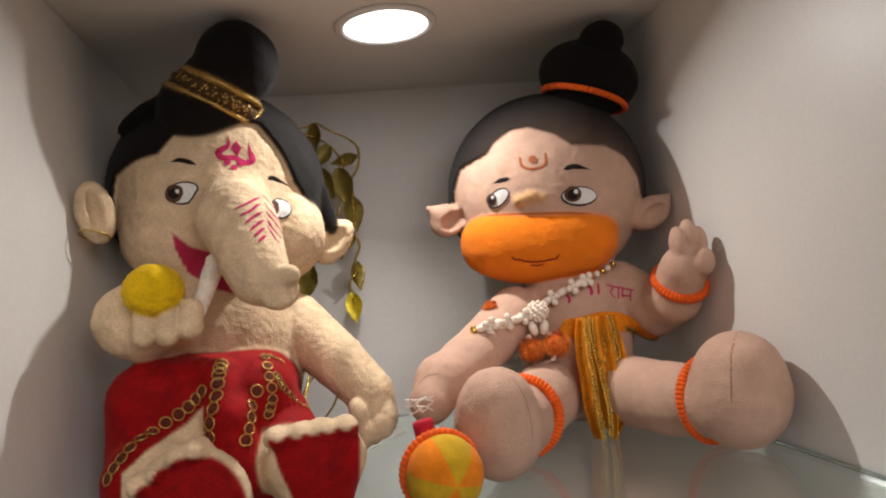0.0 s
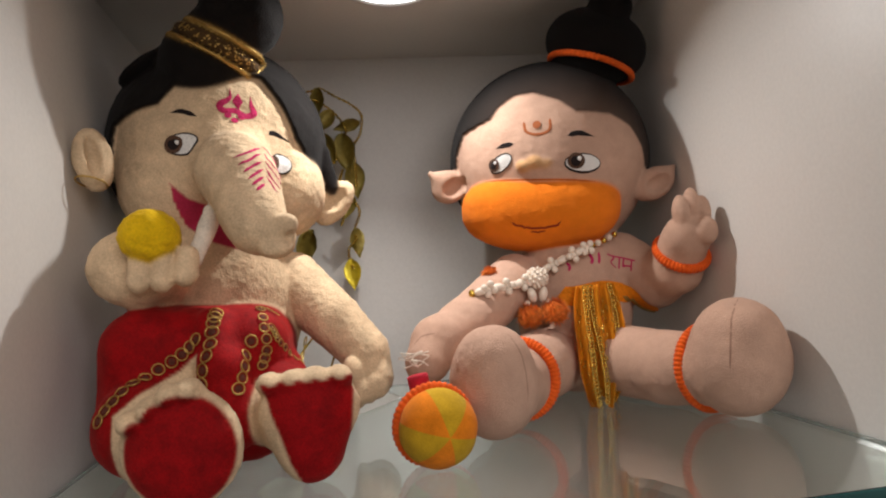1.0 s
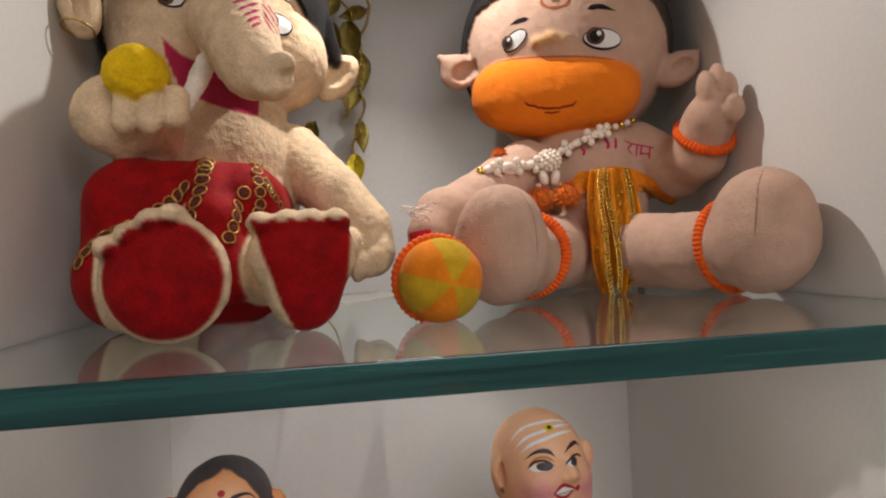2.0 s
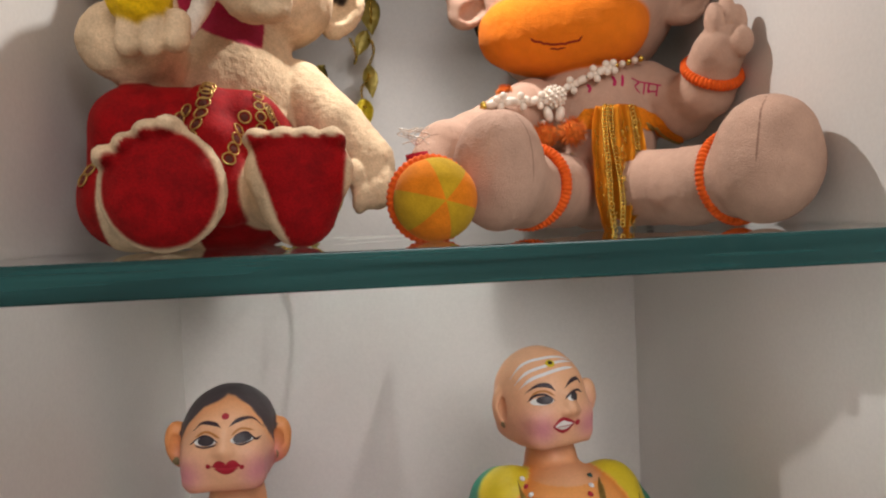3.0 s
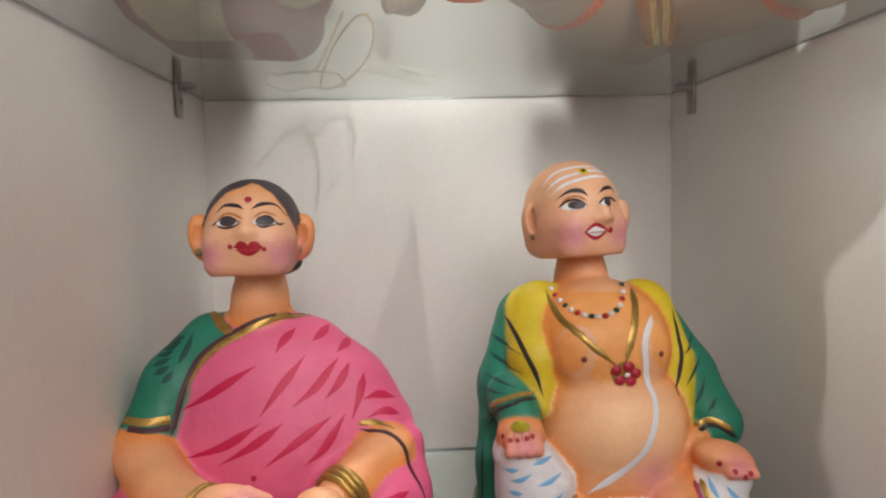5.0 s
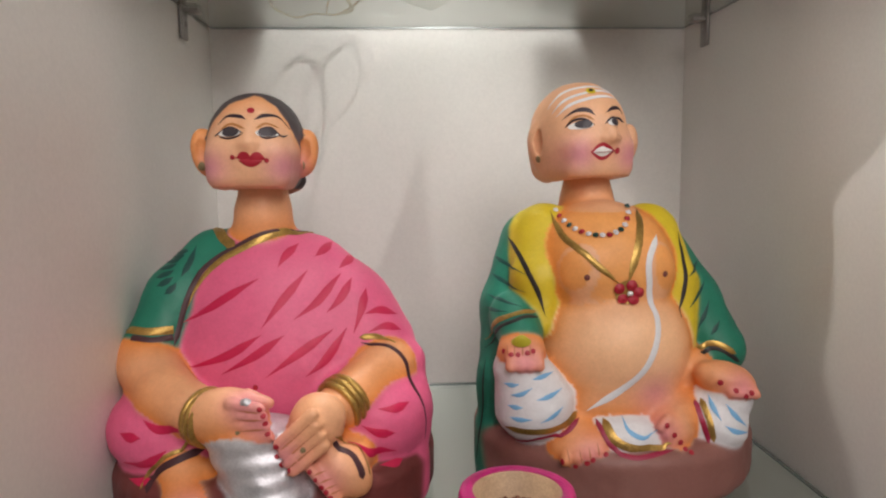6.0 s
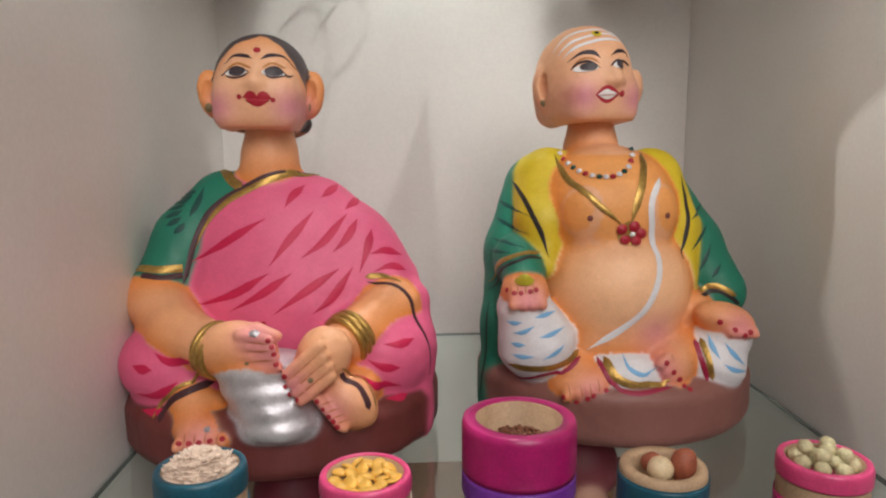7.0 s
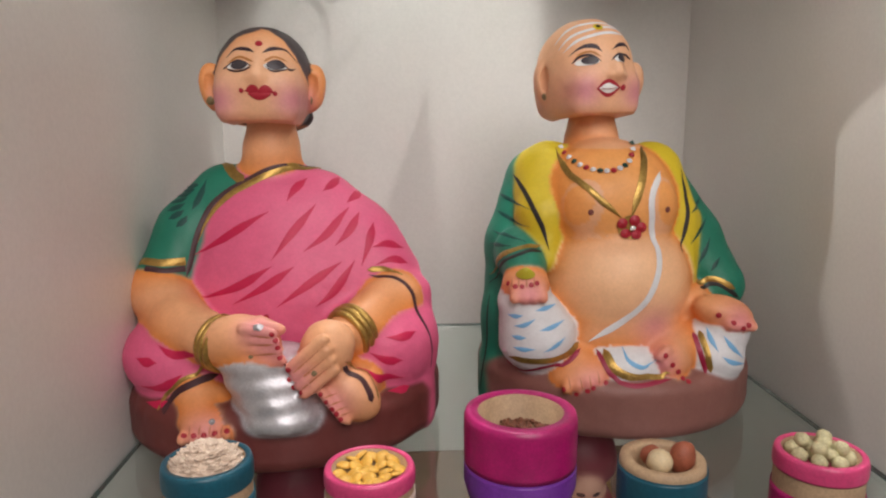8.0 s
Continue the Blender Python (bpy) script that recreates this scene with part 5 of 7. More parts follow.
w.ribbon([(0.0998, 0.5098, 0.1119), (0.1128, 0.5140, 0.1156), (0.1228, 0.5176, 0.1120)], 0.0056, STROKE, ends=(0.5, 0.3))
w.ribbon([(0.0731, 0.5135, 0.1240), (0.0824, 0.5170, 0.1338), (0.0898, 0.5240, 0.1478)], 0.0056, STROKE, ends=(0.5, 0.3))
w.ribbon([(-0.0449, 0.4672, 0.0655), (-0.0380, 0.4640, 0.0638), (-0.0295, 0.4623, 0.0634)], 0.0056, STROKE, ends=(0.5, 0.3))
w.ribbon([(-0.0295, 0.4674, 0.0728), (-0.0192, 0.4642, 0.0679), (0.0002, 0.4533, 0.0704)], 0.0055, STROKE, ends=(0.5, 0.3))
w.ribbon([(-0.0433, 0.4671, 0.0460), (-0.0277, 0.4623, 0.0475), (-0.0143, 0.4610, 0.0563)], 0.0056, STROKE, ends=(0.5, 0.3))
w.ribbon([(0.1066, 0.4723, 0.0736), (0.1170, 0.4753, 0.0725), (0.1255, 0.4817, 0.0743)], 0.0053, STROKE, ends=(0.5, 0.3))
w.ribbon([(0.0969, 0.4683, 0.0653), (0.1075, 0.4689, 0.0599), (0.1171, 0.4721, 0.0585)], 0.0053, STROKE, ends=(0.5, 0.3))
w.ribbon([(0.0902, 0.4593, 0.0599), (0.1017, 0.4629, 0.0506), (0.1171, 0.4759, 0.0462)], 0.0052, STROKE, ends=(0.5, 0.3))
w.ribbon([(0.1072, 0.4706, 0.0391), (0.1151, 0.4756, 0.0379), (0.1211, 0.4811, 0.0383)], 0.0055, STROKE, ends=(0.5, 0.3))
w.ribbon([(-0.0406, 0.4698, 0.0364), (-0.0303, 0.4628, 0.0373), (-0.0239, 0.4620, 0.0392)], 0.0056, STROKE, ends=(0.5, 0.3))
w.ribbon([(0.0942, 0.5091, 0.1085), (0.1072, 0.5086, 0.1091), (0.1173, 0.5037, 0.1055)], 0.0041, GILT, slot=1, ends=(0.1, 0.5), lift=0.0011)
w.ribbon([(0.0949, 0.5081, 0.1056), (0.1129, 0.4998, 0.1049), (0.1245, 0.4967, 0.0930), (0.1315, 0.4909, 0.0756), (0.1350, 0.4931, 0.0461)], 0.0030, DUSK, ends=(0.1, 0.3))
w.ribbon([(0.0044, 0.4695, 0.0533), (-0.0079, 0.4585, 0.0514), (-0.0222, 0.4621, 0.0403), (-0.0247, 0.4555, 0.0335)], 0.0048, DUSK, ends=(0.1, 0.1))
w.ribbon([(0.0084, 0.4525, 0.0627), (-0.0119, 0.4612, 0.0543), (-0.0264, 0.4640, 0.0418), (-0.0297, 0.4594, 0.0345)], 0.0026, GILT, slot=1, ends=(0.1, 0.1))
w.ribbon([(0.0827, 0.4449, 0.0648), (0.0921, 0.4470, 0.0576), (0.0976, 0.4442, 0.0502), (0.0992, 0.4431, 0.0437)], 0.0044, DUSK, ends=(0.1, 0.1))
w.ribbon([(0.0841, 0.4443, 0.0684), (0.0942, 0.4593, 0.0572), (0.1009, 0.4516, 0.0500), (0.1026, 0.4475, 0.0439)], 0.0024, GILT, slot=1, ends=(0.1, 0.1))
w.spot((0.0447, 0.4384, 0.0873), 0.0015, CRIMSON)
w.spot((0.0463, 0.4387, 0.0835), 0.0015, CRIMSON)
w.spot((0.0473, 0.4391, 0.0791), 0.0015, CRIMSON)
w.spot((0.0484, 0.4386, 0.0733), 0.0015, CRIMSON)
w.spot((0.0537, 0.4339, 0.0678), 0.0015, CRIMSON)
w.spot((0.0529, 0.4399, 0.0599), 0.0015, CRIMSON)
w.spot((0.0554, 0.4389, 0.0558), 0.0015, CRIMSON)
w.spot((0.0602, 0.4345, 0.0541), 0.0015, CRIMSON)
w.spot((0.0709, 0.4366, 0.0520), 0.0015, CRIMSON)
w.spot((0.0740, 0.4364, 0.0472), 0.0015, CRIMSON)
w.spot((0.0770, 0.4364, 0.0430), 0.0015, CRIMSON)
w.spot((0.0792, 0.4366, 0.0398), 0.0015, CRIMSON)
w.spot((0.0816, 0.4366, 0.0366), 0.0015, CRIMSON)
w.spot((-0.0071, 0.4357, 0.0292), 0.0016, CRIMSON)
w.spot((-0.0012, 0.4348, 0.0295), 0.0016, CRIMSON)
w.spot((0.0043, 0.4345, 0.0298), 0.0016, CRIMSON)
w.spot((0.0106, 0.4348, 0.0305), 0.0016, CRIMSON)
w.spot((0.0174, 0.4355, 0.0314), 0.0016, CRIMSON)
w.spot((0.0301, 0.4948, 0.0817), 0.0017, CRIMSON)
w.spot((0.0367, 0.4416, 0.0905), 0.0030, SILVERY, slot=2, dome=3)
w.spot((0.0079, 0.4399, 0.0354), 0.0018, SILVERY, slot=2, dome=3)
w.spot((0.0318, 0.4423, 0.0730), 0.0014, OLIVE)
w.spot((0.0678, 0.4352, 0.0650), 0.0015, OLIVE)
w.ribbon([(0.0299, 0.4424, 0.0857), (0.0372, 0.4406, 0.0854), (0.0445, 0.4389, 0.0852)], 0.0012, TERRA, ends=(0.6, 0.2), lift=0.0003)
w.ribbon([(0.0286, 0.4425, 0.0797), (0.0371, 0.4407, 0.0804), (0.0457, 0.4383, 0.0814)], 0.0012, TERRA, ends=(0.6, 0.2), lift=0.0003)
w.ribbon([(0.0295, 0.4427, 0.0736), (0.0383, 0.4406, 0.0748), (0.0470, 0.4384, 0.0760)], 0.0012, TERRA, ends=(0.6, 0.2), lift=0.0003)
w.ribbon([(0.0732, 0.4365, 0.0804), (0.0641, 0.4356, 0.0724), (0.0549, 0.4348, 0.0645)], 0.0011, TERRA, ends=(0.6, 0.2), lift=0.0003)
w.ribbon([(0.0755, 0.4366, 0.0743), (0.0661, 0.4357, 0.0667), (0.0558, 0.4392, 0.0574)], 0.0012, TERRA, ends=(0.6, 0.2), lift=0.0003)
w.ribbon([(0.0772, 0.4366, 0.0686), (0.0684, 0.4355, 0.0621), (0.0596, 0.4344, 0.0555)], 0.0012, TERRA, ends=(0.6, 0.2), lift=0.0003)
w.ribbon([(-0.0042, 0.4394, 0.0343), (-0.0046, 0.4382, 0.0314), (-0.0043, 0.4356, 0.0292)], 0.0011, TERRA, ends=(0.5, 0.2), lift=0.0003)
w.ribbon([(0.0019, 0.4384, 0.0345), (0.0014, 0.4371, 0.0317), (0.0014, 0.4355, 0.0291)], 0.0011, TERRA, ends=(0.5, 0.2), lift=0.0003)
w.ribbon([(0.0074, 0.4389, 0.0342), (0.0071, 0.4374, 0.0314), (0.0072, 0.4352, 0.0290)], 0.0011, TERRA, ends=(0.5, 0.2), lift=0.0003)
w.ribbon([(0.0139, 0.4398, 0.0336), (0.0137, 0.4373, 0.0313), (0.0137, 0.4357, 0.0286)], 0.0011, TERRA, ends=(0.5, 0.2), lift=0.0003)
w.ribbon([(0.0801, 0.4403, 0.0509), (0.0764, 0.4389, 0.0502), (0.0728, 0.4364, 0.0499)], 0.0010, TERRA, ends=(0.5, 0.2), lift=0.0003)
w.ribbon([(0.0833, 0.4392, 0.0468), (0.0795, 0.4386, 0.0458), (0.0758, 0.4365, 0.0454)], 0.0010, TERRA, ends=(0.5, 0.2), lift=0.0003)
w.ribbon([(0.0857, 0.4395, 0.0428), (0.0819, 0.4385, 0.0420), (0.0783, 0.4365, 0.0416)], 0.0010, TERRA, ends=(0.5, 0.2), lift=0.0003)
w.ribbon([(0.0882, 0.4402, 0.0394), (0.0843, 0.4392, 0.0385), (0.0807, 0.4365, 0.0384)], 0.0010, TERRA, ends=(0.5, 0.2), lift=0.0003)
for i in range(3):
    bangle(w, (0.0065 + 0.0032 * i, 0.4660 - 0.0023 * i, 0.0752 - 0.0006 * i), (0.028, -0.02, -0.005), 0.0148 + 0.0005 * (i == 1), 0.0024)
    bangle(w, (0.0885 - 0.0025 * i, 0.4805 - 0.0030 * i, 0.0780 - 0.0013 * i), (-0.027, -0.032, -0.014), 0.0148 + 0.0005 * (i == 1), 0.0024)
w.place("clay_doll", (0.037, 0.535, 0.0), "painted clay doll in a pink sari with a silver pot, seated", "clay doll", "clay dolls")
m = shawl_doll()
m.lump(0.012, 0.0004, lambda c: c[:, 0] > 0)
m.ribbon([(0.1879, 0.4932, 0.1059), (0.1876, 0.4905, 0.1028), (0.1872, 0.4878, 0.0997)], 0.0011, TERRA, ends=(0.5, 0.2), lift=0.0003)
m.ribbon([(0.1919, 0.4909, 0.1064), (0.1917, 0.4887, 0.1031), (0.1914, 0.4870, 0.0999)], 0.0011, TERRA, ends=(0.5, 0.2), lift=0.0003)
m.ribbon([(0.1969, 0.4898, 0.1065), (0.1966, 0.4878, 0.1033), (0.1964, 0.4866, 0.0999)], 0.0011, TERRA, ends=(0.5, 0.2), lift=0.0003)
m.ribbon([(0.2017, 0.4902, 0.1064), (0.2013, 0.4878, 0.1032), (0.2011, 0.4863, 0.0998)], 0.0011, TERRA, ends=(0.5, 0.2), lift=0.0003)
m.ribbon([(0.2230, 0.4783, 0.0433), (0.2232, 0.4757, 0.0398), (0.2232, 0.4736, 0.0360)], 0.0011, TERRA, ends=(0.5, 0.2), lift=0.0003)
m.ribbon([(0.2301, 0.4759, 0.0433), (0.2305, 0.4743, 0.0394), (0.2311, 0.4745, 0.0347)], 0.0011, TERRA, ends=(0.5, 0.2), lift=0.0003)
m.ribbon([(0.2359, 0.4760, 0.0447), (0.2362, 0.4738, 0.0409), (0.2365, 0.4733, 0.0366)], 0.0011, TERRA, ends=(0.5, 0.2), lift=0.0003)
m.ribbon([(0.2415, 0.4769, 0.0468), (0.2417, 0.4744, 0.0432), (0.2418, 0.4731, 0.0392)], 0.0011, TERRA, ends=(0.5, 0.2), lift=0.0003)
m.ribbon([(0.2262, 0.5588, 0.2566), (0.2353, 0.5577, 0.2672), (0.2522, 0.5557, 0.2718), (0.2707, 0.5623, 0.2682)], 0.0025, CHALK, ends=(0.3, 0.1))
m.ribbon([(0.2279, 0.5535, 0.2530), (0.2369, 0.5508, 0.2625), (0.2515, 0.5497, 0.2672), (0.2727, 0.5612, 0.2663)], 0.0025, CHALK, ends=(0.3, 0.1))
m.ribbon([(0.2303, 0.5496, 0.2507), (0.2391, 0.5463, 0.2586), (0.2520, 0.5454, 0.2629), (0.2723, 0.5551, 0.2635)], 0.0025, CHALK, ends=(0.3, 0.1))
m.spot((0.2541, 0.5507, 0.2681), 0.0034, LEMON)
m.spot((0.2541, 0.5507, 0.2681), 0.0017, INK, lift=0.0012)
m.ribbon([(0.2331, 0.5460, 0.2481), (0.2415, 0.5429, 0.2541), (0.2495, 0.5408, 0.2546), (0.2545, 0.5389, 0.2507)], 0.0033, LINER, ends=(0.5, 0.3))
m.ribbon([(0.2614, 0.5399, 0.2519), (0.2669, 0.5443, 0.2557), (0.2733, 0.5499, 0.2564), (0.2761, 0.5505, 0.2527)], 0.0029, LINER, ends=(0.4, 0.3))
m.spot((0.2442, 0.5385, 0.2440), 0.0088, EYE_WHITE, squash=0.32, tilt=6)
m.spot((0.2669, 0.5380, 0.2461), 0.0066, EYE_WHITE, squash=0.42)
m.spot((0.2461, 0.5383, 0.2447), 0.0060, PUPIL, squash=0.50, lift=0.0009)
m.spot((0.2675, 0.5388, 0.2462), 0.0051, PUPIL, squash=0.58, lift=0.0009)
m.ribbon([(0.2349, 0.5431, 0.2429), (0.2395, 0.5418, 0.2473), (0.2467, 0.5395, 0.2485), (0.2536, 0.5374, 0.2442)], 0.0016, LINER, lift=0.0011)
m.ribbon([(0.2607, 0.5368, 0.2449), (0.2653, 0.5384, 0.2488), (0.2721, 0.5452, 0.2491), (0.2758, 0.5477, 0.2463)], 0.0017, LINER, lift=0.0011)
m.ribbon([(0.2360, 0.5432, 0.2452), (0.2413, 0.5416, 0.2499), (0.2478, 0.5399, 0.2508), (0.2537, 0.5381, 0.2476)], 0.0016, OCHRE)
m.ribbon([(0.2503, 0.5343, 0.2262), (0.2590, 0.5365, 0.2267), (0.2681, 0.5393, 0.2272)], 0.0122, CRIMSON, shape=lambda u: max(0.05, math.sin(math.pi * u)))
m.ribbon([(0.2519, 0.5347, 0.2262), (0.2590, 0.5365, 0.2267), (0.2662, 0.5385, 0.2271)], 0.0069, EYE_WHITE, shape=lambda u: max(0.05, math.sin(math.pi * u)), lift=0.0011)
m.ribbon([(0.2523, 0.5348, 0.2262), (0.2591, 0.5366, 0.2263), (0.2658, 0.5383, 0.2271)], 0.0008, CRIMSON, lift=0.0015)
m.spot((0.2699, 0.5402, 0.2272), 0.0021, CRIMSON)
m.spot((0.2215, 0.5639, 0.2227), 0.0025, OLIVE, lift=0.002)
m.ribbon([(0.2253, 0.5447, 0.1859), (0.2296, 0.5236, 0.1707), (0.2431, 0.5074, 0.1569), (0.2617, 0.5023, 0.1413)], 0.0043, GILT, slot=1, ends=(0.2, 0.2), lift=0.0014)
m.ribbon([(0.2828, 0.5366, 0.1862), (0.2773, 0.5126, 0.1710), (0.2713, 0.5040, 0.1551), (0.2670, 0.5026, 0.1412)], 0.0051, GILT, slot=1, ends=(0.1, 0.3), lift=0.0014)
m.spot((0.2292, 0.5462, 0.1862), 0.0021, CHALK, lift=0.001, dome=2.2, steps=10)
m.spot((0.2309, 0.5406, 0.1825), 0.0021, CRIMSON, lift=0.001, dome=2.2, steps=10)
m.spot((0.2325, 0.5321, 0.1797), 0.0021, CHALK, lift=0.001, dome=2.2, steps=10)
m.spot((0.2346, 0.5261, 0.1773), 0.0020, PINE, lift=0.001, dome=2.2, steps=10)
m.spot((0.2373, 0.5211, 0.1753), 0.0020, CHALK, lift=0.001, dome=2.2, steps=10)
m.spot((0.2406, 0.5174, 0.1736), 0.0020, CRIMSON, lift=0.001, dome=2.2, steps=10)
m.spot((0.2445, 0.5146, 0.1722), 0.0020, CHALK, lift=0.001, dome=2.2, steps=10)
m.spot((0.2485, 0.5126, 0.1716), 0.0020, PINE, lift=0.001, dome=2.2, steps=10)
m.spot((0.2527, 0.5117, 0.1716), 0.0020, CHALK, lift=0.001, dome=2.2, steps=10)
m.spot((0.2571, 0.5110, 0.1720), 0.0020, CRIMSON, lift=0.001, dome=2.2, steps=10)
m.spot((0.2614, 0.5118, 0.1734), 0.0020, CHALK, lift=0.001, dome=2.2, steps=10)
m.spot((0.2652, 0.5134, 0.1751), 0.0020, PINE, lift=0.001, dome=2.2, steps=10)
m.spot((0.2686, 0.5159, 0.1779), 0.0020, CHALK, lift=0.001, dome=2.2, steps=10)
m.spot((0.2714, 0.5205, 0.1815), 0.0021, CRIMSON, lift=0.001, dome=2.2, steps=10)
m.spot((0.2741, 0.5267, 0.1850), 0.0021, CHALK, lift=0.001, dome=2.2, steps=10)
m.spot((0.2760, 0.5356, 0.1885), 0.0021, PINE, lift=0.001, dome=2.2, steps=10)
m.spot((0.2611, 0.5025, 0.1386), 0.0036, CRIMSON, lift=0.0016, dome=1.2)
m.spot((0.2693, 0.5028, 0.1404), 0.0037, CRIMSON, lift=0.0016, dome=1.2)
m.spot((0.2740, 0.5038, 0.1357), 0.0037, CRIMSON, lift=0.0016, dome=1.2)
m.spot((0.2704, 0.5024, 0.1307), 0.0037, CRIMSON, lift=0.0016, dome=1.2)
m.spot((0.2635, 0.5022, 0.1315), 0.0036, CRIMSON, lift=0.0016, dome=1.2)
m.spot((0.2670, 0.5028, 0.1355), 0.0085, GILT, slot=1, lift=0.0009)
m.spot((0.2673, 0.5029, 0.1355), 0.0019, EYE_WHITE, lift=0.0042)
m.ribbon([(0.2907, 0.5200, 0.1704), (0.2814, 0.5072, 0.1565), (0.2816, 0.5062, 0.1379), (0.2851, 0.4976, 0.1185), (0.2778, 0.4883, 0.0943), (0.2634, 0.4897, 0.0780), (0.2389, 0.4936, 0.0607)], 0.0043, CHALK, ends=(0.08, 0.08), lift=0.0009)
m.spot((0.2413, 0.5063, 0.1458), 0.0019, UMBER)
m.spot((0.2911, 0.5106, 0.1466), 0.0020, UMBER)
m.ribbon([(0.1977, 0.5581, 0.1675), (0.2034, 0.5277, 0.1533), (0.2109, 0.5167, 0.1361), (0.2161, 0.5139, 0.1188)], 0.0035, INK, ends=(0.1, 0.3))
m.ribbon([(0.3150, 0.5430, 0.1707), (0.3147, 0.5318, 0.1538), (0.3123, 0.5221, 0.1333), (0.3075, 0.5135, 0.1160)], 0.0033, INK, ends=(0.2, 0.3))
m.ribbon([(0.1802, 0.5444, 0.0964), (0.1846, 0.5178, 0.1154), (0.1948, 0.5100, 0.1213), (0.2109, 0.5152, 0.1225)], 0.0043, GILT, slot=1, ends=(0.3, 0.1), lift=0.001)
m.ribbon([(0.1793, 0.5440, 0.0906), (0.1848, 0.5136, 0.1112), (0.1947, 0.5047, 0.1185), (0.2114, 0.5134, 0.1186)], 0.0031, INK, ends=(0.3, 0.1))
m.ribbon([(0.3213, 0.5206, 0.0937), (0.3347, 0.5212, 0.0957), (0.3482, 0.5189, 0.0888)], 0.0038, GILT, slot=1, ends=(0.1, 0.1), lift=0.001)
m.ribbon([(0.3230, 0.5185, 0.0905), (0.3363, 0.5199, 0.0924), (0.3522, 0.5212, 0.0824)], 0.0030, INK, ends=(0.1, 0.1))
m.ribbon([(0.1898, 0.5685, 0.1527), (0.1965, 0.5490, 0.1488), (0.2046, 0.5208, 0.1456)], 0.0028, PINE, ends=(0.3, 0.6))
m.ribbon([(0.1867, 0.5600, 0.1411), (0.1948, 0.5442, 0.1364), (0.2040, 0.5208, 0.1341)], 0.0028, PINE, ends=(0.3, 0.6))
m.ribbon([(0.1818, 0.5530, 0.1272), (0.1902, 0.5256, 0.1273), (0.2003, 0.5159, 0.1248)], 0.0028, PINE, ends=(0.3, 0.6))
m.ribbon([(0.1800, 0.5514, 0.1183), (0.1844, 0.5260, 0.1210), (0.1907, 0.5157, 0.1219)], 0.0028, PINE, ends=(0.3, 0.6))
m.ribbon([(0.3160, 0.5246, 0.1416), (0.3268, 0.5412, 0.1459), (0.3340, 0.5528, 0.1503)], 0.0030, PINE, ends=(0.3, 0.6))
m.ribbon([(0.3158, 0.5210, 0.1208), (0.3266, 0.5307, 0.1299), (0.3329, 0.5370, 0.1370)], 0.0030, PINE, ends=(0.3, 0.6))
m.ribbon([(0.3239, 0.5256, 0.1047), (0.3300, 0.5273, 0.1164), (0.3332, 0.5302, 0.1239)], 0.0030, PINE, ends=(0.3, 0.6))
m.ribbon([(0.3323, 0.5230, 0.1010), (0.3366, 0.5243, 0.1067), (0.3396, 0.5261, 0.1104)], 0.0030, PINE, ends=(0.3, 0.6))
m.ribbon([(0.1797, 0.5400, 0.0832), (0.1769, 0.5355, 0.0594), (0.1745, 0.5347, 0.0343), (0.1724, 0.5366, 0.0121)], 0.0017, INK)
m.spot((0.1963, 0.4911, 0.1077), 0.0062, LIME, squash=0.65, dome=6, lift=0.001)
m.ribbon([(0.2021, 0.4861, 0.0847), (0.2090, 0.4882, 0.0858), (0.2175, 0.4952, 0.0868)], 0.0030, SKYB, ends=(0.4, 0.4))
m.ribbon([(0.1853, 0.4935, 0.0810), (0.1899, 0.4893, 0.0806), (0.1946, 0.4869, 0.0816)], 0.0030, SKYB, ends=(0.4, 0.4))
m.ribbon([(0.1892, 0.4894, 0.0742), (0.1952, 0.4857, 0.0755), (0.2023, 0.4848, 0.0798)], 0.0029, SKYB, ends=(0.4, 0.4))
m.ribbon([(0.2045, 0.4825, 0.0725), (0.2124, 0.4839, 0.0742), (0.2224, 0.4911, 0.0772)], 0.0030, SKYB, ends=(0.4, 0.4))
m.ribbon([(0.1876, 0.4905, 0.0674), (0.1918, 0.4864, 0.0671), (0.1965, 0.4837, 0.0675)], 0.0030, SKYB, ends=(0.4, 0.4))
m.ribbon([(0.2069, 0.4799, 0.0591), (0.2153, 0.4808, 0.0631), (0.2215, 0.4844, 0.0675)], 0.0030, SKYB, ends=(0.4, 0.4))
m.ribbon([(0.1886, 0.4889, 0.0602), (0.1941, 0.4839, 0.0599), (0.2018, 0.4804, 0.0609)], 0.0030, SKYB, ends=(0.4, 0.4))
m.ribbon([(0.3180, 0.4931, 0.0701), (0.3192, 0.4880, 0.0631), (0.3227, 0.4829, 0.0555)], 0.0032, SKYB, ends=(0.4, 0.4))
m.ribbon([(0.3264, 0.4860, 0.0659), (0.3319, 0.4837, 0.0585), (0.3410, 0.4871, 0.0498)], 0.0033, SKYB, ends=(0.4, 0.4))
m.ribbon([(0.3246, 0.4818, 0.0528), (0.3318, 0.4821, 0.0486), (0.3436, 0.4901, 0.0451)], 0.0033, SKYB, ends=(0.4, 0.4))
m.ribbon([(0.2597, 0.4875, 0.0596), (0.2614, 0.4779, 0.0532), (0.2703, 0.4755, 0.0490), (0.2793, 0.4767, 0.0540)], 0.0031, SKYB, ends=(0.4, 0.4))
m.ribbon([(0.1870, 0.4924, 0.0529), (0.2031, 0.4824, 0.0522), (0.2215, 0.4859, 0.0544), (0.2334, 0.4957, 0.0605)], 0.0053, GILT, slot=1, ends=(0.1, 0.1), lift=0.001)
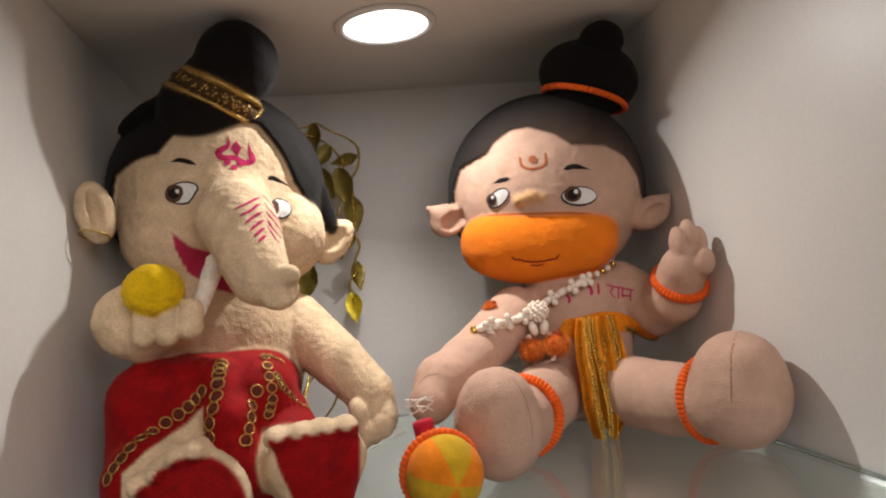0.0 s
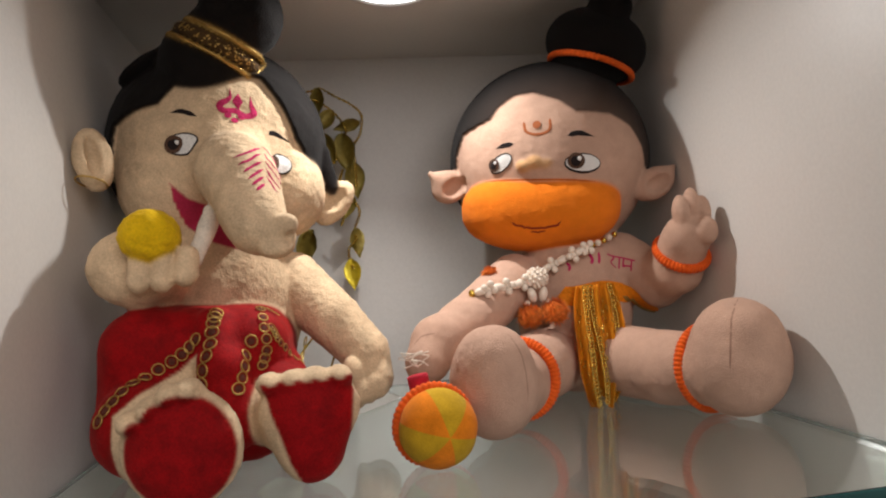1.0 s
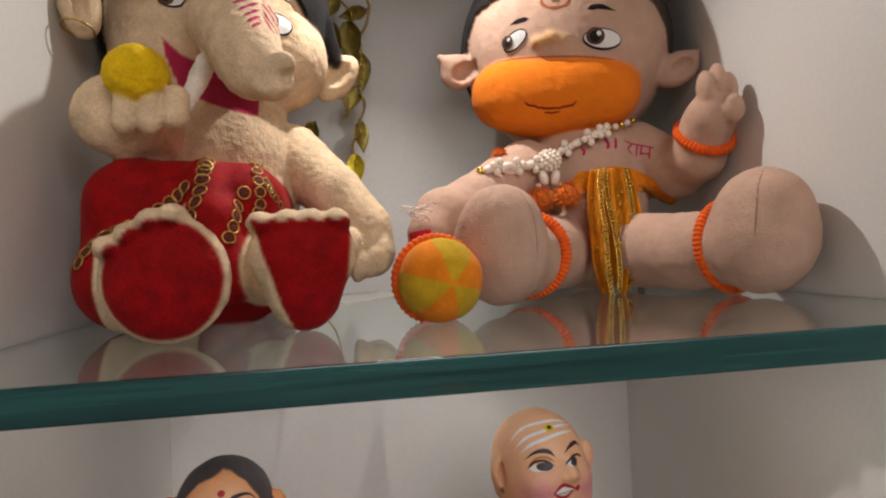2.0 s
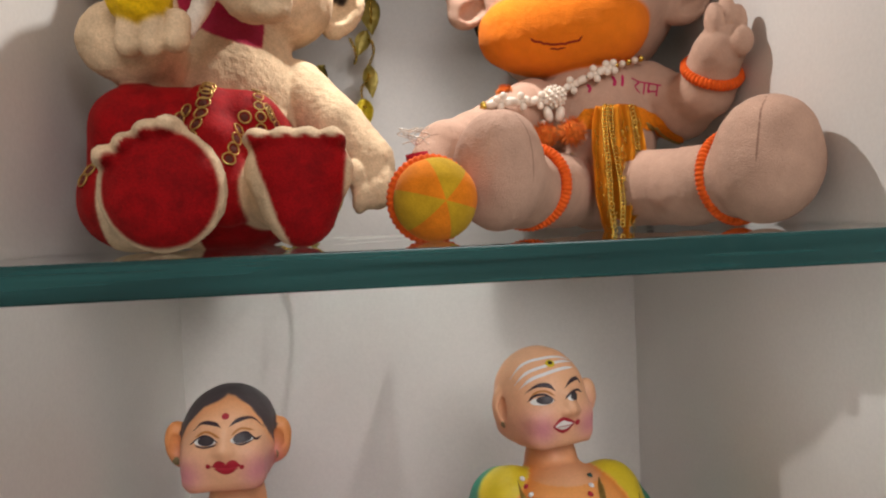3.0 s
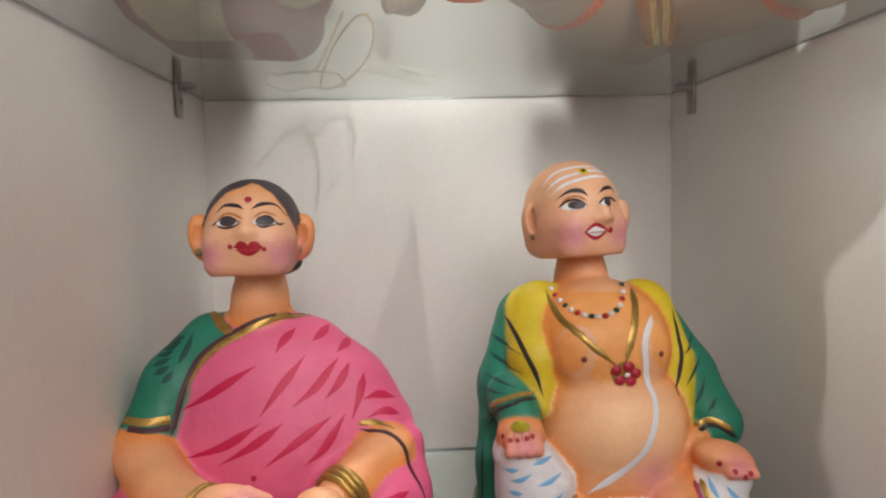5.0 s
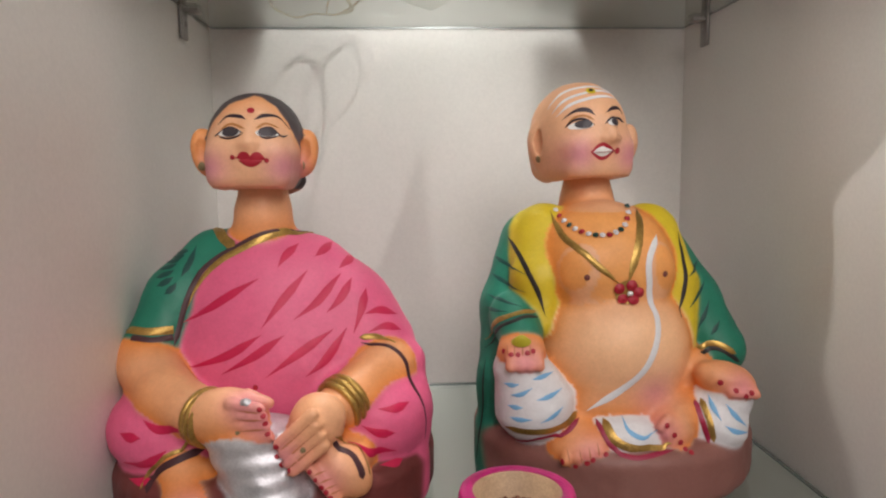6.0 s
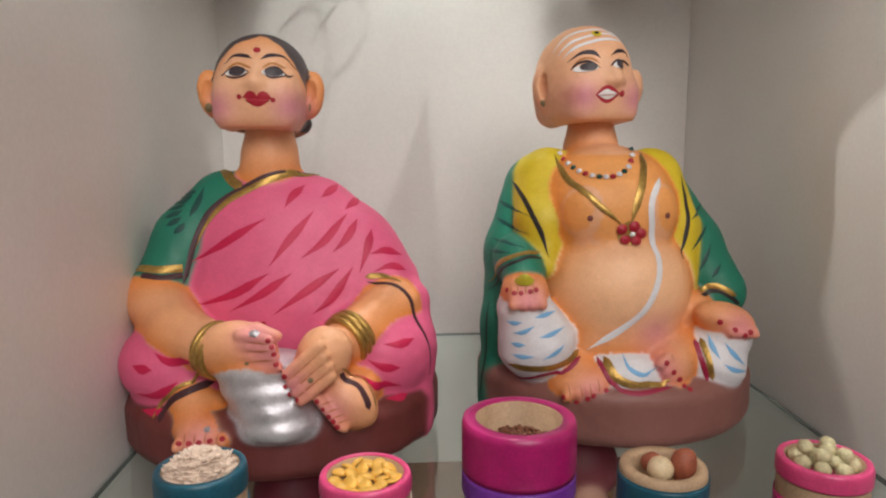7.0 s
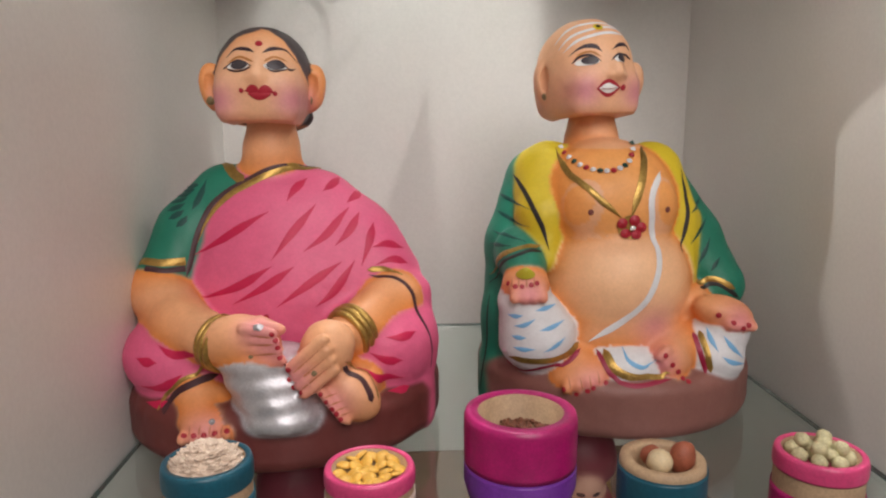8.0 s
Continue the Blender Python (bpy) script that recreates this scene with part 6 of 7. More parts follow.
m.ribbon([(0.1892, 0.5173, 0.0401), (0.2042, 0.4878, 0.0452), (0.2231, 0.4860, 0.0493), (0.2335, 0.4913, 0.0569)], 0.0035, MAROON, ends=(0.1, 0.1), lift=0.001)
m.ribbon([(0.3102, 0.4958, 0.0655), (0.3116, 0.4870, 0.0559), (0.3154, 0.4830, 0.0409)], 0.0036, MAROON, ends=(0.1, 0.1))
m.ribbon([(0.3141, 0.4953, 0.0668), (0.3157, 0.4850, 0.0557), (0.3185, 0.4833, 0.0415)], 0.0040, GILT, slot=1, ends=(0.1, 0.1))
m.ribbon([(0.2481, 0.4883, 0.0576), (0.2529, 0.4758, 0.0478), (0.2671, 0.4738, 0.0425), (0.2882, 0.4756, 0.0451)], 0.0054, GILT, slot=1, ends=(0.1, 0.1), lift=0.001)
m.ribbon([(0.2438, 0.4903, 0.0570), (0.2494, 0.4760, 0.0451), (0.2642, 0.4700, 0.0387), (0.2896, 0.4749, 0.0412)], 0.0034, MAROON, ends=(0.1, 0.1), lift=0.0008)
m.spot((0.2194, 0.4745, 0.0358), 0.0017, CRIMSON)
m.spot((0.2278, 0.4757, 0.0324), 0.0017, CRIMSON)
m.spot((0.2345, 0.4737, 0.0350), 0.0017, CRIMSON)
m.spot((0.2379, 0.4732, 0.0370), 0.0017, CRIMSON)
m.spot((0.2460, 0.4737, 0.0400), 0.0017, CRIMSON)
m.spot((0.2846, 0.4755, 0.0566), 0.0017, CRIMSON)
m.spot((0.2894, 0.4756, 0.0504), 0.0017, CRIMSON)
m.spot((0.2934, 0.4756, 0.0457), 0.0018, CRIMSON)
m.spot((0.2965, 0.4754, 0.0411), 0.0018, CRIMSON)
m.spot((0.2998, 0.4743, 0.0392), 0.0018, CRIMSON)
m.spot((0.1857, 0.4926, 0.1016), 0.0016, CRIMSON)
m.spot((0.1893, 0.4873, 0.1006), 0.0016, CRIMSON)
m.spot((0.1936, 0.4872, 0.1005), 0.0016, CRIMSON)
m.spot((0.1994, 0.4871, 0.1016), 0.0016, CRIMSON)
m.spot((0.2031, 0.4877, 0.1025), 0.0016, CRIMSON)
m.spot((0.3226, 0.4862, 0.0797), 0.0018, CRIMSON)
m.spot((0.3311, 0.4829, 0.0752), 0.0018, CRIMSON)
m.spot((0.3375, 0.4825, 0.0714), 0.0018, CRIMSON)
m.spot((0.3411, 0.4825, 0.0736), 0.0018, CRIMSON)
m.place("clay_doll", (0.268, 0.562, 0.0), "painted bald clay doll with a green and yellow shawl, seated", "clay doll", "clay dolls")

# ---------------- gilt garland behind the elephant doll ----------------
WIRES = (
    ((0.0762, 0.706, 0.6609), (0.0975, 0.712, 0.6614), (0.1086, 0.718, 0.6662), (0.1217, 0.706, 0.655), (0.1378, 0.712, 0.6476), (0.1469, 0.718, 0.6403), (0.1473, 0.706, 0.6288), (0.1444, 0.712, 0.6163), (0.1378, 0.718, 0.6065), (0.138, 0.706, 0.5902)),
    ((0.0761, 0.706, 0.6587), (0.105, 0.712, 0.6516), (0.1207, 0.718, 0.6413), (0.1305, 0.706, 0.6239), (0.1301, 0.712, 0.6169), (0.1235, 0.718, 0.6015), (0.1171, 0.706, 0.5884)),
    ((0.0866, 0.706, 0.655), (0.0995, 0.712, 0.635), (0.1052, 0.718, 0.6165), (0.1098, 0.706, 0.5998), (0.1113, 0.712, 0.5842), (0.1171, 0.718, 0.5725)),
    ((0.1213, 0.706, 0.5705), (0.1261, 0.712, 0.5834)),
    ((0.1177, 0.706, 0.5497), (0.1228, 0.712, 0.5362), (0.1207, 0.718, 0.5286)),
    ((0.138, 0.706, 0.5902), (0.1376, 0.712, 0.566), (0.1326, 0.718, 0.5559), (0.1376, 0.706, 0.5458), (0.1389, 0.712, 0.538), (0.1337, 0.718, 0.5249), (0.1336, 0.706, 0.5129), (0.1267, 0.712, 0.5054), (0.1269, 0.718, 0.4918), (0.1295, 0.706, 0.4857)),
)
LEAVES = ( (0.0989, 0.7120, 0.6249, -15, 0.0242), (0.1071, 0.7120, 0.6504, 10, 0.0264), (0.1331, 0.7120, 0.6280, 70, 0.0231), (0.1306, 0.7120, 0.6000, -8, 0.0352), (0.1128, 0.7120, 0.6053, -30, 0.0308), (0.1364, 0.7120, 0.5728, -5, 0.0308), (0.1337, 0.7120, 0.5116, -8, 0.0253), (0.1293, 0.7120, 0.4804, -6, 0.0264), (0.0872, 0.7120, 0.5082, 25, 0.0341), (0.1290, 0.7120, 0.5464, 20, 0.0220), (0.0882, 0.7120, 0.6438, -20, 0.0220), (0.1119, 0.7120, 0.6317, 40, 0.0242) )


def leaf(at, tilt, length, seed):
    """A stamped foil leaf: ribbed, folded along its midrib, hanging by its stalk."""
    rnd = random.Random(seed)
    bm = bmesh.new()
    rows, cols = 12, 7
    turn = Matrix.Rotation(radians(rnd.uniform(-50, 50)), 3, "Z") @ Matrix.Rotation(radians(rnd.uniform(-12, 12)), 3, "X")
    turn = Matrix.Rotation(radians(tilt), 3, "Y") @ turn
    grid = []
    for i in range(rows + 1):
        u = i / rows
        half = 0.29 * length * math.sin(math.pi * min(1, 0.04 + 0.96 * u) ** 0.75)
        row = []
        for j in range(cols):
            s = 2 * j / (cols - 1) - 1
            z = (0.5 - u) * length - abs(s) * 0.05 * length
            y = 0.10 * length * s * s + 0.018 * length * math.sin(u * 26 - abs(s) * 5) + 0.1 * length * (u - 0.5) ** 2
            row.append(bm.verts.new(turn @ Vector((s * half, -y, z)) + Vector(at)))
        grid.append(row)
    for a, b in zip(grid, grid[1:]):
        for j in range(cols - 1):
            bm.faces.new((a[j], a[j + 1], b[j + 1], b[j]))
    ext = bmesh.ops.solidify(bm, geom=bm.faces[:], thickness=0.0004)
    return bm


def twist(points, radius, n):
    """Two thin wires wound round each other."""
    line = curve_points(points, n)
    bm = None
    for phase in (0, math.pi):
        pts = [q + 0.0011 * np.array((math.cos(0.9 * i + phase), math.sin(0.9 * i + phase), 0.4 * math.sin(1.3 * i))) for i, q in enumerate(line)]
        piece = tube(pts, radius, n, 5)
        bm = piece if bm is None else add_into(bm, piece)
    return bm


garland = holder("leaf_garland", (0.13, 0.712, 0.5), "gilt wire garland with embossed gold foil leaves", "garland")


def local(points, origin):
    return [tuple(np.array(p) - np.array(origin)) for p in points]


GO = (0.13, 0.712, 0.5)
for i, line in enumerate(WIRES):
    part("wire", twist(local(line, GO), 0.00062, 14 * len(line)), BRASS, garland)
part("wire", twist(local([(0.062, 0.7485, 0.672), (0.072, 0.73, 0.668), WIRES[0][0]], GO), 0.0006, 16), BRASS, garland)
for i, (x, y, z, a, length) in enumerate(LEAVES):
    length *= 1.15
    part("foil_leaf", leaf(local([(x, y, z)], GO)[0], a, length, i), FOIL_ORANGE if i == 0 else FOIL_LIT_YELLOW if i == 7 else LEAF_GOLD, garland)
# unseen loop, shaped and placed to cast the loop shadow below the shelf
SHADOW_LOOP = ((0.1005, 0.7035, 0.4297), (0.1068, 0.7035, 0.415), (0.0999, 0.7035, 0.3904), (0.0794, 0.7035, 0.3706), (0.0579, 0.7035, 0.3647), (0.0685, 0.7035, 0.3981), (0.0881, 0.7035, 0.4241))
part("shadow_loop", tube(local(SHADOW_LOOP + (SHADOW_LOOP[0],), GO), 0.0011, 60, 6), BRASS, garland, "unseen loop added to cast a shadow on the back panel")
LOOP = (0.0472, 0.6822)
loop = []
for i in range(46):
    a = i * 0.42
    loop.append((LOOP[0] + (0.034 + 0.0016 * math.sin(3 * a)) * math.cos(a), LOOP[1] + 0.045 * math.sin(a), TOP + 0.0022 + 0.0011 * (i % 5) + 0.02 * max(0, i - 42)))
coil = mesh_ob("wire_coil", twist(loop, 0.0006, 240), BRASS, True)
tagged(coil, "coil of twisted gilt wire lying on the glass", "wire")

# ---------------- things worn by the monkey doll ----------------
def elastic(name, at, axis, r, thick, count, label, squash=1.0):
    n = Vector(axis).normalized()
    u = n.orthogonal().normalized()
    v = n.cross(u)
    m = count * 6
    pts = [np.array(r * (u * math.cos(2 * math.pi * i / m) + v * squash * math.sin(2 * math.pi * i / m))) for i in range(m)]
    ob = mesh_ob(name, tube(pts, thick, closed=True, sides=8, ripple=0.10, count=count), ELASTIC, True)
    ob.location = at
    return tagged(ob, label, "band", "orange elastic bands")


elastic("ankle_band", (0.2325, 0.5075, 0.3955), (-0.066, -0.107, 0.01), 0.0258, 0.0038, 60, "ribbed orange elastic band round the plush ankle")
elastic("ankle_band", (0.3600, 0.4790, 0.3950), (0.030, -0.1, 0.01), 0.0272, 0.0038, 60, "ribbed orange elastic band round the plush ankle")
elastic("wrist_band", (0.3785, 0.5370, 0.4755), (0, -0.018, 0.019), 0.0188, 0.0040, 46, "ribbed orange elastic band round the raised wrist")
elastic("hair_band", (0.3430, 0.5990, 0.6420), (0.32, -0.12, 0.94), 0.0375, 0.0027, 60, "ribbed orange band round the black top knot", 0.95)

NECK = ((0.2131, 0.5496, 0.4561), (0.2281, 0.5500, 0.4590), (0.2484, 0.5585, 0.4600), (0.2671, 0.5690, 0.4641), (0.2815, 0.5700, 0.4728), (0.3012, 0.5640, 0.4814), (0.3144, 0.5640, 0.4862), (0.3287, 0.5690, 0.4905), (0.3460, 0.5820, 0.4965))
necklace = holder("bead_necklace", NECK[3], "ivory flower-bead necklace with orange pompoms on the doll", "necklace")
line = curve_points(local(NECK, NECK[3]), 60)
part("thread", tube([tuple(p) for p in line[::3]], 0.0006, 60, 6), BEAD_WHITE, necklace)


def flower(at, r, seed):
    rnd = random.Random(seed)
    bm = ball(at, (r * 0.55, r * 0.55, r * 0.55), 8, 6)
    roll = rnd.uniform(0, 1.5)
    for k in range(4):
        a = roll + k * math.pi / 2
        add_into(bm, ball((at[0] + r * math.cos(a), at[1] - 0.001, at[2] + r * math.sin(a)), (r * 0.72, r * 0.5, r * 0.72), 10, 6))
    return bm


for k, i in enumerate((6, 12, 18, 30, 36, 42)):
    p = line[i] + np.array((0, -0.004, 0))
    part("flower_bead", flower(tuple(p), 0.0040, k), BEAD_WHITE, necklace)
for k, i in enumerate((3, 9, 15, 21, 27, 33, 39)):
    p = line[i] + np.array((0, -0.003, 0))
    d = line[i + 1] - line[i - 1]
    part("bead", ball(tuple(p), (0.0058, 0.0032, 0.0032), 12, 8, Matrix.Rotation(-math.atan2(d[2], d[0]), 3, "Y")), BEAD_WHITE, necklace)
for i in (45, 48, 51, 54, 57):
    p = line[i] + np.array((0, -0.003, 0))
    part("gold_bead", ball(tuple(p), (0.0026, 0.0026, 0.0026), 12, 8), BRASS if i % 2 else BEAD_WHITE, necklace, "small gilt bead")
part("gold_bead", ball(tuple(line[0] + np.array((-0.001, -0.002, 0))), (0.0028, 0.0028, 0.0035), 12, 8), BRASS, necklace, "small gilt bead")
bm = ball((0.0005, -0.008, 0.000), (0.0080, 0.0065, 0.0074), 18, 12)
for i in range(60):
    z = 1 - 2 * (i + 0.5) / 60
    a = i * 2.39996
    q = math.sqrt(1 - z * z)
    add_into(bm, ball((0.0005 + 0.0083 * q * math.cos(a), -0.008 + 0.0068 * q * math.sin(a), 0.0077 * z), (0.0015, 0.0015, 0.0015), 8, 6))
part("charm", bm, BEAD_WHITE, necklace, "knobbly white charm")
for s in (-1, 1):
    part("drop_bead", ball((0.0045 * s - 0.0005, -0.010, -0.013), (0.0036, 0.0036, 0.0062), 12, 8, Matrix.Rotation(0.25 * s, 3, "Y")), BEAD_WHITE, necklace)
    part("drop_bead", ball((0.0085 * s - 0.001, -0.011, -0.0195), (0.0024, 0.0024, 0.0026), 10, 8), BEAD_WHITE, necklace)


def pompom(at, r, seed):
    rnd = random.Random(seed)
    bm = ball(at, (r * 0.7, r * 0.7, r * 0.7), 14, 10)
    for _ in range(700):
        d = Vector((rnd.gauss(0, 1), rnd.gauss(0, 1), rnd.gauss(0, 1))).normalized()
        s = d.orthogonal().normalized() * 0.0005
        base = Vector(at) + d * r * 0.62
        tip = Vector(at) + d * r * rnd.uniform(0.9, 1.1) + Vector((rnd.gauss(0, 1), rnd.gauss(0, 1), rnd.gauss(0, 1))) * 0.0006
        q = [bm.verts.new(base - s), bm.verts.new(base + s), bm.verts.new(tip)]
        bm.faces.new(q)
    return bm


for k, (p, r) in enumerate((((-0.0090, -0.013, -0.0290), 0.0110), ((0.0110, -0.015, -0.0270), 0.0120), ((-0.034, 0.004, 0.006), 0.0070))):
    part("pompom", pompom(p, r, k), POMPOM, necklace, "fluffy orange pompom", False)

# pleated loincloth
CO = (0.3115, 0.556, 0.453)
cloth = holder("loincloth", CO, "orange pleated loincloth edged with gold sequin braid", "cloth")


def drape(u, v):
    """u across, v down."""
    half = np.interp(v, (0, 0.12, 0.35, 0.75, 0.92, 1), (0.0155, 0.0185, 0.0205, 0.0185, 0.0135, 0.0095))
    x = (2 * u - 1) * half + np.interp(v, (0, 0.5, 1), (0, -0.003, -0.006))
    z = -0.0900 * v + 0.0025 - 0.0045 * v ** 6 * (math.sin(u * 11) + 0.5 * math.sin(u * 29))
    y = np.interp(v, (0, 0.2, 0.45, 0.75, 1), (-0.002, -0.006, -0.013, -0.016, -0.016)) - 0.0042 * math.cos(u * 8 * math.pi + 1.2 * v) * (0.45 + 0.7 * v) - 0.004 * math.sin(u * math.pi)
    return Vector((x, y, z))


bm = bmesh.new()
rows = [[bm.verts.new(drape(i / 36, j / 30)) for i in range(37)] for j in range(31)]
for a, b in zip(rows, rows[1:]):
    for i in range(36):
        bm.faces.new((a[i], a[i + 1], b[i + 1], b[i]))
bmesh.ops.solidify(bm, geom=bm.faces[:], thickness=0.0012)
part("panel", bm, CLOTH_ORANGE, cloth)
for u0, u1 in ((0.20, 0.26), (0.34, 0.50), (0.86, 0.84)):
    for j in range(32):
        v = (j + 0.5) / 32
        c = drape(u0 + (u1 - u0) * v, v) + Vector((0, -0.0022, 0))
        ringp = [np.array(c + Vector((0.0018 * math.cos(k * math.pi / 5), -0.0004 * (k % 2), 0.0016 * math.sin(k * math.pi / 5)))) for k in range(10)]
        part("sequin_ring", tube(ringp, 0.0005, closed=True, sides=5), BRASS, cloth)
bm = None
for j in range(110):
    q = random.Random(j)
    a = drape(q.uniform(0.05, 0.95), q.uniform(0.1, 0.98)) + Vector((0, -0.0022, 0))
    piece = tube([tuple(a), tuple(a + Vector((q.uniform(-0.002, 0.002), -0.001, -0.002))), tuple(a + Vector((q.uniform(-0.003, 0.003), -0.0002, -0.005)))], 0.0003, 6, 4)
    bm = piece if bm is None else add_into(bm, piece)
part("loose_thread", bm, BRASS, cloth, "loose gold threads")

# ---------------- stuffed mace, card ----------------
MC = (0.1625, 0.4270, TOP + 0.0222)
mace = holder("toy_mace", MC, "stuffed orange and yellow toy mace head with orange trim", "toy mace")
axis = Vector((-0.14, 0.95, 0.06)).normalized()
up = axis.orthogonal().normalized()
side = axis.cross(up)
gores = [bmesh.new(), bmesh.new()]
NG, RB = 6, 0.0222
for gi in range(NG):
    bm = gores[gi % 2]
    rows = []
    for i in range(15):
        th = math.pi * (0.001 + 0.93 * i / 14)
        row = []
        for j in range(7):
            ph = 2 * math.pi * (gi + j / 6) / NG
            puff = 1 + 0.018 * math.sin(math.pi * j / 6) * math.sin(th)
            row.append(bm.verts.new(RB * puff * (-axis * math.cos(th) + math.sin(th) * (up * math.cos(ph) + side * math.sin(ph)))))
        rows.append(row)
    for a, b in zip(rows, rows[1:]):
        for j in range(6):
            bm.faces.new((a[j], a[j + 1], b[j + 1], b[j]))
for bm, mat in zip(gores, (FELT_ORANGE, FELT_YELLOW)):
    bmesh.ops.recalc_face_normals(bm, faces=bm.faces[:])
    part("gore", bm, mat, mace)
ring_pts = [np.array(axis * 0.0085 + 0.0214 * (up * math.cos(2 * math.pi * i / 168) + side * math.sin(2 * math.pi * i / 168))) for i in range(168)]
part("trim", tube(ring_pts, 0.0033, closed=True, sides=8, ripple=0.12, count=44), ELASTIC, mace, "ribbed orange trim")
hand_end = axis * 0.022 + Vector((-0.004, 0, 0.026))
part("stem", tube([tuple(axis * 0.018), tuple(axis * 0.022 + Vector((-0.002, 0, 0.014))), tuple(hand_end)], 0.0065, 12, 12), FELT_RED, mace, "red stub handle")
bm = None
for k in range(6):
    q = random.Random(k + 5)
    pts = [hand_end + Vector((q.uniform(-0.004, 0.004), q.uniform(-0.003, 0.003), 0.005)) for _ in range(4)]
    pts = [tuple(p + Vector((q.uniform(-0.007, 0.007), 0, 0.003 * i))) for i, p in enumerate(pts)]
    piece = tube(pts, 0.00035, 24, 4)
    bm = piece if bm is None else add_into(bm, piece)
part("clear_thread", bm, BEAD_WHITE, mace, "loose pale nylon thread")

card = bmesh.new()
low = [card.verts.new(p) for p in ((0.1120, 0.5880, TOP + 0.0012), (0.1635, 0.6645, TOP + 0.0012), (0.1500, 0.7000, TOP + 0.0030), (0.0960, 0.6300, TOP + 0.0030))]
card.faces.new(low)
bmesh.ops.solidify(card, geom=card.faces[:], thickness=-0.0008)
tagged(mesh_ob("paper_card", card, CARD), "small blank white card lying on the glass", "card")

# ---------------- turned wooden measuring cups ----------------
def cup(at, r, h, bands, label, depth=0.014, bulge=0.0, inner=0.8, foot=1.0):
    """A small turned cup with lacquered bands: (from, to, material) in parts of its height."""
    ob = holder("wooden_cup", at, label, "cup", "wooden cups")

    def outer(t):
        return r * (1 + bulge * math.sin(math.pi * t)) * np.interp(t, (0, 0.06, 0.94, 1), (0.95, 1.0, 1.0, 0.975)) * np.interp(t, (0, 0.3), (foot, 1.0))
    prof = [(0.0001, 0.0)] + [(outer(t) - 0.0005, t * h) for t in np.linspace(0, 1, 20)] + [(r * inner + 0.0012, h), (r * inner, h - 0.001), (r * inner * 0.97, h - depth), (0.0001, h - depth)]
    part("body", lathe(prof, 56), TURNED, ob, "bare turned wood")
    for a, b, mat in bands:
        ts = np.linspace(a, b, 10)
        ring = [(outer(t) + 0.0003 - 0.0002 * (i in (0, 9)), t * h) for i, t in enumerate(ts)]
        if b >= 1:
            ring += [(r * 0.95, h + 0.0004), (r * inner + 0.0008, h + 0.0003), (r * inner + 0.0008, h - 0.0005)]
        ring += [(outer(ts[0]) - 0.0015, a * h)] if b < 1 else [(r * inner + 0.002, h - 0.001), (outer(ts[0]) - 0.0015, a * h)]
        bm = lathe(ring + [ring[0]], 56)
        part("lacquer_band", bm, mat, ob)
    return ob


def seat(bm, material, name, label, category, group):
    return tagged(mesh_ob(name, bm, material, True), label, category, group)


cup((0.0260, 0.370, 0), 0.0208, 0.0480, ((0.78, 1, TEAL), (0.0, 0.66, TEAL)), "teal lacquered wooden cup heaped with rice flakes")
cup((0.1020, 0.370, 0), 0.0215, 0.0425, ((0.82, 1, PINK), (0.0, 0.74, IVORY)), "pink and cream lacquered wooden cup of split lentils", 0.0055)
cup((0.1795, 0.402, 0), 0.0295, 0.0545, ((0.5, 1, MAGENTA), (0.14, 0.5, VIOLET), (0, 0.14, TEAL)), "large magenta and violet wooden cup of mustard seeds", 0.016, 0.0, 0.74, 0.84)
cup((0.2440, 0.370, 0), 0.0210, 0.0425, ((0.45, 0.93, TEAL), (0.0, 0.42, TEAL)), "teal wooden cup with bare rim holding nuts", 0.010, 0.0, 0.68)
cup((0.3230, 0.370, 0), 0.0210, 0.0435, ((0.80, 1, PINK), (0.0, 0.58, MAGENTA)), "pink lacquered wooden cup full of dried peas", 0.012)

# rice flakes: too many to count
rnd = random.Random(3)
bm = bmesh.new()
for i in range(420):
    a, q = rnd.uniform(0, 6.283), math.sqrt(rnd.uniform(0, 1))
    c = Vector((0.0260 + 0.0155 * q * math.cos(a), 0.370 + 0.0155 * q * math.sin(a), 0.0440 + 0.0105 * (1 - q * q) + rnd.uniform(-0.0006, 0.0006)))
    turn = Euler((rnd.uniform(-0.25, 0.25), rnd.uniform(-0.25, 0.25), rnd.uniform(0, 6.28))).to_matrix()
    ln, wd = rnd.uniform(0.0036, 0.0058), rnd.uniform(0.0018, 0.0028)
    top, bot = [], []
    for k in range(8):
        b = 2 * math.pi * k / 8
        v = Vector((ln * math.cos(b), wd * math.sin(b), 0.0006 * math.cos(2 * b)))
        top.append(bm.verts.new(c + turn @ (v * 0.93 + Vector((0, 0, 0.0005)))))
        bot.append(bm.verts.new(c + turn @ v))
    bm.faces.new(top)
    for k in range(8):
        bm.faces.new((bot[k], bot[(k + 1) % 8], top[(k + 1) % 8], top[k]))
    bm.faces.new(bot[::-1])
tagged(mesh_ob("rice_flakes", bm, FLAKE), "heap of pale flattened rice flakes in a cup", "rice flakes", "", "stuff")

bm = bmesh.new()
for i in range(320):
    a, q = rnd.uniform(0, 6.283), math.sqrt(rnd.uniform(0, 1))
    add = bmesh.ops.create_icosphere(bm, subdivisions=1, radius=rnd.uniform(0.0009, 0.0015), matrix=Matrix.Translation((0.1795 + 0.0200 * q * math.cos(a), 0.402 + 0.0200 * q * math.sin(a), 0.0395 + 0.0035 * (1 - q) + rnd.uniform(0, 0.0015))))
tagged(mesh_ob("mustard_seeds", bm, SEED, True), "layer of dark reddish mustard seeds in a cup", "seeds", "", "stuff")

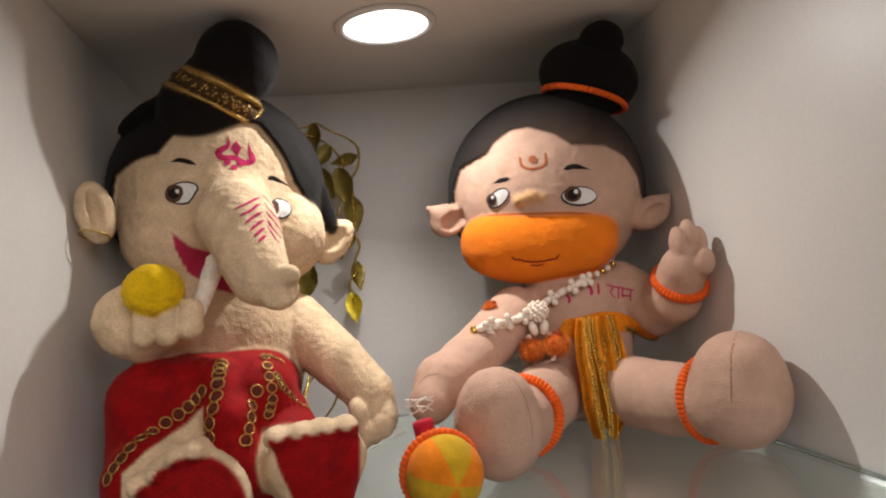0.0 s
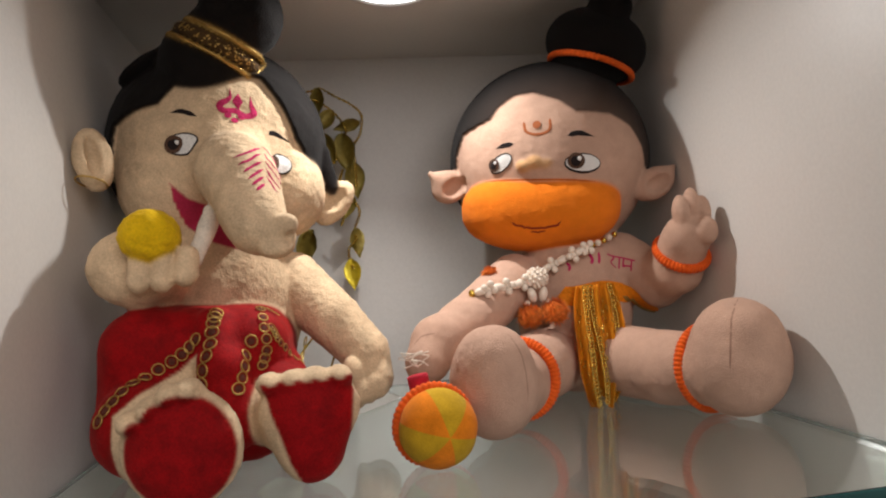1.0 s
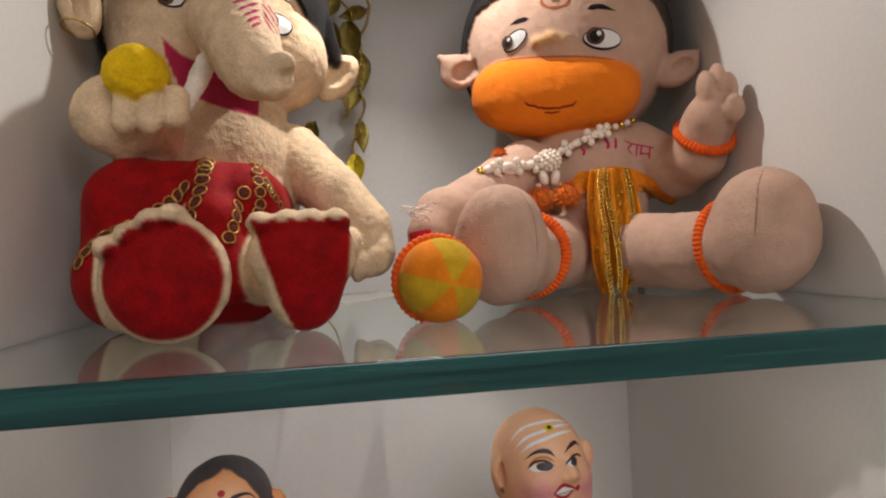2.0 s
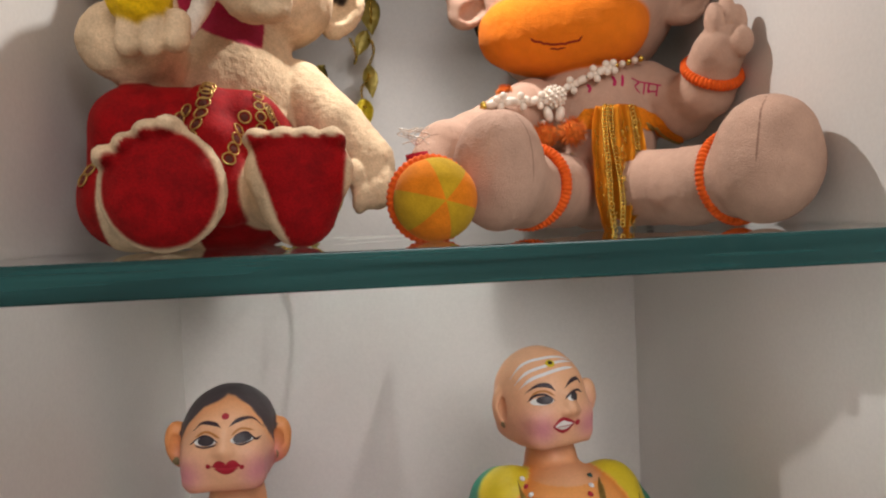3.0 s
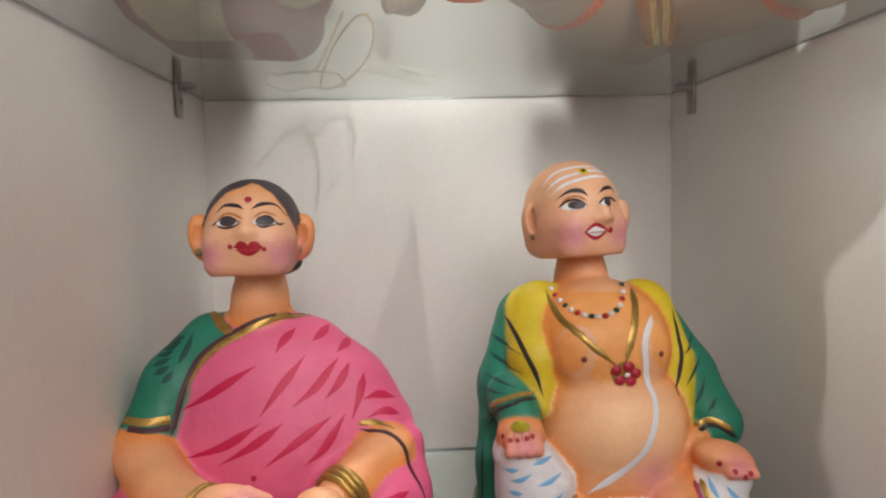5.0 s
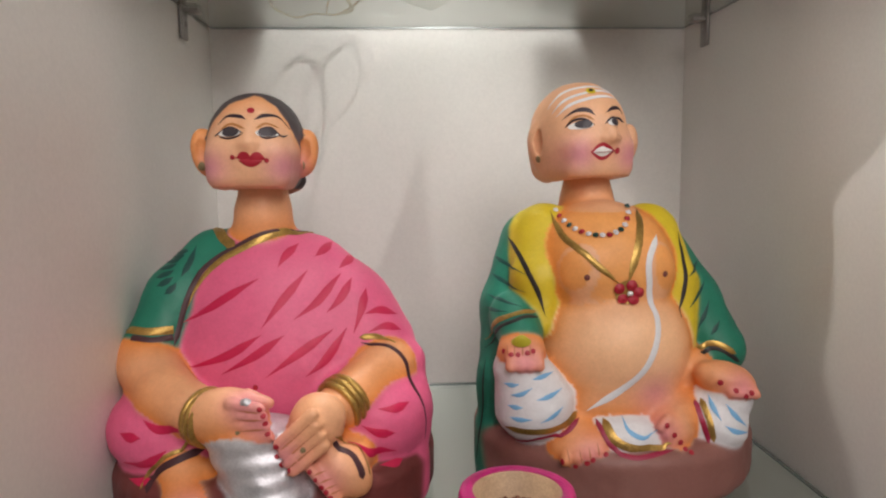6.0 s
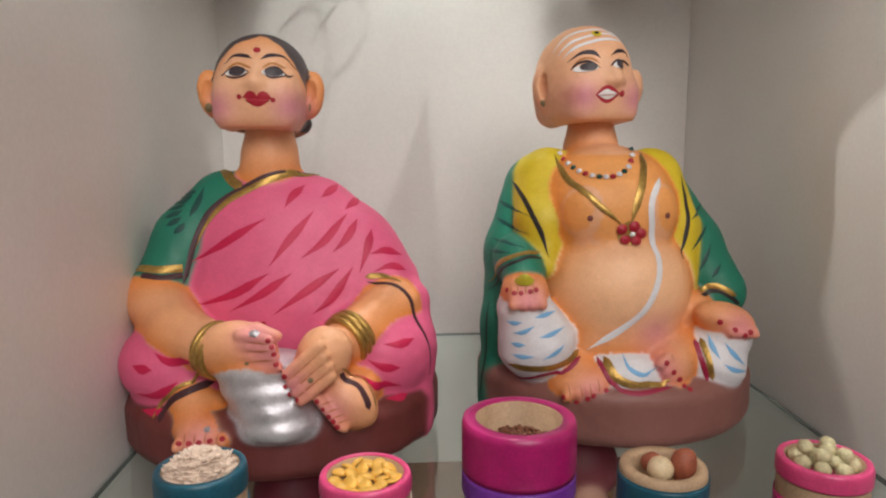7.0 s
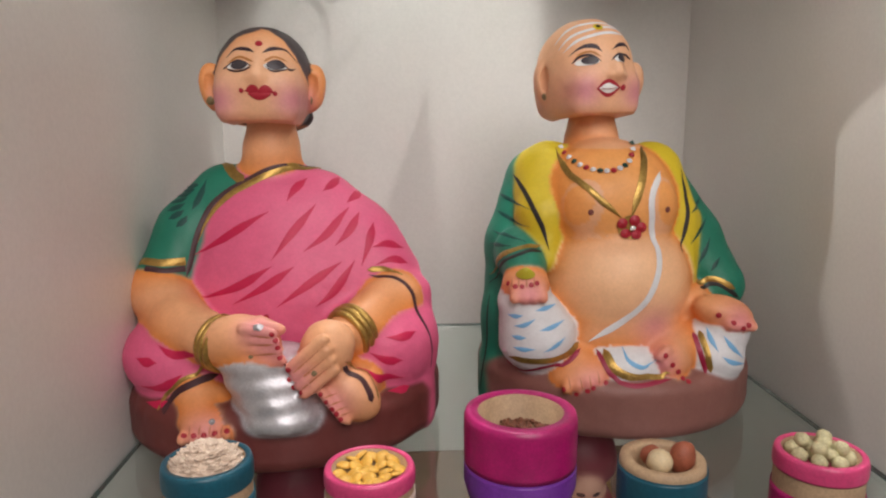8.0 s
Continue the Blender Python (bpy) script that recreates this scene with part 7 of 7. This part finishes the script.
# split lentils: flat halves, one by one
half_bm = bmesh.new()
bmesh.ops.create_uvsphere(half_bm, u_segments=14, v_segments=8, radius=1)
for v in half_bm.verts:
    v.co = Vector((v.co.x * 0.0044, v.co.y * 0.0038, v.co.z * (0.0021 if v.co.z > 0 else 0.0004)))
lentil = seat(half_bm, DAL, "split_lentil", "yellow split lentil in the pink cup", "lentil", "split lentils")
spots = []
tries = 0
while len(spots) < 56 and tries < 4000:
    tries += 1
    a, q = rnd.uniform(0, 6.283), math.sqrt(rnd.uniform(0, 1)) * 0.0150
    c = Vector((0.1020 + q * math.cos(a), 0.370 + q * math.sin(a), 0))
    layer = 0 if len(spots) < 26 else 1 if len(spots) < 45 else 2
    if layer and q > 0.0150 - 0.0035 * layer:
        continue
    if all((c.xy - s.xy).length > (0.0050 if layer == 0 else 0.0045) or abs(l - layer) > 0 for s, l in spots):
        c.z = 0.0398 + 0.0034 * layer
        spots.append((c, layer))
for i, (c, layer) in enumerate(spots):
    mt = Matrix.LocRotScale(c, Euler((rnd.uniform(-0.6, 0.6), rnd.uniform(-0.6, 0.6), rnd.uniform(0, 6.28))), None)
    if i == 0:
        lentil.matrix_basis = mt
    else:
        copy_thing(lentil, mt)

pea = seat(ball((0, 0, 0), (0.0037, 0.0037, 0.0036), 18, 12, None, 0.16, 2.0), PEA, "dried_pea", "pale green wrinkled dried pea", "pea", "dried peas")
first = True
for k, (n, rad, z, off) in enumerate(((8, 0.0122, 0.0425, 0.2), (4, 0.0055, 0.0430, 0.5), (4, 0.0085, 0.0472, 0.9), (1, 0.0012, 0.0478, 0.0))):
    for i in range(n):
        a = off + 2 * math.pi * i / n
        mt = Matrix.LocRotScale((0.3230 + rad * math.cos(a), 0.370 + rad * math.sin(a), z + rnd.uniform(-0.0006, 0.0006)), Euler([rnd.uniform(0, 6) for _ in range(3)]), None)
        if first:
            pea.matrix_basis = mt
            first = False
        else:
            copy_thing(pea, mt)

seat(ball((0.2410, 0.3655, 0.0425), (0.0061, 0.0060, 0.0060), 20, 14, None, 0.08, 1.0), CHICKPEA, "soy_bean", "round cream bean in the teal cup", "bean", "nuts")
seat(ball((0.2520, 0.3660, 0.0440), (0.0062, 0.0058, 0.0085), 20, 14, Matrix.Rotation(0.25, 3, "Y"), 0.10, 3.0), PEANUT, "peanut", "reddish brown peanut kernel in the teal cup", "nut", "nuts")
seat(ball((0.2400, 0.3740, 0.0415), (0.0055, 0.0050, 0.0050), 16, 10, None, 0.10, 5.0), PEANUT, "peanut", "reddish brown peanut kernel in the teal cup", "nut", "nuts")

# ---------------- figures on the board below the lower glass ----------------
def veiled_figure(x, y, z):
    f = Form(0.003)
    f.limb([(x, y + 0.01, LOW + 0.036, 0.040), (x, y, z - 0.035, 0.028)], (0.25, 0.012, 0.03))
    f.egg((x, y, z - 0.006), (0.018, 0.024, 0.024), (0.70, 0.36, 0.27))
    f.egg((x, y + 0.008, z + 0.006), (0.029, 0.029, 0.033), (0.18, 0.01, 0.03), None, 0.002, lambda p: np.maximum(p[..., 1] - (y + 0.002), p[..., 2] - (z - 0.004)))
    d = Doll([f], [CLAY, GOLD])
    for s in (-1, 1):
        d.ribbon([(x + 0.030 * s, y + 0.003, z + 0.012), (x + 0.031 * s, y - 0.002, z - 0.03), (x + 0.040 * s, y - 0.02, z - 0.055)], 0.012, GILT, 1)
        d.spot((x + 0.007 * s, y - 0.026, z - 0.009), 0.0035, LINER, squash=0.5)
    for k in range(9):
        d.spot((x - 0.03 + 0.0075 * k, y - 0.04, z - 0.035 - 0.006 * (k % 3)), 0.005, GILT, 1, dome=2)
    return d.place("clay_doll", (x, y, LOW), "clay figure in a maroon and gold veil under the glass", "clay doll", "clay dolls")


veiled_figure(0.252, 0.548, -0.066)
veiled_figure(0.036, 0.530, -0.072)
